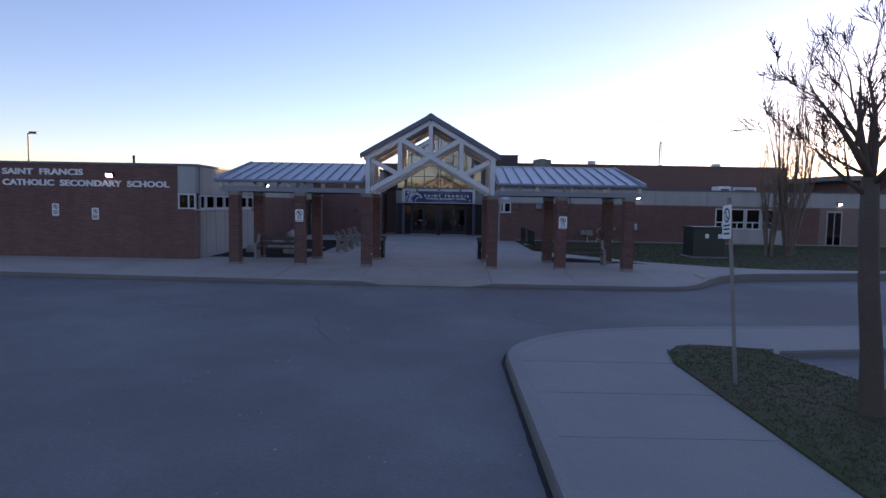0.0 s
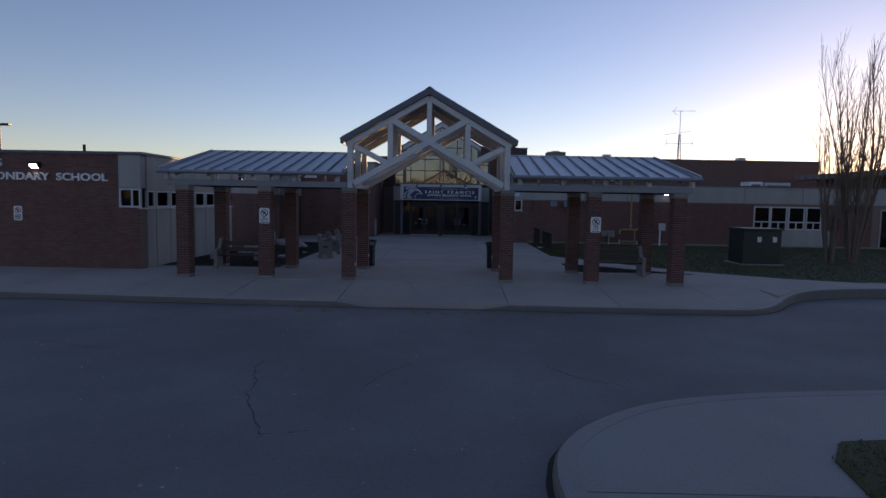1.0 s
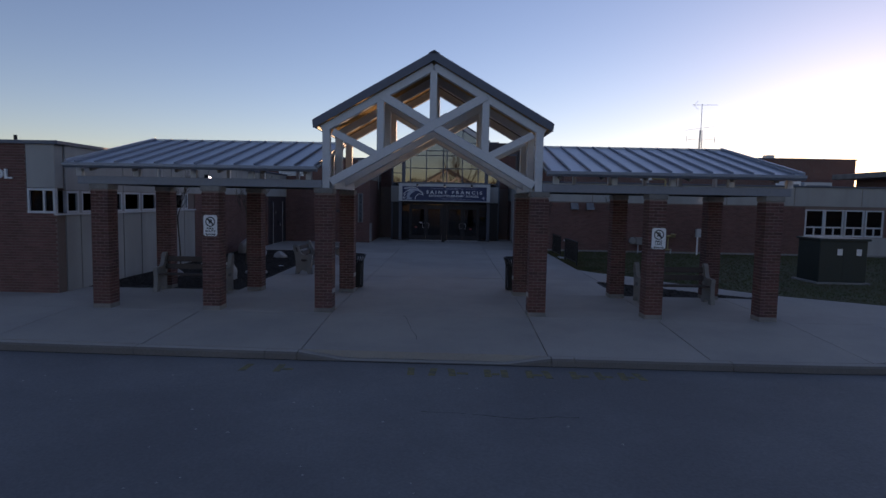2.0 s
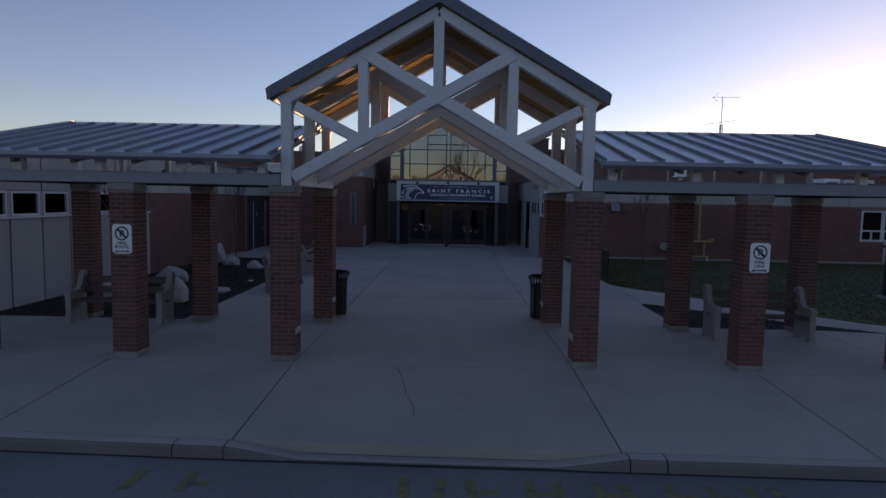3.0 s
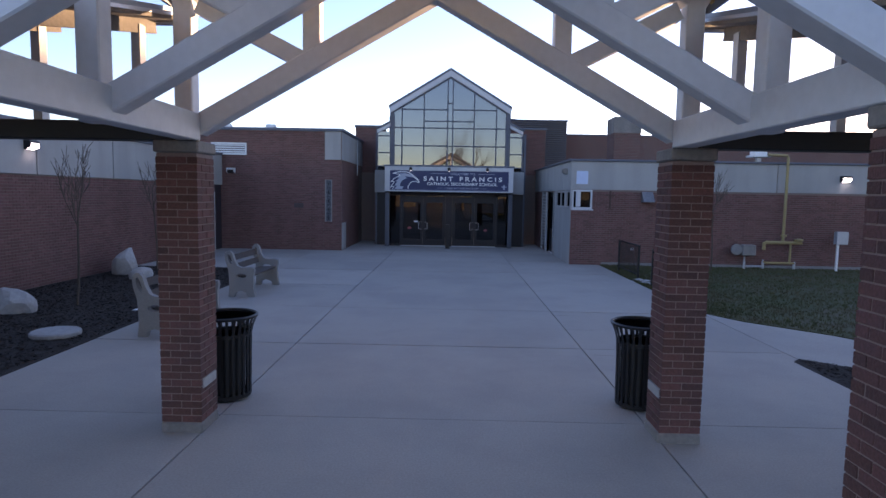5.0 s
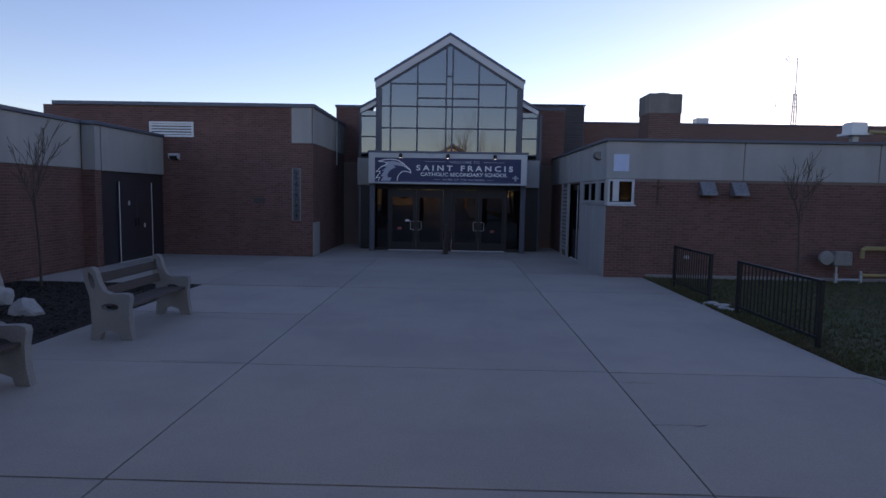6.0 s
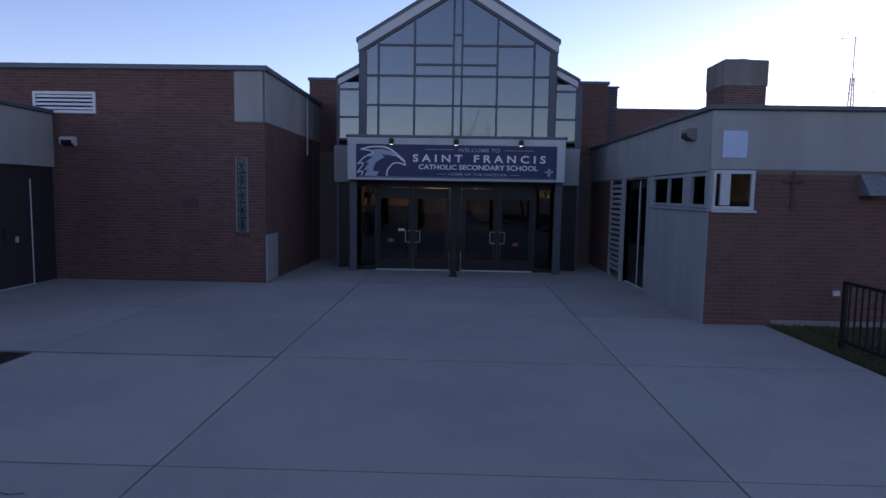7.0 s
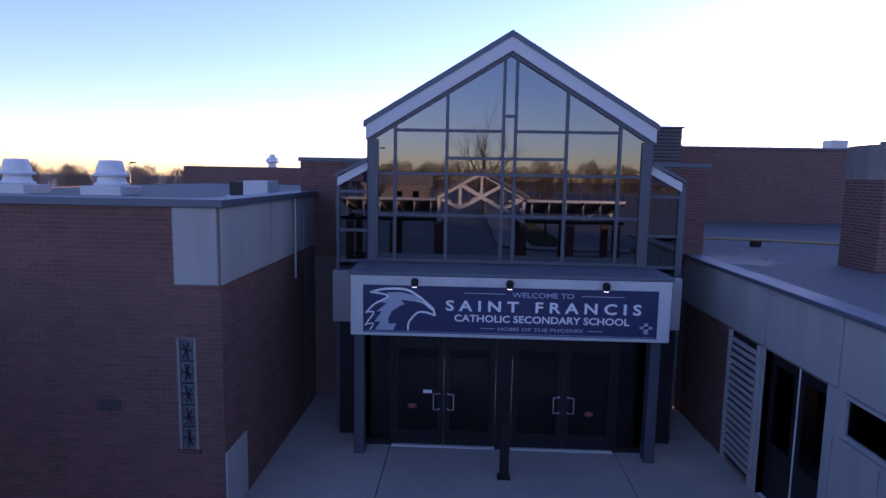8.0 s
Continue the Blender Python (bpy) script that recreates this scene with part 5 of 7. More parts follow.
part("base_plate", box(-0.02, 0.2, 43.36, 43.58, 0, 0.02, 0.004), BLACK, ob)

# ---- brick columns of the canopy ----
brick_mesh = {}


def plain_brick(lx, ly):
    key = (round(lx, 3), round(ly, 3))
    if key not in brick_mesh:
        b = box(-lx / 2, lx / 2, -ly / 2, ly / 2, -0.0285, 0.0285, 0.0025)
        brick_mesh[key] = bpy.data.meshes.new("brick")
        b.to_mesh(brick_mesh[key])
        b.free()
        brick_mesh[key].materials.append(BRICK)
    return brick_mesh[key]


def brick_column(label):
    ob = thing("brick_column", (0, 0, 0), label, "column", "canopy columns")
    part("plinth", box(-0.19, 0.19, -0.19, 0.19, -0.02, 0.09, 0.016), STAINED, ob, "rough concrete plinth")
    part("core", box(-0.177, 0.177, -0.177, 0.177, 0.09, 2.52), MORTAR, ob, "pale mortar")
    part("cap", box(-0.2, 0.2, -0.2, 0.2, 2.525, 2.63, 0.012), STAINED, ob, "grey concrete cap")
    rr = random.Random(3)
    for k in range(36):
        z = 0.09 + (k + 0.5) * COURSE
        turn = 90 if k % 2 else 0
        for lx, x, y in ((0.178, -0.094, -0.138), (0.178, 0.094, -0.138), (0.178, -0.094, 0.138), (0.178, 0.094, 0.138)):
            b = new("brick", plain_brick(lx, 0.09))
            b.parent = ob
            j = rr.uniform(-0.0025, 0.002)
            b.matrix_basis = pose(0, 0, 0, 0, 0, turn) @ pose(x, y + math.copysign(j, y), z)
        for s in (-1, 1):
            b = new("brick", plain_brick(0.17, 0.09))
            b.parent = ob
            b.matrix_basis = pose(0, 0, 0, 0, 0, turn + 90) @ pose(0, s * (0.138 + rr.uniform(-0.0025, 0.002)), z)
    return ob


FRONT, REAR = 21.42, 24.21
col_x = {FRONT: (-7.0, -4.65, -2.265, 2.265, 4.72, 7.13), REAR: (-7.0, -4.65, -2.26, 2.24, 4.72, 7.13)}
first = brick_column("square red brick column with concrete cap and plinth")
spots = [(AX + x, y) for y in (FRONT, REAR) for x in col_x[y]]
for x, y in spots[1:]:
    copy_thing(first, pose(x, y, 0))
first.matrix_basis = pose(*spots[0], 0)
for x, y, s in ((-2.265, FRONT, 1), (-2.26, REAR, 1), (2.265, FRONT, -1), (2.24, REAR, -1)):
    ob = thing("stone_plaque", (AX + x + s * 0.18, y, 0.4), "small pale engraved stone set in a column", "plaque")
    part("stone", box(*sorted((AX + x + s * 0.172, AX + x + s * 0.192)), y - 0.15, y + 0.145, 0.40, 0.487, 0.004), ROCK, ob)

# ---- canopy: trusses, gable roof, two hipped wings ----
T_W = 0.16
TOP, EV = 5.41, 4.0
RISE = (TOP - EV) / 2.46


def truss(y):
    ob = thing("roof_truss", (AX, y, 2.63), "pale grey painted scissor truss of the canopy", "truss", "canopy trusses")

    def z_top(x):
        return TOP - 0.22 - RISE * abs(x)
    for s in (-1, 1):
        part("post", box(AX + s * 2.235 - T_W / 2, AX + s * 2.235 + T_W / 2, y - T_W / 2, y + T_W / 2, 2.632, z_top(2.235), 0.01), STEEL, ob)
        part("upper_chord", beam((AX, y, z_top(0)), (AX + s * 2.33, y, z_top(2.33)), T_W - 0.004, T_W, None, 0.01), STEEL, ob)
        part("scissor_chord", beam((AX + s * 2.14, y + s * 0.004, 2.76), (AX - s * 1.12, y + s * 0.004, 4.605), T_W + 0.012, 0.175, None, 0.01), STEEL, ob)
        part("middle_post", box(AX + s * 1.10 - 0.075, AX + s * 1.10 + 0.075, y - 0.075, y + 0.075, 3.38, z_top(1.1) + 0.02, 0.008), STEEL, ob)
        part("web", beam((AX + s * 2.1, y - 0.002, 3.815), (AX + s * 1.1, y - 0.002, 3.315), T_W - 0.01, 0.15, None, 0.008), STEEL, ob)
    part("king_post", box(AX - 0.075, AX + 0.075, y - 0.075, y + 0.075, 3.9, z_top(0), 0.008), STEEL, ob)
    return ob


MID = 22.82
for y in (FRONT, MID, REAR):
    truss(y)
for s in (-1, 1):
    ob = thing("tie_beam", (AX + s * 2.16, MID, 2.64), "pale grey beam tying the trusses", "beam", "canopy beams")
    part("beam", box(AX + s * 2.16 - 0.085, AX + s * 2.16 + 0.085, FRONT + 0.1, REAR - 0.1, 2.634, 2.87, 0.008), STEEL, ob)

gable_roof = thing("canopy_gable_roof", (AX, MID, EV), "metal gable roof over the canopy's middle bay", "roof")
R0, R1 = FRONT - 0.13, REAR + 0.28
for s in (-1, 1):
    xe = AX + s * 2.47
    ze = TOP - RISE * 2.47
    sheet_part = part("roof_sheet", slab_y([(AX, TOP), (xe, ze), (xe, ze + 0.045), (AX, TOP + 0.045)], R0, R1), ROOF_METAL, gable_roof)
    for y in (R0 - 0.03, R1):
        part("barge_board", slab_y([(AX, TOP + 0.06), (xe + s * 0.02, ze + 0.06), (xe + s * 0.02, ze - 0.12), (AX, TOP - 0.12)], y, y + 0.03), FLASHING, gable_roof, "blue-grey metal barge board")
    part("eave_trim", slab_y([(xe, ze + 0.06), (xe + s * 0.05, ze + 0.05), (xe + s * 0.03, ze - 0.1), (xe, ze - 0.1)], R0, R1), FLASHING, gable_roof)
    # ribbed deck under the sheet
    n = 46
    for k in range(n):
        y0 = R0 + 0.01 + (R1 - R0 - 0.02) * k / n
        y1 = y0 + (R1 - R0 - 0.02) / n
        d = 0.010 if k % 2 else 0.04
        part("deck_rib", slab_y([(AX, TOP - 0.004), (xe, ze - 0.004), (xe, ze - 0.004 - d), (AX, TOP - 0.004 - d)], y0, y1), DECK, gable_roof, "brown roof deck")
    for k in range(7):
        y = R0 + (R1 - R0) * k / 6
        part("seam", beam((AX, y, TOP + 0.06), (xe, y, ze + 0.06), 0.02, 0.035, None, 0), ROOF_METAL, sheet_part)
part("ridge_cap", slab_y([(AX - 0.12, TOP + 0.02), (AX, TOP + 0.09), (AX + 0.12, TOP + 0.02)], R0 - 0.03, R1 + 0.03), FLASHING, gable_roof)

E_Z, RIDGE_Z = 3.06, 3.85
EF, RY = FRONT - 0.32, 24.56
PITCH = (RIDGE_Z - E_Z) / (RY - EF)


def wing(s):
    """A single-pitch metal roof on beams, rising to the back; s: the side."""
    a, b, c = AX + s * 2.36, AX + s * 7.6, AX + s * 7.42
    ob = thing("canopy_wing_roof", (AX + s * 5, MID, E_Z), "grey standing-seam metal lean-to roof of the canopy wing", "roof", "canopy wings")

    def roof_z(y):
        return E_Z + PITCH * (y - EF)

    def plane(z_off, thick, name, mat, label=""):
        bm = bmesh.new()
        pts = [(a, EF), (b, EF), (c, RY), (a, RY)]
        t = [bm.verts.new((x, y, roof_z(y) + z_off)) for x, y in pts]
        l = [bm.verts.new((x, y, roof_z(y) + z_off - thick)) for x, y in pts]
        bm.faces.new(t)
        bm.faces.new(l[::-1])
        for i in range(4):
            j = (i + 1) % 4
            bm.faces.new((t[i], l[i], l[j], t[j]))
        return part(name, bm, mat, ob, label)
    roof_sheet = plane(0.0, 0.03, "roof_sheet", ROOF_METAL)
    plane(-0.034, 0.03, "soffit", STAINED, "dark grey soffit boards")
    # the seams' darker metal paints the shadow lines along them
    n = 12
    for k in range(n + 1):
        x = a + s * 0.06 + (c - a - s * 0.08) * k / n
        part("seam", beam((x, EF - 0.01, E_Z + 0.022), (x, RY, RIDGE_Z + 0.022), 0.03, 0.05, None, 0), ROOF_SEAM, roof_sheet)
    part("rake_trim", beam((b, EF, E_Z + 0.0), (c, RY, RIDGE_Z + 0.0), 0.05, 0.13, None, 0), ROOF_METAL, ob)
    part("ridge_cap", box(*sorted((a, c + s * 0.03)), RY - 0.06, RY + 0.04, RIDGE_Z - 0.1, RIDGE_Z + 0.035, 0.006), ROOF_METAL, ob)
    part("gutter", slab_x([(EF + 0.01, E_Z + 0.012), (EF - 0.10, E_Z + 0.0), (EF - 0.10, E_Z - 0.055), (EF - 0.05, E_Z - 0.10), (EF + 0.01, E_Z - 0.10)], *sorted((a, b + s * 0.02))), ROOF_SEAM, ob, "slate metal gutter")
    x0, x1 = sorted((a - s * 0.04, b - s * 0.1))
    part("beam", box(x0, x1, FRONT - 0.1, FRONT + 0.1, 2.634, 2.80, 0.008), SLATE_BEAM, ob, "slate grey painted beam")
    # rear and end beams get a dark colour that paints their shade
    part("beam", box(x0, x1, REAR - 0.1, REAR + 0.1, 2.634, 2.80, 0.008), BRONZE, ob, "rear beam with its shade put into a dark colour")
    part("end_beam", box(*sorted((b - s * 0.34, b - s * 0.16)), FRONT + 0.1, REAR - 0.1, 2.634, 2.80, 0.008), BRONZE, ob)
    for k in range(6):
        x = a + s * 0.3 + (b - a - s * 0.75) * k / 5
        part("strut", box(x - 0.04, x + 0.04, REAR - 0.05, REAR + 0.05, 2.80, roof_z(REAR) - 0.12), STEEL, ob)
        part("rafter", beam((x, EF + 0.12, roof_z(EF + 0.12) - 0.125), (x, RY - 0.08, roof_z(RY - 0.08) - 0.125), 0.06, 0.12, None, 0), STAINED, ob)
    for k in range(5):
        x = a + s * (0.25 + 1.22 * k)
        part("strut", box(x - 0.06, x + 0.06, FRONT - 0.06, FRONT + 0.06, 2.802, roof_z(FRONT) - 0.066, 0.006), STEEL, ob)
    return ob


wing(-1)
wing(1)

# ---- things round the entrance ----
def bench_end(x):
    """One cast side of a bench: back post, arm, two feet and two oval holes."""
    outline = [(0.04, 0.0), (0.16, 0.0), (0.19, 0.09), (0.30, 0.13), (0.42, 0.09), (0.45, 0.0), (0.60, 0.0), (0.565, 0.2), (0.56, 0.42), (0.585, 0.56), (0.57, 0.61), (0.50, 0.625), (0.32, 0.615), (0.235, 0.65), (0.175, 0.76), (0.135, 0.90), (0.085, 0.965), (0.02, 0.96), (-0.03, 0.90), (-0.015, 0.76), (0.04, 0.58), (0.055, 0.4), (0.06, 0.2)]
    oval = [(0.31 + 0.115 * math.cos(k * math.tau / 14), 0.44 + 0.05 * math.sin(k * math.tau / 14)) for k in range(14)]
    upper = [(0.075 + 0.035 * math.cos(k * math.tau / 12) - 0.03 * math.sin(k * math.tau / 12) , 0.79 + 0.11 * math.sin(k * math.tau / 12)) for k in range(12)]
    b = bmesh.new()
    edges = []
    for loop in (outline, oval, upper):
        vs = [b.verts.new((x - 0.05, y, z)) for y, z in loop]
        edges += [b.edges.new((vs[i], vs[(i + 1) % len(vs)])) for i in range(len(vs))]
    bmesh.ops.triangle_fill(b, use_beauty=True, use_dissolve=False, edges=edges)
    grown = bmesh.ops.extrude_face_region(b, geom=list(b.faces))
    for v in (g for g in grown["geom"] if isinstance(g, bmesh.types.BMVert)):
        v.co.x += 0.1
    # the arm and the back stand towards +y here; turn so that the seat looks to -y
    for v in b.verts:
        v.co.y = 0.3 - v.co.y
    return b


def bench(label):
    ob = thing("park_bench", (0, 0, 0), label, "bench", "concrete benches")
    for x in (-0.86, 0.86):
        part("end_frame", bench_end(x), CAST, ob, "cast concrete end frame with oval holes")
    for k, (y, z) in enumerate(((-0.17, 0.435), (-0.03, 0.43), (0.11, 0.42))):
        part("seat_slat", box(-0.81, 0.81, y - 0.06, y + 0.06, z - 0.02, z + 0.02, 0.006), BENCH_WOOD, ob)
    for y, z in ((0.20, 0.60), (0.255, 0.79)):
        b = box(-0.81, 0.81, -0.02, 0.02, -0.065, 0.065, 0.006)
        bmesh.ops.rotate(b, verts=b.verts, cent=(0, 0, 0), matrix=Matrix.Rotation(radians(-14), 3, "X"))
        bmesh.ops.translate(b, verts=b.verts, vec=(0, y, z))
        part("back_slat", b, BENCH_WOOD, ob)
    return ob


b1 = bench("concrete and weathered wood bench on the paving")
for x, y, turn in ((-4.12, 32.03, 90), (-5.97, 23.72, 0), (6.08, 23.5, 0)):
    copy_thing(b1, pose(x, y, 0.0, 0, 0, turn))
b1.matrix_basis = pose(-4.12, 28.4, 0.0, 0, 0, 90)


def litter_bin(label):
    """A black steel bin of upright bars with a flared, open rim."""
    ob = thing("litter_bin", (0, 0, 0), label, "litter bin", "litter bins")
    part("liner", lathe([(0.17, 0.05), (0.195, 0.06), (0.205, 0.70), (0.19, 0.70), (0.18, 0.08)], (0, 0, 0), 28), BLACK, ob, "black inner liner")
    part("base_ring", lathe([(0.25, 0.02), (0.262, 0.02), (0.262, 0.07), (0.25, 0.07), (0.25, 0.02)], (0, 0, 0), 28), BLACK, ob)
    part("band", lathe([(0.262, 0.72), (0.274, 0.72), (0.274, 0.755), (0.262, 0.755), (0.262, 0.72)], (0, 0, 0), 28), BLACK, ob)
    part("rim", lathe([(0.32, 0.925), (0.345, 0.925), (0.35, 0.95), (0.33, 0.96), (0.318, 0.945), (0.32, 0.925)], (0, 0, 0), 32), BLACK, ob)
    for k in range(26):
        a = k * math.tau / 26
        c, s = math.cos(a), math.sin(a)
        b = bmesh.new()
        line = [(0.256, 0.03), (0.262, 0.5), (0.268, 0.74), (0.288, 0.83), (0.33, 0.935)]
        prev = None
        for r, z in line:
            w = 0.0155
            ring = [b.verts.new((c * rr - s * ww, s * rr + c * ww, z)) for rr, ww in ((r, -w), (r + 0.008, -w), (r + 0.008, w), (r, w))]
            if prev:
                for i in range(4):
                    b.faces.new((prev[i], prev[(i + 1) % 4], ring[(i + 1) % 4], ring[i]))
            prev = ring
        part("bar", b, BLACK, ob)
    return ob


bin_1 = litter_bin("black slatted steel litter bin beside a column")
for piece in bin_1.children:
    piece.data.transform(Matrix.Diagonal((0.93, 0.93, 0.94, 1)))
copy_thing(bin_1, pose(2.3, 25.02, 0))
bin_1.matrix_basis = pose(-2.1, 25.02, 0)


def no_parking_sign(x, y, z, wide, high, words, label, turn=0.0, name="parking_sign"):
    """A white plate with the barred ring, two lines of words and arrows."""
    ob = thing(name, (0, 0, 0), label, "sign")
    w, h = wide / 2, high / 2
    c = 0.03
    pts = [(-w + c, -h), (w - c, -h), (w, -h + c), (w, h - c), (w - c, h), (-w + c, h), (-w, h - c), (-w, -h + c)]
    face_plate = part("plate", slab_y(pts, 0.0, 0.004), WHITE, ob)
    part("border", slab_y([(-w + 0.012, -h + 0.012), (w - 0.012, -h + 0.012), (w - 0.012, -h + 0.017), (-w + 0.012, -h + 0.017)], -0.002, 0), INK, face_plate)
    r = wide * 0.36
    zc = h - r - 0.035
    ring = bmesh.new()
    n = 28
    loops = [[ring.verts.new((rr * math.cos(k * math.tau / n), yy, zc + rr * math.sin(k * math.tau / n))) for k in range(n)] for rr, yy in ((r, -0.003), (r * 0.80, -0.003), (r * 0.80, 0), (r, 0))]
    for i in range(4):
        p, q = loops[i], loops[(i + 1) % 4]
        for k in range(n):
            ring.faces.new((p[k], p[(k + 1) % n], q[(k + 1) % n], q[k]))
    part("ring", ring, INK if words else RED, ob)
    d = r * 0.62
    part("bar", slab_y([(-d - 0.012, zc + d - 0.012), (-d + 0.012, zc + d + 0.012), (d + 0.012, zc - d + 0.012), (d - 0.012, zc - d - 0.012)], -0.0035, 0), INK if words else RED, face_plate)
    lettering("P", INK, face_plate, -r * 0.30, r * 0.34, zc - r * 0.5, zc + r * 0.5, -0.0005, 0.002, 0.03)
    if words:
        top = zc - r - 0.016
        for k, word in enumerate(words):
            lettering(word, INK, face_plate, -w * (0.5 if len(word) < 5 else 0.72), w * (0.5 if len(word) < 5 else 0.72), top - 0.056 * (k + 1) + 0.012, top - 0.056 * k, -0.0005, 0.002, 0.02)
        za = -h + 0.038
        part("arrow", slab_y([(-w * 0.75, za), (-w * 0.55, za + 0.022), (-w * 0.55, za + 0.008), (w * 0.55, za + 0.008), (w * 0.55, za + 0.022), (w * 0.75, za), (w * 0.55, za - 0.022), (w * 0.55, za - 0.008), (-w * 0.55, za - 0.008), (-w * 0.55, za - 0.022)], -0.003, 0), INK, face_plate)
    else:
        for k in range(3):
            part("bar_of_print", box(-w * 0.7, w * 0.7, -0.003, 0, zc - r - 0.07 - k * 0.05, zc - r - 0.045 - k * 0.05), INK, face_plate)
    ob.matrix_basis = pose(x, y, z, 0, 0, turn)
    return ob


no_parking_sign(AX - 4.65, FRONT - 0.192, 1.80, 0.29, 0.44, ("FIRE", "ROUTE"), "white fire route sign on a brick column")
no_parking_sign(AX + 4.72 + 0.04, FRONT - 0.192, 1.71, 0.29, 0.44, ("FIRE", "LANE"), "white fire lane sign on a brick column")
no_parking_sign(-14.42, WEST_Y - 0.018, 1.82, 0.27, 0.48, (), "small white no-parking sign on the brick wall")
no_parking_sign(-12.88, WEST_Y - 0.018, 1.69, 0.27, 0.46, (), "small white no-parking sign on the brick wall")

# raised letters on the west front wall
words = thing("wall_lettering", (-13.2, WEST_Y, 2.75), "raised white letters on dark brick", "lettering")
lettering("SAINT  FRANCIS", WHITE, words, -16.42, -13.30, 3.16, 3.40, WEST_Y - 0.015, 0.05, 0.026)
lettering("CATHOLIC  SECONDARY  SCHOOL", WHITE, words, -16.42, -9.98, 2.74, 2.98, WEST_Y - 0.015, 0.05, 0.026)


def wall_light(x, y, z, face, lit=True, label="small wall floodlight, lit, on a metal housing"):
    """A box lamp: dark housing, bright lens below its hood."""
    ob = thing("wall_light", (x, y, z), label, "wall lamp", "wall lamps")
    b1_ = slab_x([(0.0, -0.13), (-0.06, -0.13), (-0.2, -0.05), (-0.2, 0.1), (-0.16, 0.14), (0.0, 0.14)], -0.21, 0.21, None, 0.008)
    lens = slab_x([(-0.07, -0.128), (-0.195, -0.055), (-0.201, -0.03), (-0.201, 0.045), (-0.08, 0.045), (-0.08, -0.1)], -0.16, 0.16)
    turn = {"-y": 0, "+x": 90, "-x": -90}[face]
    for b in (b1_, lens):
        bmesh.ops.scale(b, vec=(0.74, 0.74, 0.74), verts=b.verts)
    for name, b, m in (("housing", b1_, BLACK if lit else WHITE_TRIM if "pale" in label else STAINED), ("lens", lens, WALL_LAMP if lit else BLACK)):
        bmesh.ops.translate(b, verts=b.verts, vec=(0, -0.004 if name == "lens" else 0, 0))
        bmesh.ops.rotate(b, verts=b.verts, cent=(0, 0, 0), matrix=Matrix.Rotation(radians(turn), 3, "Z"))
        bmesh.ops.translate(b, verts=b.verts, vec=(x, y, z))
        part(name, b, m, ob)
    return ob


wall_light(-12.25, WEST_Y - 0.012, 3.2, "-y")
wall_light(WEST_X + 0.03, 31.75, 3.12, "+x")
wall_light(12.95, E_Y - 0.018, 2.93, "-y")
wall_light(25.85, E_Y - 0.018, 2.72, "-y")
wall_light(-8.24, C_Y - 0.012, 3.0, "-y", False, "unlit pale wall floodlight on brick")
wall_light(E_X - 0.03, 39.25, 3.06, "-x", False, "unlit grey floodlight on the fascia")

# vent and small fittings on the main wall
ob = thing("wall_vent", (-8.33, C_Y, 3.84), "white louvred wall vent high on brick", "vent")
for a, b, c, d in ((-9.02, -7.65, 4.01, 4.07), (-9.02, -7.65, 3.61, 3.67), (-9.02, -8.96, 3.67, 4.01), (-7.71, -7.65, 3.67, 4.01)):
    part("frame", box(a, b, C_Y - 0.035, C_Y + 0.02, c, d, 0.004), WHITE, ob)
part("backing", box(-8.96, -7.71, C_Y + 0.0, C_Y + 0.012, 3.67, 4.01), FLASHING, ob)
for k in range(4):
    z = 3.69 + k * 0.085
    part("slat", slab_x([(C_Y - 0.03, z), (C_Y - 0.002, z + 0.045), (C_Y - 0.002, z + 0.055), (C_Y - 0.03, z + 0.01)], -8.96, -7.71), WHITE, ob)
ob = thing("glass_block_slot", (-4.5, C_Y, 1.12), "narrow slot of patterned glass blocks in brick", "glass blocks")
part("frame", box(-4.64, -4.60, C_Y - 0.02, C_Y + 0.1, 1.1, 2.72), STAINED, ob)
part("frame", box(-4.40, -4.36, C_Y - 0.02, C_Y + 0.1, 1.1, 2.72), STAINED, ob)
part("sill", box(-4.66, -4.34, C_Y - 0.05, C_Y + 0.1, 1.04, 1.1), BRICK, ob)
part("backing", box(-4.60, -4.40, C_Y + 0.09, C_Y + 0.11, 1.1, 2.72), BRONZE, ob)
for k in range(5):
    z = 1.11 + k * 0.322
    blk = part("glass_block", box(-4.595, -4.405, C_Y - 0.006, C_Y + 0.08, z, z + 0.305, 0.012), CLOUDED, ob, "clouded patterned glass block")
    rr = random.Random(40 + k)
    for q in range(6):
        a = q * math.tau / 6 + rr.uniform(-0.3, 0.3)
        part("ridge", beam((-4.5, C_Y - 0.008, z + 0.15), (-4.5 + 0.08 * math.cos(a), C_Y - 0.008, z + 0.15 + 0.13 * math.sin(a)), 0.01, 0.022, None, 0), BRONZE, blk)
ob = thing("small_vent", (-5.65, C_Y, 1.72), "small brown painted vent plate on brick", "vent")
part("plate", box(-5.83, -5.47, C_Y - 0.022, C_Y - 0.008, 1.63, 1.80, 0.004), VENT_BROWN, ob)
ob = thing("wall_board", (C_X, 42.2, 0), "plain grey board fixed low on the return wall", "panel")
part("board", box(C_X + 0.012, C_X + 0.045, 41.84, 42.62, 0.02, 1.06, 0.006), GREY_PANEL, ob)
ob = thing("downpipe", (C_X + 0.06, 45.3, 3.0), "grey metal downpipe at the fascia", "downpipe")
part("pipe", tube([(C_X + 0.06, 45.3, 4.58), (C_X + 0.06, 45.3, 3.0)], 0.022, 10), GALV, ob)

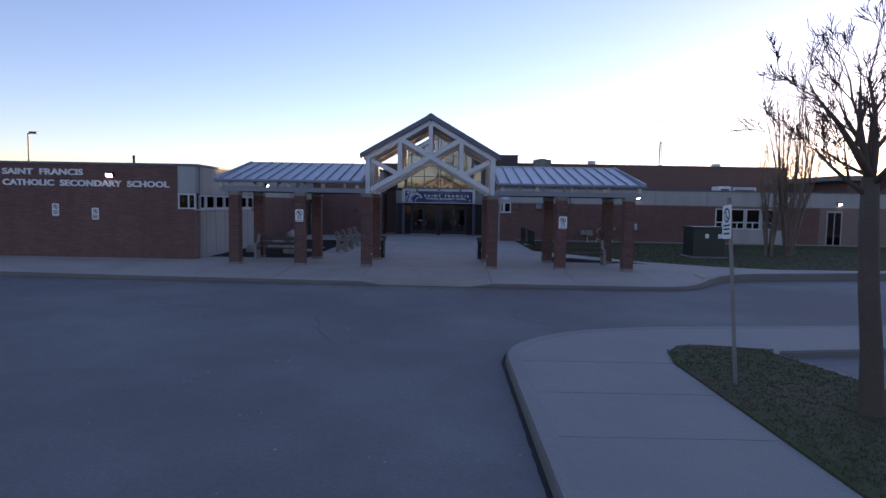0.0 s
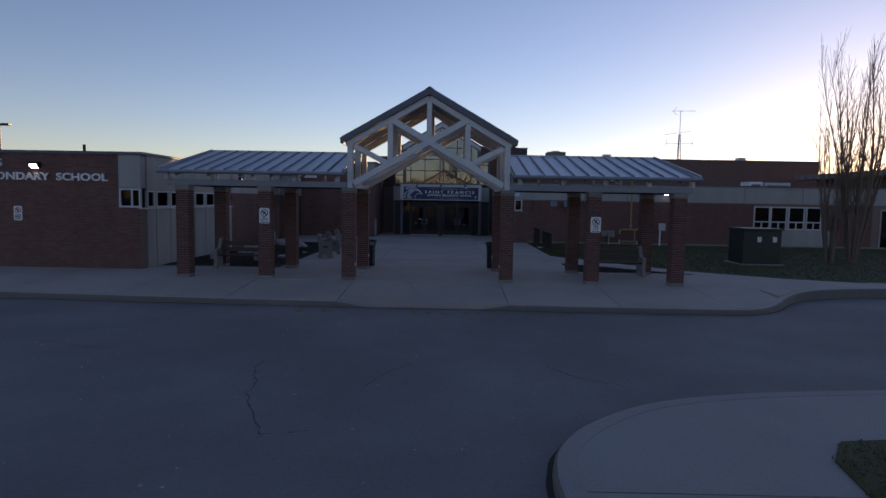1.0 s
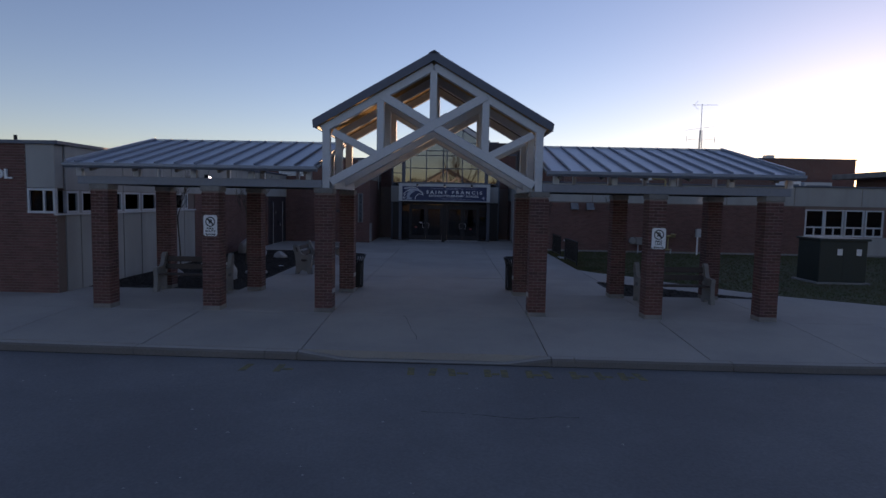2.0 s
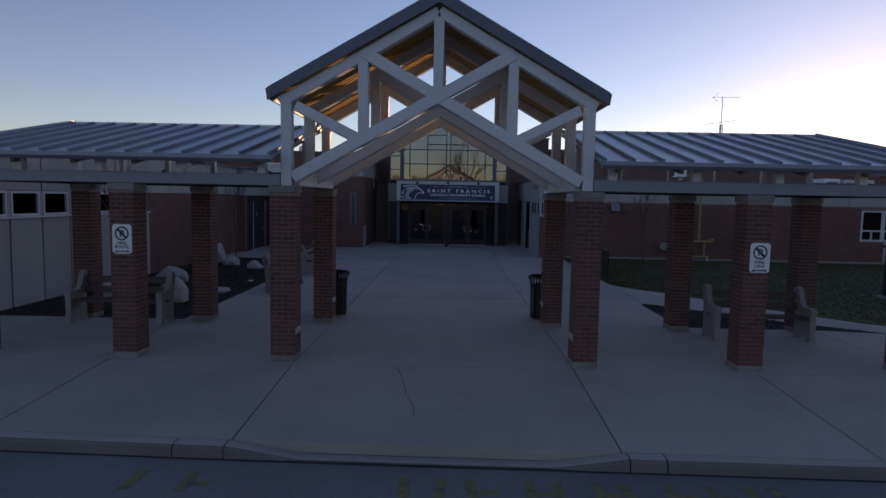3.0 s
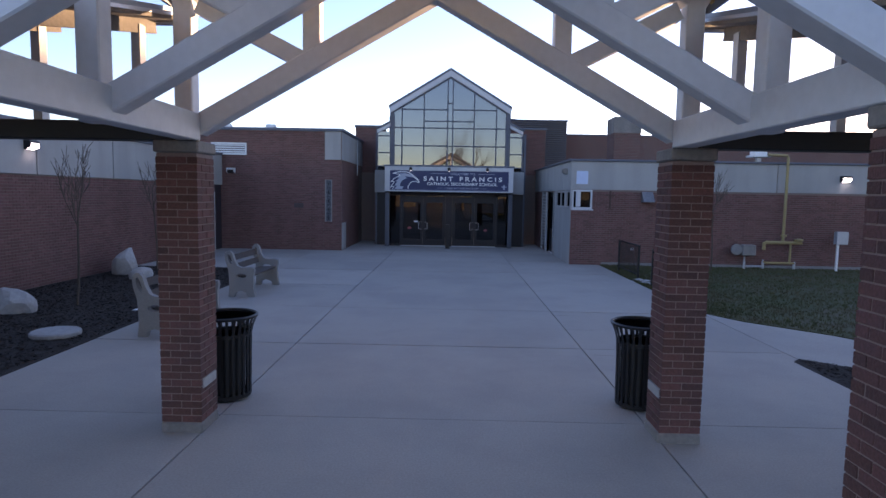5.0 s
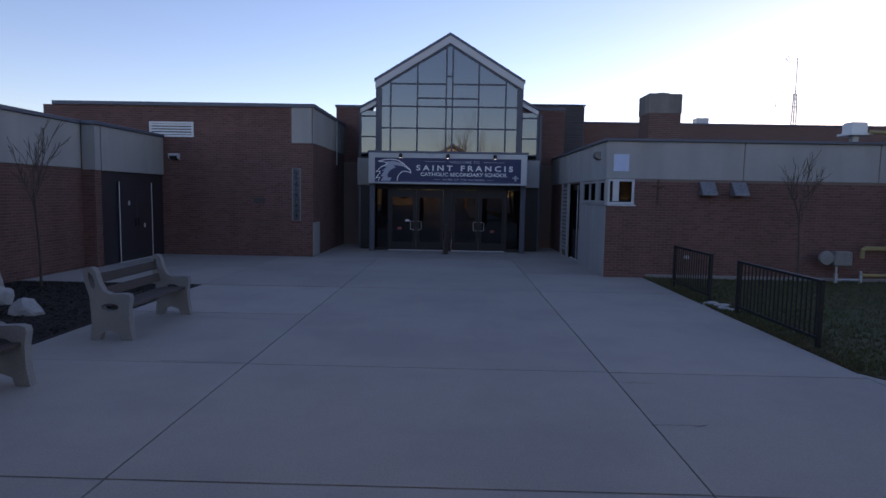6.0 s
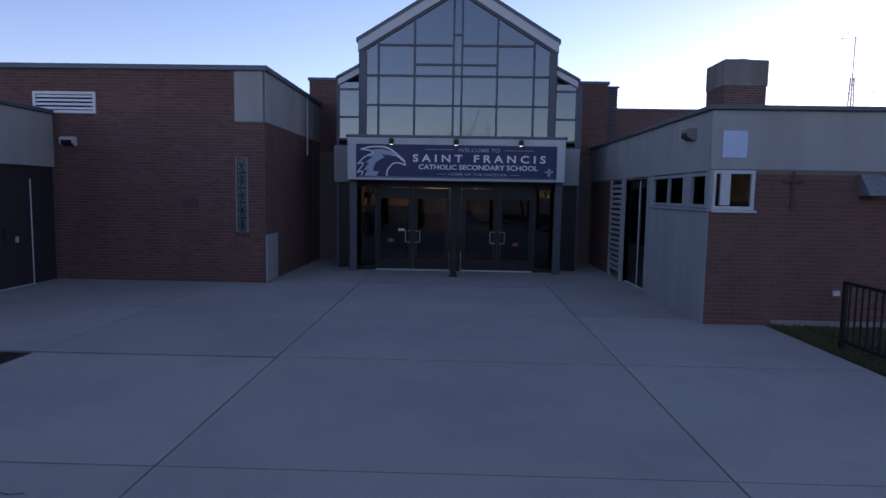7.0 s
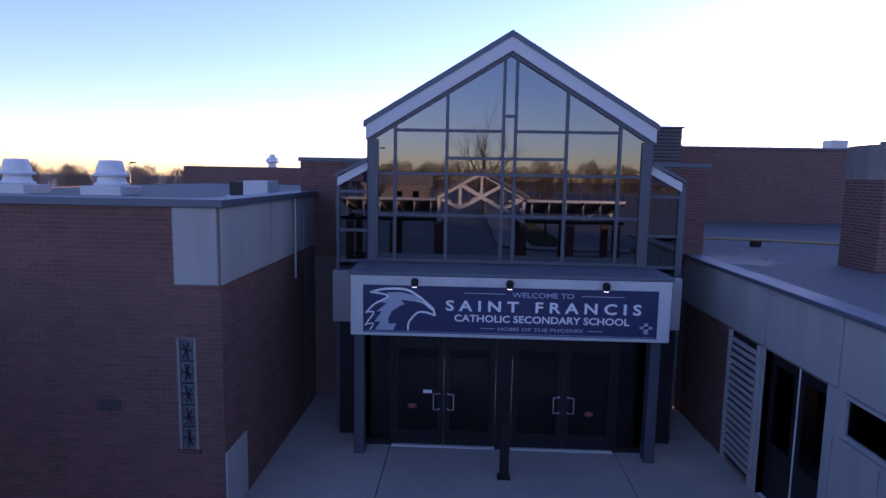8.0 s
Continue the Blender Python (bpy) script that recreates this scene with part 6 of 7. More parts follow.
# east wall fittings
# pale blue base colour paints the plate's reflection of the sky
ob = thing("notice_plate", (4.5, E_Y, 2.85), "plain square plate with the sky's blue reflection painted on", "plate")
part("plate", box(4.3, 4.68, E_Y - 0.032, E_Y - 0.017, 2.64, 3.06, 0.004), PLATE_SKY_BLUE, ob)
for x in (6.61, 7.38):
    ob = thing("vent_hood", (x, E_Y, 2.05), "sloped galvanised vent hood on brick", "vent hood", "vent hoods")
    part("hood", slab_x([(E_Y - 0.012, 2.42), (E_Y - 0.05, 2.42), (E_Y - 0.30, 2.11), (E_Y - 0.30, 2.08), (E_Y - 0.012, 2.08)], x - 0.18, x + 0.18, None, 0.006), HOOD_METAL, ob)
# a faint cross shape, built here as two thin raised bars
ob = thing("wall_bracket", (5.42, E_Y, 2.1), "rust-brown cross shape on the brick wall", "bracket")
part("plate", box(5.4, 5.45, E_Y - 0.03, E_Y - 0.012, 1.86, 2.44, 0.006), RUST, ob)
part("arm", box(5.26, 5.58, E_Y - 0.04, E_Y - 0.03, 2.27, 2.31, 0.004), RUST, ob)

ob = thing("socket_box", (6.2, E_Y, 0.5), "small pale weatherproof socket box on brick", "socket box")
part("cover", box(6.15, 6.26, E_Y - 0.06, E_Y - 0.004, 0.50, 0.58, 0.008), WHITE_TRIM, ob)


def railing(x, y0, y1, label):
    ob = thing("railing", (x, (y0 + y1) / 2, 0), label, "railing", "lawn railings")
    part("top_rail", box(x - 0.03, x + 0.03, y0, y1, 0.90, 0.94, 0.005), BLACK, ob)
    part("bottom_rail", box(x - 0.015, x + 0.015, y0, y1, 0.12, 0.16), BLACK, ob)
    for y in (y0 + 0.02, y1 - 0.02):
        part("post", box(x - 0.025, x + 0.025, y - 0.025, y + 0.025, -0.02, 0.90), BLACK, ob)
    n = int((y1 - y0) / 0.115)
    for k in range(1, n):
        y = y0 + (y1 - y0) * k / n
        part("baluster", box(x - 0.009, x + 0.009, y - 0.009, y + 0.009, 0.16, 0.90), BLACK, ob)
    return ob


railing(5.36, 35.0, 36.95, "black steel railing at the lawn's edge")
railing(5.36, 31.5, 33.9, "black steel railing at the lawn's edge")


def boulder(x, y, z, sx_, sy_, sz_, seed, label, mat=None):
    """A broken field stone, flat underneath."""
    rr = random.Random(seed)
    b = bmesh.new()
    bmesh.ops.create_icosphere(b, subdivisions=3, radius=1.0)
    off = Vector((rr.uniform(0, 50), rr.uniform(0, 50), rr.uniform(0, 50)))
    planes = [(Vector((rr.uniform(-1, 1), rr.uniform(-1, 1), rr.uniform(-0.2, 1))).normalized(), rr.uniform(0.55, 0.85)) for _ in range(7)]
    for v in b.verts:
        for n, d in planes:
            e = v.co.dot(n) - d
            if e > 0:
                v.co -= n * e * 0.92
        v.co *= 1 + 0.07 * noise.noise(v.co * 2.5 + off)
        v.co = Vector((v.co.x * sx_, v.co.y * sy_, max(v.co.z, -0.35) * sz_))
    bmesh.ops.translate(b, verts=b.verts, vec=(x, y, z + 0.3 * sz_))
    ob = thing("boulder", (x, y, z), label, "boulder", "boulders")
    part("stone", b, mat or ROCK, ob)


boulder(-7.6, 29.1, 0, 0.55, 0.33, 0.34, 1, "low pale boulder in the mulch bed")
boulder(-8.25, 34.2, 0, 0.36, 0.42, 0.56, 2, "tall pointed pale boulder against the wall")
boulder(-7.4, 33.4, 0, 0.3, 0.25, 0.25, 3, "small pale boulder in the mulch bed")
boulder(-6.05, 26.1, 0, 0.42, 0.35, 0.42, 4, "large pale boulder behind a bench")
boulder(-7.9, 26.6, 0, 0.42, 0.36, 0.28, 5, "low pale boulder in the mulch bed")
boulder(-6.3, 32.6, 0, 0.28, 0.2, 0.2, 6, "small pale boulder in the mulch bed")
for k, (x, y) in enumerate(((5.3, 34.75), (5.36, 34.3), (5.42, 34.6))):
    boulder(x, y, -0.02, 0.17, 0.13, 0.07, 20 + k, "flat pale stone at the lawn's edge")
ob = thing("round_cover", (-5.62, 27.5, 0), "round pale concrete cover lying in mulch", "cover")
part("disc", lathe([(0.33, 0.0), (0.34, 0.02), (0.34, 0.06), (0.32, 0.078), (0.0001, 0.085)], (-5.62, 27.5, 0), 30), ROCK, ob)
ob = thing("paper_scrap", (-5.35, 29.4, 0.03), "crumpled scrap of white paper on mulch", "litter")
b = bmesh.new()
vs = [b.verts.new((-5.45 + 0.05 * i + 0.01 * j, 29.3 + 0.07 * j, 0.04 + 0.02 * ((i * j) % 2))) for j in range(3) for i in range(4)]
for j in range(2):
    for i in range(3):
        b.faces.new((vs[j * 4 + i], vs[j * 4 + i + 1], vs[j * 4 + i + 5], vs[j * 4 + i + 4]))
part("sheet", b, WHITE, ob)

# gas meter, its riser, and the box on a post beside the lawn
GY = E_Y - 0.3
ob = thing("gas_meter_set", (10.6, GY, 0), "yellow gas riser with meter and regulators on the wall", "gas meter")
part("riser", tube([(10.95, GY, 0.85), (10.95, GY, 3.56), (10.9, GY, 3.64), (10.3, GY, 3.66)], 0.045, 10), YELLOW_PIPE, ob, "yellow painted riser pipe")
part("header", tube([(10.35, GY, 0.62), (10.35, GY, 0.83), (10.42, GY, 0.86), (11.55, GY, 0.86)], 0.055, 10), YELLOW_PIPE, ob)
part("lower_pipe", tube([(10.35, GY, 0.25), (10.4, GY, 0.2), (11.35, GY, 0.2)], 0.04, 10), YELLOW_PIPE, ob)
part("drop_pipe", tube([(11.2, GY, 0.86), (11.2, GY, 0.22)], 0.035, 10), YELLOW_PIPE, ob)
part("valve", lathe([(0.02, 0), (0.09, 0.01), (0.09, 0.07), (0.02, 0.08)], (10.95, GY - 0.02, 1.05), 16), YELLOW_PIPE, ob)
part("regulator", lathe([(0.03, 0), (0.13, 0.02), (0.14, 0.05), (0.13, 0.08), (0.03, 0.1)], (11.45, GY, 0.9), 18), YELLOW_PIPE, ob)
b = lathe([(0.02, 0), (0.17, 0.02), (0.18, 0.06), (0.17, 0.10), (0.02, 0.12)], (0, 0, 0), 22)
bmesh.ops.rotate(b, verts=b.verts, cent=(0, 0, 0), matrix=Matrix.Rotation(radians(90), 3, "X"))
bmesh.ops.translate(b, verts=b.verts, vec=(9.45, GY, 0.62))
part("dial_housing", b, CAST, ob, "round grey meter housing")
part("meter_body", box(9.62, 10.05, GY - 0.14, GY + 0.12, 0.42, 0.78, 0.03), STAINED, ob)
part("meter_pipe", tube([(9.75, GY, 0.45), (9.75, GY, 0.08), (10.35, GY, 0.08), (10.35, GY, 0.3)], 0.03, 8), GALV, ob)
for x in (9.75, 10.35, 11.35):
    part("stand", box(x - 0.03, x + 0.03, GY - 0.03, GY + 0.03, -0.02, 0.24), GALV, ob)
ob = thing("roof_vent_box", (10.12, E_Y + 0.1, 3.45), "white vent hood at the roof's edge", "vent")
part("hood", prism([(9.98, E_Y - 0.12), (10.36, E_Y - 0.12), (10.36, E_Y + 0.25), (9.98, E_Y + 0.25)], 3.66, 3.92, None, 0.02), WHITE, ob)
part("flange", box(9.9, 10.44, E_Y - 0.2, E_Y + 0.32, 3.60, 3.66), WHITE, ob)
part("leg", box(10.1, 10.24, E_Y + 0.0, E_Y + 0.14, 3.44, 3.60), GALV, ob)
ob = thing("post_box", (12.55, 37.9, 0), "pale grey service box on a white post", "service box")
part("post", box(12.49, 12.55, 37.88, 37.94, -0.02, 0.86), WHITE, ob)
part("box", box(12.42, 12.78, 37.8, 37.98, 0.86, 1.26, 0.012), GALV, ob)
ob = thing("transformer_box", (12.95, 28.1, 0), "dark green transformer cabinet on the lawn", "transformer")
cabinet = part("cabinet", box(12.2, 13.7, 27.7, 28.9, 0.06, 1.38, 0.02), CABINET, ob)
part("lid", prism([(12.15, 27.63), (13.75, 27.63), (13.75, 28.95), (12.15, 28.95)], 1.38, 1.45, None, 0.01), CABINET, ob)
part("plinth", box(12.1, 13.8, 27.6, 29.0, -0.05, 0.06, 0.01), CAST, ob)
part("door_gap", box(12.945, 12.955, 27.694, 27.7, 0.1, 1.35), INK, cabinet)
for x in (12.75, 13.35):
    part("warning_label", box(x, x + 0.16, 27.692, 27.699, 0.92, 1.12), WHITE, cabinet, "small white warning label")

# ---- roofs: vents, units, chimney, mast ----
for x in (-9.96, -7.96):
    ob = thing("roof_fan", (x, 46, HIGH), "white mushroom exhaust fan on the roof", "exhaust fan", "roof fans")
    part("curb", box(x - 0.42, x + 0.42, 45.6, 46.4, HIGH - 0.1, HIGH + 0.16, 0.01), GALV, ob)
    part("drum", lathe([(0.32, 0.16), (0.34, 0.2), (0.27, 0.24), (0.24, 0.36), (0.27, 0.38)], (x, 46, HIGH), 24), WHITE, ob)
    part("cowl", lathe([(0.33, 0.36), (0.34, 0.40), (0.27, 0.44), (0.235, 0.62), (0.21, 0.68), (0.0001, 0.69)], (x, 46, HIGH), 24), WHITE, ob)
ob = thing("roof_unit", (-4.95, 46, HIGH), "small rooftop air conditioning unit", "rooftop unit")
part("cabinet", box(-5.1, -4.6, 45.7, 46.4, HIGH + 0.02, HIGH + 0.32, 0.01), WHITE_TRIM, ob)
part("grille", box(-5.4, -5.1, 45.75, 46.35, HIGH + 0.02, HIGH + 0.3, 0.01), BRONZE, ob)
part("rail", box(-5.5, -4.4, 45.8, 45.9, HIGH - 0.1, HIGH + 0.02), GALV, ob)
ob = thing("roof_fan", (-9.9, 62.3, 5.3), "small white roof vent on a far block", "exhaust fan")
part("drum", lathe([(0.22, 0.0), (0.22, 0.2), (0.34, 0.24), (0.3, 0.4), (0.16, 0.5), (0.16, 0.6), (0.0001, 0.62)], (-9.9, 62.3, 5.3), 18), WHITE, ob)
ob = thing("chimney", (8.2, 46.9, 3.3), "square brick chimney with a grey concrete top", "chimney")
part("shaft", prism([(7.4, 45.82), (8.6, 45.94), (8.6, 47.1), (7.4, 47.0)], 3.0, 5.1), FAR_BRICK, ob)
crown = part("crown", prism([(7.38, 45.8), (8.62, 45.92), (8.62, 47.12), (7.38, 47.02)], 5.1, 5.8, None, 0.02), STAINED, ob)
part("flue", lathe([(0.3, 0), (0.32, 0.06), (0.26, 0.08), (0.0001, 0.08)], (8.0, 46.4, 5.8), 16), STAINED, crown)
ob = thing("antenna_mast", (24.4, 67.4, 6.4), "slim lattice antenna mast on the upper roof", "antenna")
legs = [(0.22, 0.0), (-0.11, 0.19), (-0.11, -0.19)]
for lx, ly in legs:
    part("leg", tube([(24.4 + lx, 67.4 + ly, 6.3), (24.4 + lx * 0.5, 67.4 + ly * 0.5, 9.6)], 0.04, 6), GALV, ob)
for k in range(11):
    z = 6.4 + k * 0.3
    f = 1 - 0.5 * (z - 6.3) / 3.3
    for (ax_, ay_), (bx_, by_) in zip(legs, legs[1:] + legs[:1]):
        part("brace", tube([(24.4 + ax_ * f, 67.4 + ay_ * f, z), (24.4 + bx_ * f, 67.4 + by_ * f, z + 0.15)], 0.013, 5), GALV, ob)
part("mast", tube([(24.4, 67.4, 9.0), (24.4, 67.4, 12.05)], 0.03, 6), GALV, ob)
part("boom", tube([(23.5, 67.4, 11.97), (25.9, 67.4, 12.0)], 0.018, 6), GALV, ob)
for q in (-1, 1):
    part("element", tube([(23.55, 67.4, 11.97), (24.05, 67.4, 11.97 + q * 0.42)], 0.012, 5), GALV, ob)
part("boom", tube([(22.9, 67.4, 9.55), (25.6, 67.4, 9.95)], 0.018, 6), GALV, ob)
part("cross_arm", tube([(23.0, 67.4, 8.65), (25.8, 67.4, 8.7)], 0.02, 6), GALV, ob)
for x in (23.05, 25.75):
    part("element", tube([(x, 67.4, 8.4), (x, 67.4, 9.05)], 0.02, 6), GALV, ob)
for x0, x1, z1, mat_ in ((23.3, 24.3, 4.15, WHITE), (24.5, 26.4, 4.1, GALV)):
    ob = thing("roof_unit", ((x0 + x1) / 2, 50, E_TOP), "pale rooftop air handling unit", "rooftop unit", "rooftop units")
    part("cabinet", box(x0, x1, 50, 51.4, E_TOP + 0.02, z1, 0.02), mat_, ob)
    part("curb", box(x0 + 0.05, x1 - 0.05, 50.05, 51.35, E_TOP - 0.12, E_TOP + 0.02), GALV, ob)
    part("grille", box(x0 + 0.15, x1 - 0.15, 49.985, 50.0, E_TOP + 0.2, z1 - 0.2), FLASHING, ob)
ob = thing("roof_pipe", (7.5, 50, E_TOP), "long yellow gas pipe on roof blocks", "pipe")
part("pipe", tube([(4.9, 50.6, E_TOP + 0.08), (7.2, 50.3, E_TOP + 0.08), (12, 48.6, E_TOP + 0.08)], 0.035, 8), YELLOW_PIPE, ob)
for x, y in ((5.4, 50.54), (7.2, 50.3), (9.6, 49.45)):
    part("block", box(x - 0.12, x + 0.12, y - 0.08, y + 0.08, E_TOP - 0.11, E_TOP + 0.045), BRONZE, ob)
for x, y, z, h in ((15.2, 60.2, 6.5, 0.35), (28.5, 62, 6.4, 0.5)):
    ob = thing("roof_stack", (x, y, z), "short pale vent stack on the upper roof", "vent stack")
    part("stack", box(x - 0.35, x + 0.35, y + 0.2, y + 0.9, z - 0.15, z + h, 0.02), GALV, ob)
ob = thing("roof_pipe", (-15.0, 30, 3.4), "short dark vent pipe on the west roof", "vent pipe")
part("pipe", tube([(-15.0, 30, 3.4), (-15.0, 30, 4.45)], 0.06, 10), BRONZE, ob)
# the water's pale base colour has the sky's reflection painted in
ob = thing("puddle", (5.5, 47.5, E_TOP - 0.1), "shallow puddle of standing water on the flat roof", "puddle")
part("water", prism([(5.5 + (0.75 + 0.18 * math.sin(3 * k)) * math.cos(k * math.tau / 18), 47.4 + (0.8 + 0.2 * math.cos(2.2 * k)) * math.sin(k * math.tau / 18)) for k in range(18)], E_TOP - 0.11, E_TOP - 0.094), WATER, ob)
ob = thing("roof_hatch", (-13.5, 32, 3.4), "low dark hatch on the west roof", "hatch")
part("curb", box(-14.6, -12.6, 31.5, 33, 3.4, 3.95, 0.02), FLASHING, ob)
part("lid", box(-14.65, -12.55, 31.45, 33.05, 3.95, 4.0, 0.01), FLASHING, ob)


def street_lamp(x, y, base, height, arm, label):
    ob = thing("lamp_post", (x, y, base), label, "lamp post", "parking lamps")
    part("pole", tube([(x, y, base), (x, y, height)], [0.1, 0.06], 8), BRONZE, ob)
    part("arm", tube([(x, y, height - 0.1), (x + arm * 0.4, y, height + 0.02)], 0.035, 6), BRONZE, ob)
    part("head", box(*sorted((x + arm * 0.2, x + arm)), y - 0.22, y + 0.22, height - 0.04, height + 0.16, 0.02), BRONZE, ob)


street_lamp(-41.2, 60, ROAD_Z, 8.6, 1.0, "tall parking lot lamp behind the school")
street_lamp(-44.2, 110, ROAD_Z, 6.0, 1.0, "distant parking lot lamp")
street_lamp(-14, -34, ROAD_Z, 9.0, 1.0, "tall parking lot lamp across the drive")

# ---- post sign, trees ----
ob = thing("sign_post", (4.78, 8.05, WALK_Z), "leaning steel post with a white parking sign", "sign post")
part("post", beam((4.80, 8.05, WALK_Z - 0.05), (4.56, 8.03, 2.46), 0.05, 0.035, None, 0.004), STAINED, ob)
top = Vector((4.575, 8.03, 2.13))
turned = Matrix.Translation(top) @ pose(0, 0, 0, 0, -5, -94)


def plate(points, d0, d1, m, name, label=""):
    b = slab_y(points, d0, d1)
    bmesh.ops.transform(b, matrix=turned, verts=b.verts)
    part(name, b, m, ob, label)


plate([(-0.15 + c, -0.23) if i == 0 else p for i, p in enumerate([(-0.13, -0.23), (0.13, -0.23), (0.15, -0.2), (0.15, 0.2), (0.13, 0.23), (-0.13, 0.23), (-0.15, 0.2), (-0.15, -0.2)]) for c in (0.02,)], -0.032, -0.028, WHITE, "plate", "white no-parking plate")
n = 20
plate([(0.1 * math.cos(k * math.tau / n), 0.09 + 0.1 * math.sin(k * math.tau / n)) for k in range(n)], -0.035, -0.032, INK, "ring")
plate([(0.075 * math.cos(k * math.tau / n), 0.09 + 0.075 * math.sin(k * math.tau / n)) for k in range(n)], -0.037, -0.035, WHITE, "ring_centre")
plate([(-0.06, 0.14), (-0.045, 0.155), (0.06, 0.04), (0.045, 0.025)], -0.039, -0.037, INK, "bar")
plate([(-0.02, 0.04), (0.0, 0.04), (0.0, 0.14), (-0.02, 0.14)], -0.039, -0.037, INK, "stroke")
for z in (-0.06, -0.11, -0.17):
    plate([(-0.1, z), (0.1, z), (0.1, z + 0.022), (-0.1, z + 0.022)], -0.035, -0.032, INK, "print_bar")


def limb(out, start, way, length, r0, depth, rr, spread, up, sides, twig_mesh, bend=0.12, pitch=0.35):
    """Grows one limb and, from it, its side limbs, one at each pitch."""
    steps = max(3, int(length / pitch)) if depth > 1 else 3
    pts, rad, p, d = [start.copy()], [r0], start.copy(), way.normalized()
    for k in range(steps):
        d = (d + Vector((rr.uniform(-1, 1), rr.uniform(-1, 1), rr.uniform(-0.6, 1))) * bend + Vector((0, 0, up))).normalized()
        p = p + d * length / steps
        pts.append(p.copy())
        rad.append(max(0.005, r0 * (1 - 0.72 * (k + 1) / steps)))
    tube(pts, rad, sides if r0 > 0.02 else 4 if r0 > 0.009 else 3, twig_mesh if r0 < 0.03 else out)
    if depth <= 0:
        return
    for k in range(1, steps + 1):
        kids = 1 if depth > 2 else 2 if rr.random() < 0.65 else 1
        if depth > 2 and k < steps * 0.3:
            continue
        for _ in range(kids):
            side = d.cross(Vector((rr.uniform(-1, 1), rr.uniform(-1, 1), rr.uniform(-1, 1)))).normalized()
            w = ((pts[k] - pts[k - 1]).normalized() + side * spread * rr.uniform(0.7, 1.3) + Vector((0, 0, 0.15)))
            limb(out, pts[k], w, length * rr.uniform(0.42, 0.66), rad[k] * 0.68, depth - 1, rr, spread, up, sides, twig_mesh, bend, pitch)


def bare_tree(x, y, base, label, seed, trunk_h, trunk_r, limbs, limb_len, depth=4, spread=0.8, up=0.05, lean=(0, 0), bend=0.12, pitch=0.35):
    rr = random.Random(seed)
    ob = thing("bare_tree", (x, y, base), label, "tree")
    trunk, twigs = bmesh.new(), bmesh.new()
    pts = [Vector((x + lean[0] * f + 0.02 * math.sin(7 * f), y + lean[1] * f, base - 0.1 + (trunk_h + 0.1) * f)) for f in (0, 0.04, 0.1, 0.3, 0.55, 0.8, 1.0)]
    tube(pts, [trunk_r * k for k in (1.5, 1.3, 1.12, 1.0, 0.93, 0.9, 0.75)], 12, trunk)
    for k, (dx, dy, dz, ln, r) in enumerate(limbs):
        limb(trunk, pts[-1] - Vector((0, 0, 0.12 * (k % 3))), Vector((dx, dy, dz)), limb_len * ln, trunk_r * r, depth, rr, spread, up, 7, twigs, bend, pitch)
    part("trunk", trunk, BARK, ob, "", "", True)
    part("twig_mass", twigs, BARK, ob, "fine bare twigs", "stuff")
    return ob


bare_tree(5.9, 6.95, WALK_Z, "leafless street tree with a dark trunk on the island", 29, 2.86, 0.12,
          [(-0.75, 0.12, 1.0, 0.9, 0.46), (-0.2, 0.25, 1.0, 1.0, 0.44), (-1.0, -0.1, 0.62, 0.72, 0.3), (-1.0, 0.15, 0.32, 0.5, 0.22), (0.32, 0.1, 1.0, 1.1, 0.46), (0.75, -0.3, 0.8, 1.0, 0.4), (0.25, 0.8, 0.8, 0.95, 0.33), (0.2, -0.9, 0.8, 0.95, 0.33)],
          1.25, 4, 0.6, 0.03, lean=(-0.22, 0.0), bend=0.16)



def sapling(x, y, height, seed):
    rr = random.Random(seed)
    ob = thing("sapling", (x, y, 0), "thin leafless sapling planted in mulch", "sapling", "saplings")
    b, tw = bmesh.new(), bmesh.new()
    lx, ly = rr.uniform(-0.08, 0.08), rr.uniform(-0.05, 0.05)
    pts = [Vector((x + lx * f + 0.02 * math.sin(5 * f), y + ly * f, -0.03 + height * 0.7 * f)) for f in (0, 0.25, 0.5, 0.75, 1)]
    tube(pts, [0.028, 0.022, 0.02, 0.018, 0.015], 7, b)
    for k in range(5):
        a = k * math.tau / 5 + rr.uniform(-0.4, 0.4)
        limb(b, pts[-1] - Vector((0, 0, 0.1 * k)), Vector((0.35 * math.cos(a), 0.35 * math.sin(a), 1)), height * 0.3, 0.010, 2, rr, 0.5, 0.06, 5, tw, 0.08)
    part("stem", b, BARK, ob)
    part("twig_mass", tw, BARK, ob, "", "stuff")


sapling(-7.9, 27.2, 2.6, 1)
sapling(-6.75, 29.8, 2.55, 2)
sapling(-7.9, 35.2, 2.7, 3)
sapling(8.3, 37.3, 2.6, 4)


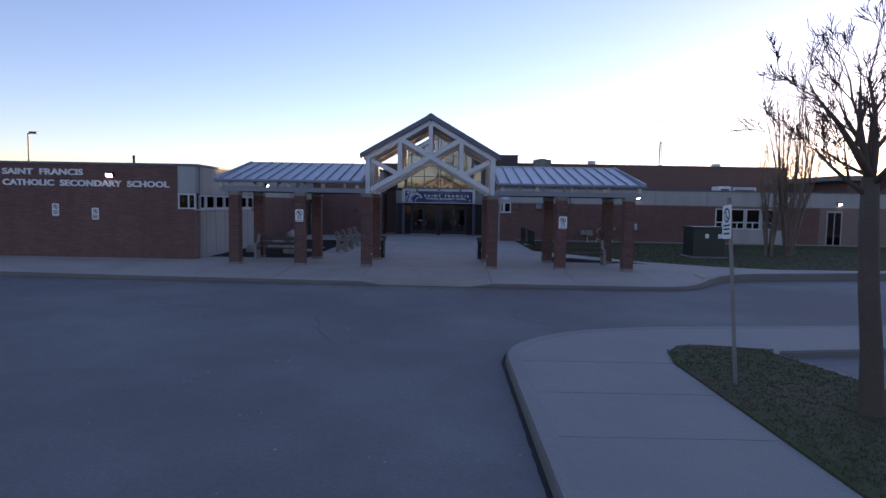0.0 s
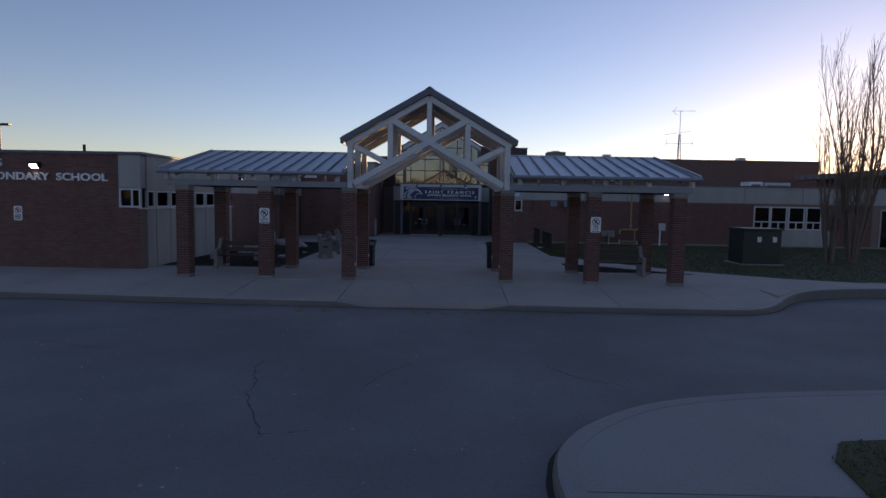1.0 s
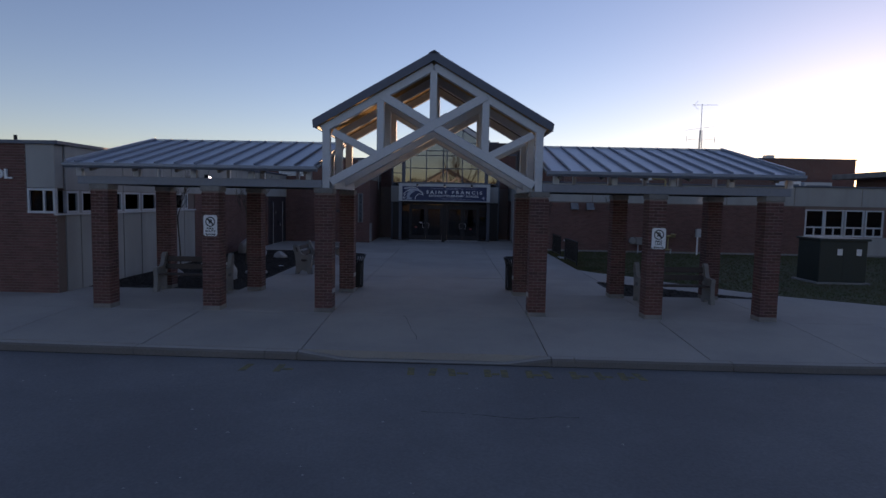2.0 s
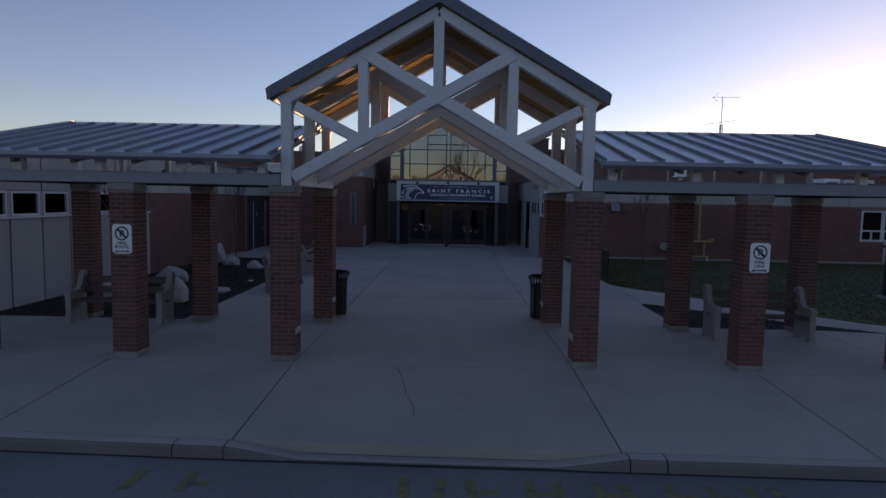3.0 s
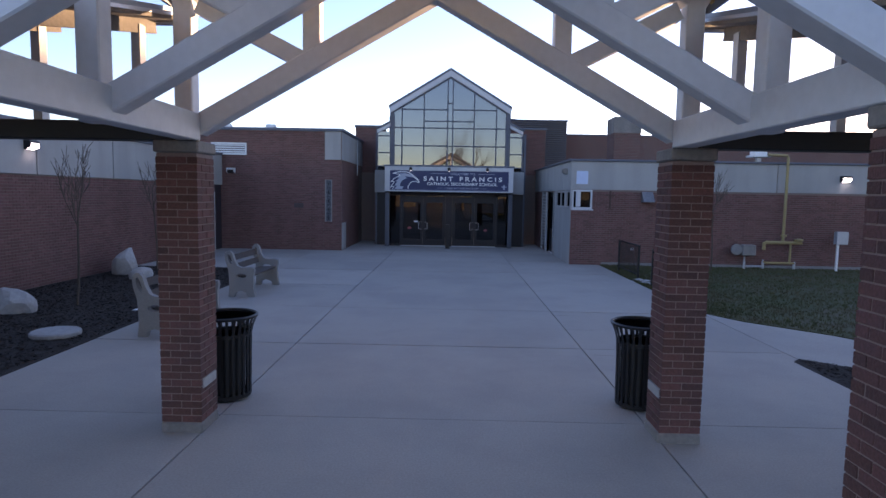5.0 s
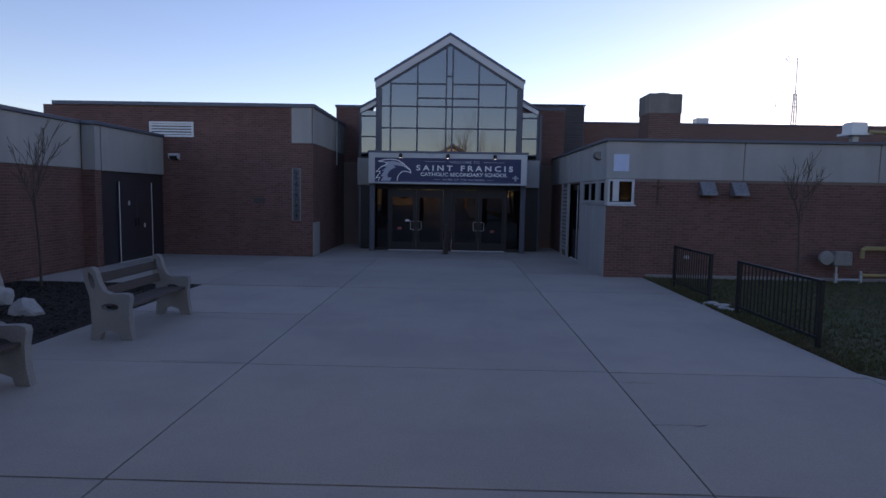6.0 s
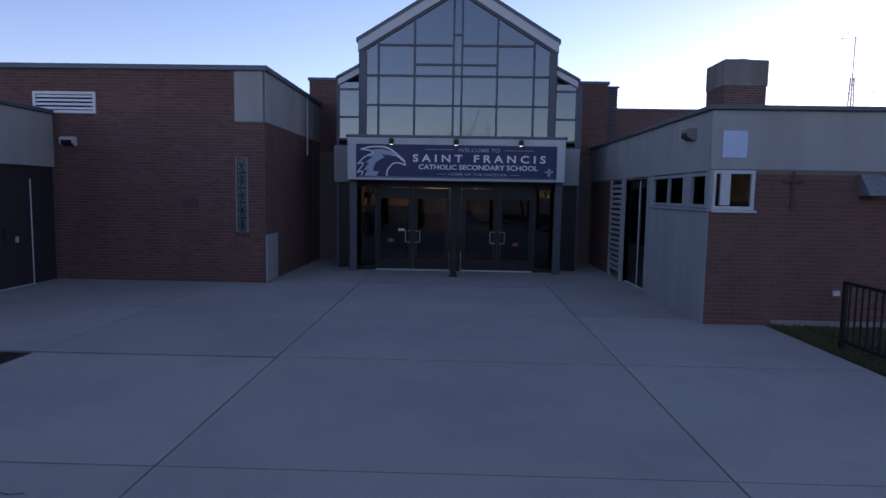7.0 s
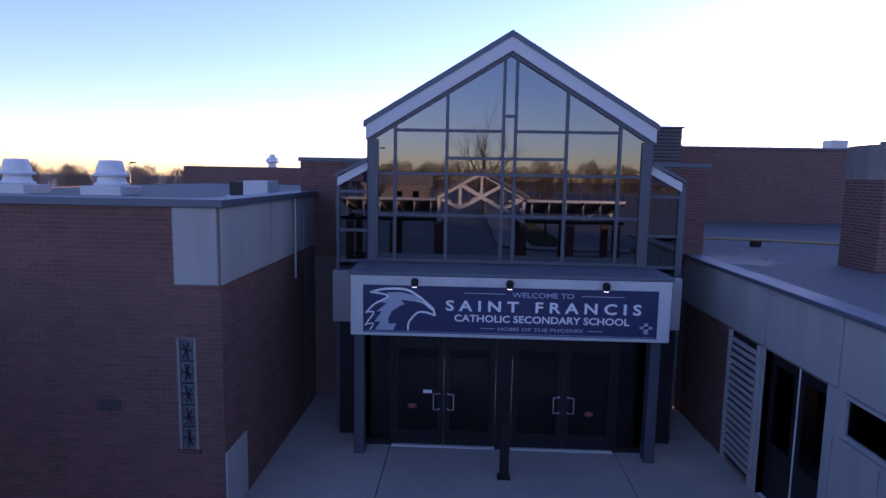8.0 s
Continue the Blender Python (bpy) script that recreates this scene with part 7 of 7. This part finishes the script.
def column_tree(x, y, base, height, seed, stems, wide, label):
    """A leafless upright tree: a few long stems that rise side by side, with short steep twigs."""
    rr = random.Random(seed)
    ob = thing("upright_tree", (x, y, base), label, "tree", "upright trees")
    tw = bmesh.new()
    for k in range(stems):
        a = k * math.tau / stems + rr.uniform(-0.4, 0.4)
        f = rr.uniform(0.35, 1.0)
        h = height * rr.uniform(0.74, 1.0)
        p = Vector((x + 0.12 * math.cos(a), y + 0.12 * math.sin(a), base - 0.1))
        d = Vector((wide * f * math.cos(a), wide * f * math.sin(a), 1)).normalized()
        pts, rad = [p], [0.05]
        n = 12
        for j in range(n):
            d = (d + Vector((rr.uniform(-1, 1), rr.uniform(-1, 1), 0)) * 0.045 + Vector((0, 0, 0.04))).normalized()
            pts.append(pts[-1] + d * h / n)
            rad.append(0.05 * (1 - 0.82 * (j + 1) / n))
            if j > 1:
                for _ in range(3):
                    side = Vector((rr.uniform(-1, 1), rr.uniform(-1, 1), rr.uniform(1.8, 3.2)))
                    limb(tw, pts[-1], side, rr.uniform(0.5, 1.3) * h / 8, rad[-1] * 0.62, 1 if rr.random() < 0.7 else 0, rr, 0.35, 0.1, 4, tw, 0.06)
        part("stem", tube(pts, rad, 6), TWIG, ob)
    part("twig_mass", tw, TWIG, ob, "", "stuff")


column_tree(17.7, 29.6, 0, 8.4, 5, 15, 0.24, "tall leafless upright tree with many thin stems on the lawn")
column_tree(16.65, 29.4, 0, 5.7, 6, 7, 0.16, "smaller leafless upright tree on the lawn")
column_tree(45, 64, ROAD_Z, 8.0, 7, 8, 0.35, "far leafless tree behind the school")
column_tree(50, 62, ROAD_Z, 7.0, 8, 8, 0.4, "far leafless tree behind the school")


def far_wood(x0, x1, y, low, high, count, seed, label, mat=None, gap=(2.0, 6.0)):
    """A far belt of bare trees: thin upright boughs and twigs."""
    rr = random.Random(seed)
    verts, faces = [], []
    clumps = []
    x = x0
    while x < x1:
        clumps.append((x, rr.uniform(low, high), rr.uniform(3.0, 6.5)))
        x += rr.uniform(*gap)
    def stroke(p, q, t0, t1):
        i = len(verts)
        verts.extend([(p[0] - t0, p[1], p[2]), (p[0] + t0, p[1], p[2]), (q[0] + t1, q[1], q[2]), (q[0] - t1, q[1], q[2])])
        faces.append((i, i + 1, i + 2, i + 3))
    for cx, h, w in clumps:
        cy = y + rr.uniform(-4, 4)
        stroke((cx, cy, -0.4), (cx + rr.uniform(-0.3, 0.3), cy, h * 0.75), 0.13, 0.05)
        for _ in range(max(8, count // len(clumps))):
            u, v = rr.uniform(-1, 1), rr.random() ** 0.6
            reach = math.sqrt(1 - u * u)
            z0 = h * (0.22 + 0.7 * v * reach)
            p = (cx + u * w * 0.5 * (0.4 + 0.6 * reach), cy + rr.uniform(-1, 1), z0)
            ln = rr.uniform(0.5, 1.5)
            stroke(p, (p[0] + (u * 0.7 + rr.uniform(-0.5, 0.5)) * ln, p[1], z0 + ln * rr.uniform(0.35, 0.9)), rr.uniform(0.012, 0.035), 0.008)
    ob = thing("far_trees", ((x0 + x1) / 2, y, 0), label, "trees", kind="stuff")
    settle("boughs", quads_mesh("boughs", verts, faces), mat or TWIG, ob, "", "stuff")


far_wood(-150, -6, 150, 4.0, 6.6, 60000, 21, "far belt of bare brown trees behind the school", None, (1.0, 3.0))
far_wood(52, 130, 110, 5, 8, 11000, 22, "far belt of bare brown trees behind the school")
far_wood(-90, 90, -72, 6, 9.5, 90000, 23, "belt of bare brown trees across the drive", BARK, (1.0, 2.6))
bare_tree(1.9, -30, ROAD_Z, "large leafless tree across the drive", 31, 3.8, 0.3, [(-0.5, 0.1, 1, 1, 0.6), (0.5, 0.0, 1, 1, 0.6), (0.0, 0.4, 1.2, 1.1, 0.6), (-0.9, 0, 0.7, 0.9, 0.5), (0.9, 0.1, 0.7, 0.9, 0.5), (0.0, -0.5, 1.1, 1, 0.5)], 6.2, 3, 0.7, 0.06, pitch=1.0)


def house(x, y, w, d, h, r, label):
    ob = thing("house", (x, y, ROAD_Z), label, "house", "houses across the drive")
    part("wall", box(x - w / 2, x + w / 2, y - d / 2, y + d / 2, ROAD_Z, h), SIDING, ob)
    part("roof", slab_x([(y - d / 2 - 0.4, h - 0.1), (y + d / 2 + 0.4, h - 0.1), (y + d / 2 + 0.4, h + 0.05), (y, h + r), (y - d / 2 - 0.4, h + 0.05)], x - w / 2 - 0.4, x + w / 2 + 0.4), SHINGLE, ob)
    for k in (-0.3, 0.05, 0.32):
        part("window", box(x + k * w - 0.6, x + k * w + 0.6, y + d / 2, y + d / 2 + 0.06, 1.0, 2.2), WINDOW_GLASS, ob)


house(-14, -60, 12, 9, 3.2, 2.4, "low pale house across the drive")

# ---- worn road marking along the dropped kerb ----
marking = thing("road_marking", (1.5, 17.9, ROAD_Z), "worn yellow painted capitals on asphalt", "road marking", kind="structure")
rr = random.Random(77)
for x0, w in ((-2.75, 0.22), (-2.2, 0.28), (-0.1, 0.2), (0.22, 0.18), (0.55, 0.3), (1.1, 0.24), (1.36, 0.2), (1.75, 0.26), (2.05, 0.2), (2.45, 0.28), (2.85, 0.26), (3.2, 0.24), (3.5, 0.2)):
    y0 = 17.76 - 0.01 * x0
    slant = rr.uniform(-0.04, 0.05)
    part("stroke", prism([(x0, y0), (x0 + 0.11, y0), (x0 + 0.11 + slant, y0 + 0.4), (x0 + slant, y0 + 0.4)], ROAD_Z - 0.01, ROAD_Z + 0.004), ROAD_PAINT, marking)
    if w > 0.22:
        part("stroke", prism([(x0 + 0.115, y0 + 0.1), (x0 + w, y0 + 0.1), (x0 + w, y0 + 0.2), (x0 + 0.125, y0 + 0.2)], ROAD_Z - 0.01, ROAD_Z + 0.004), ROAD_PAINT, marking)
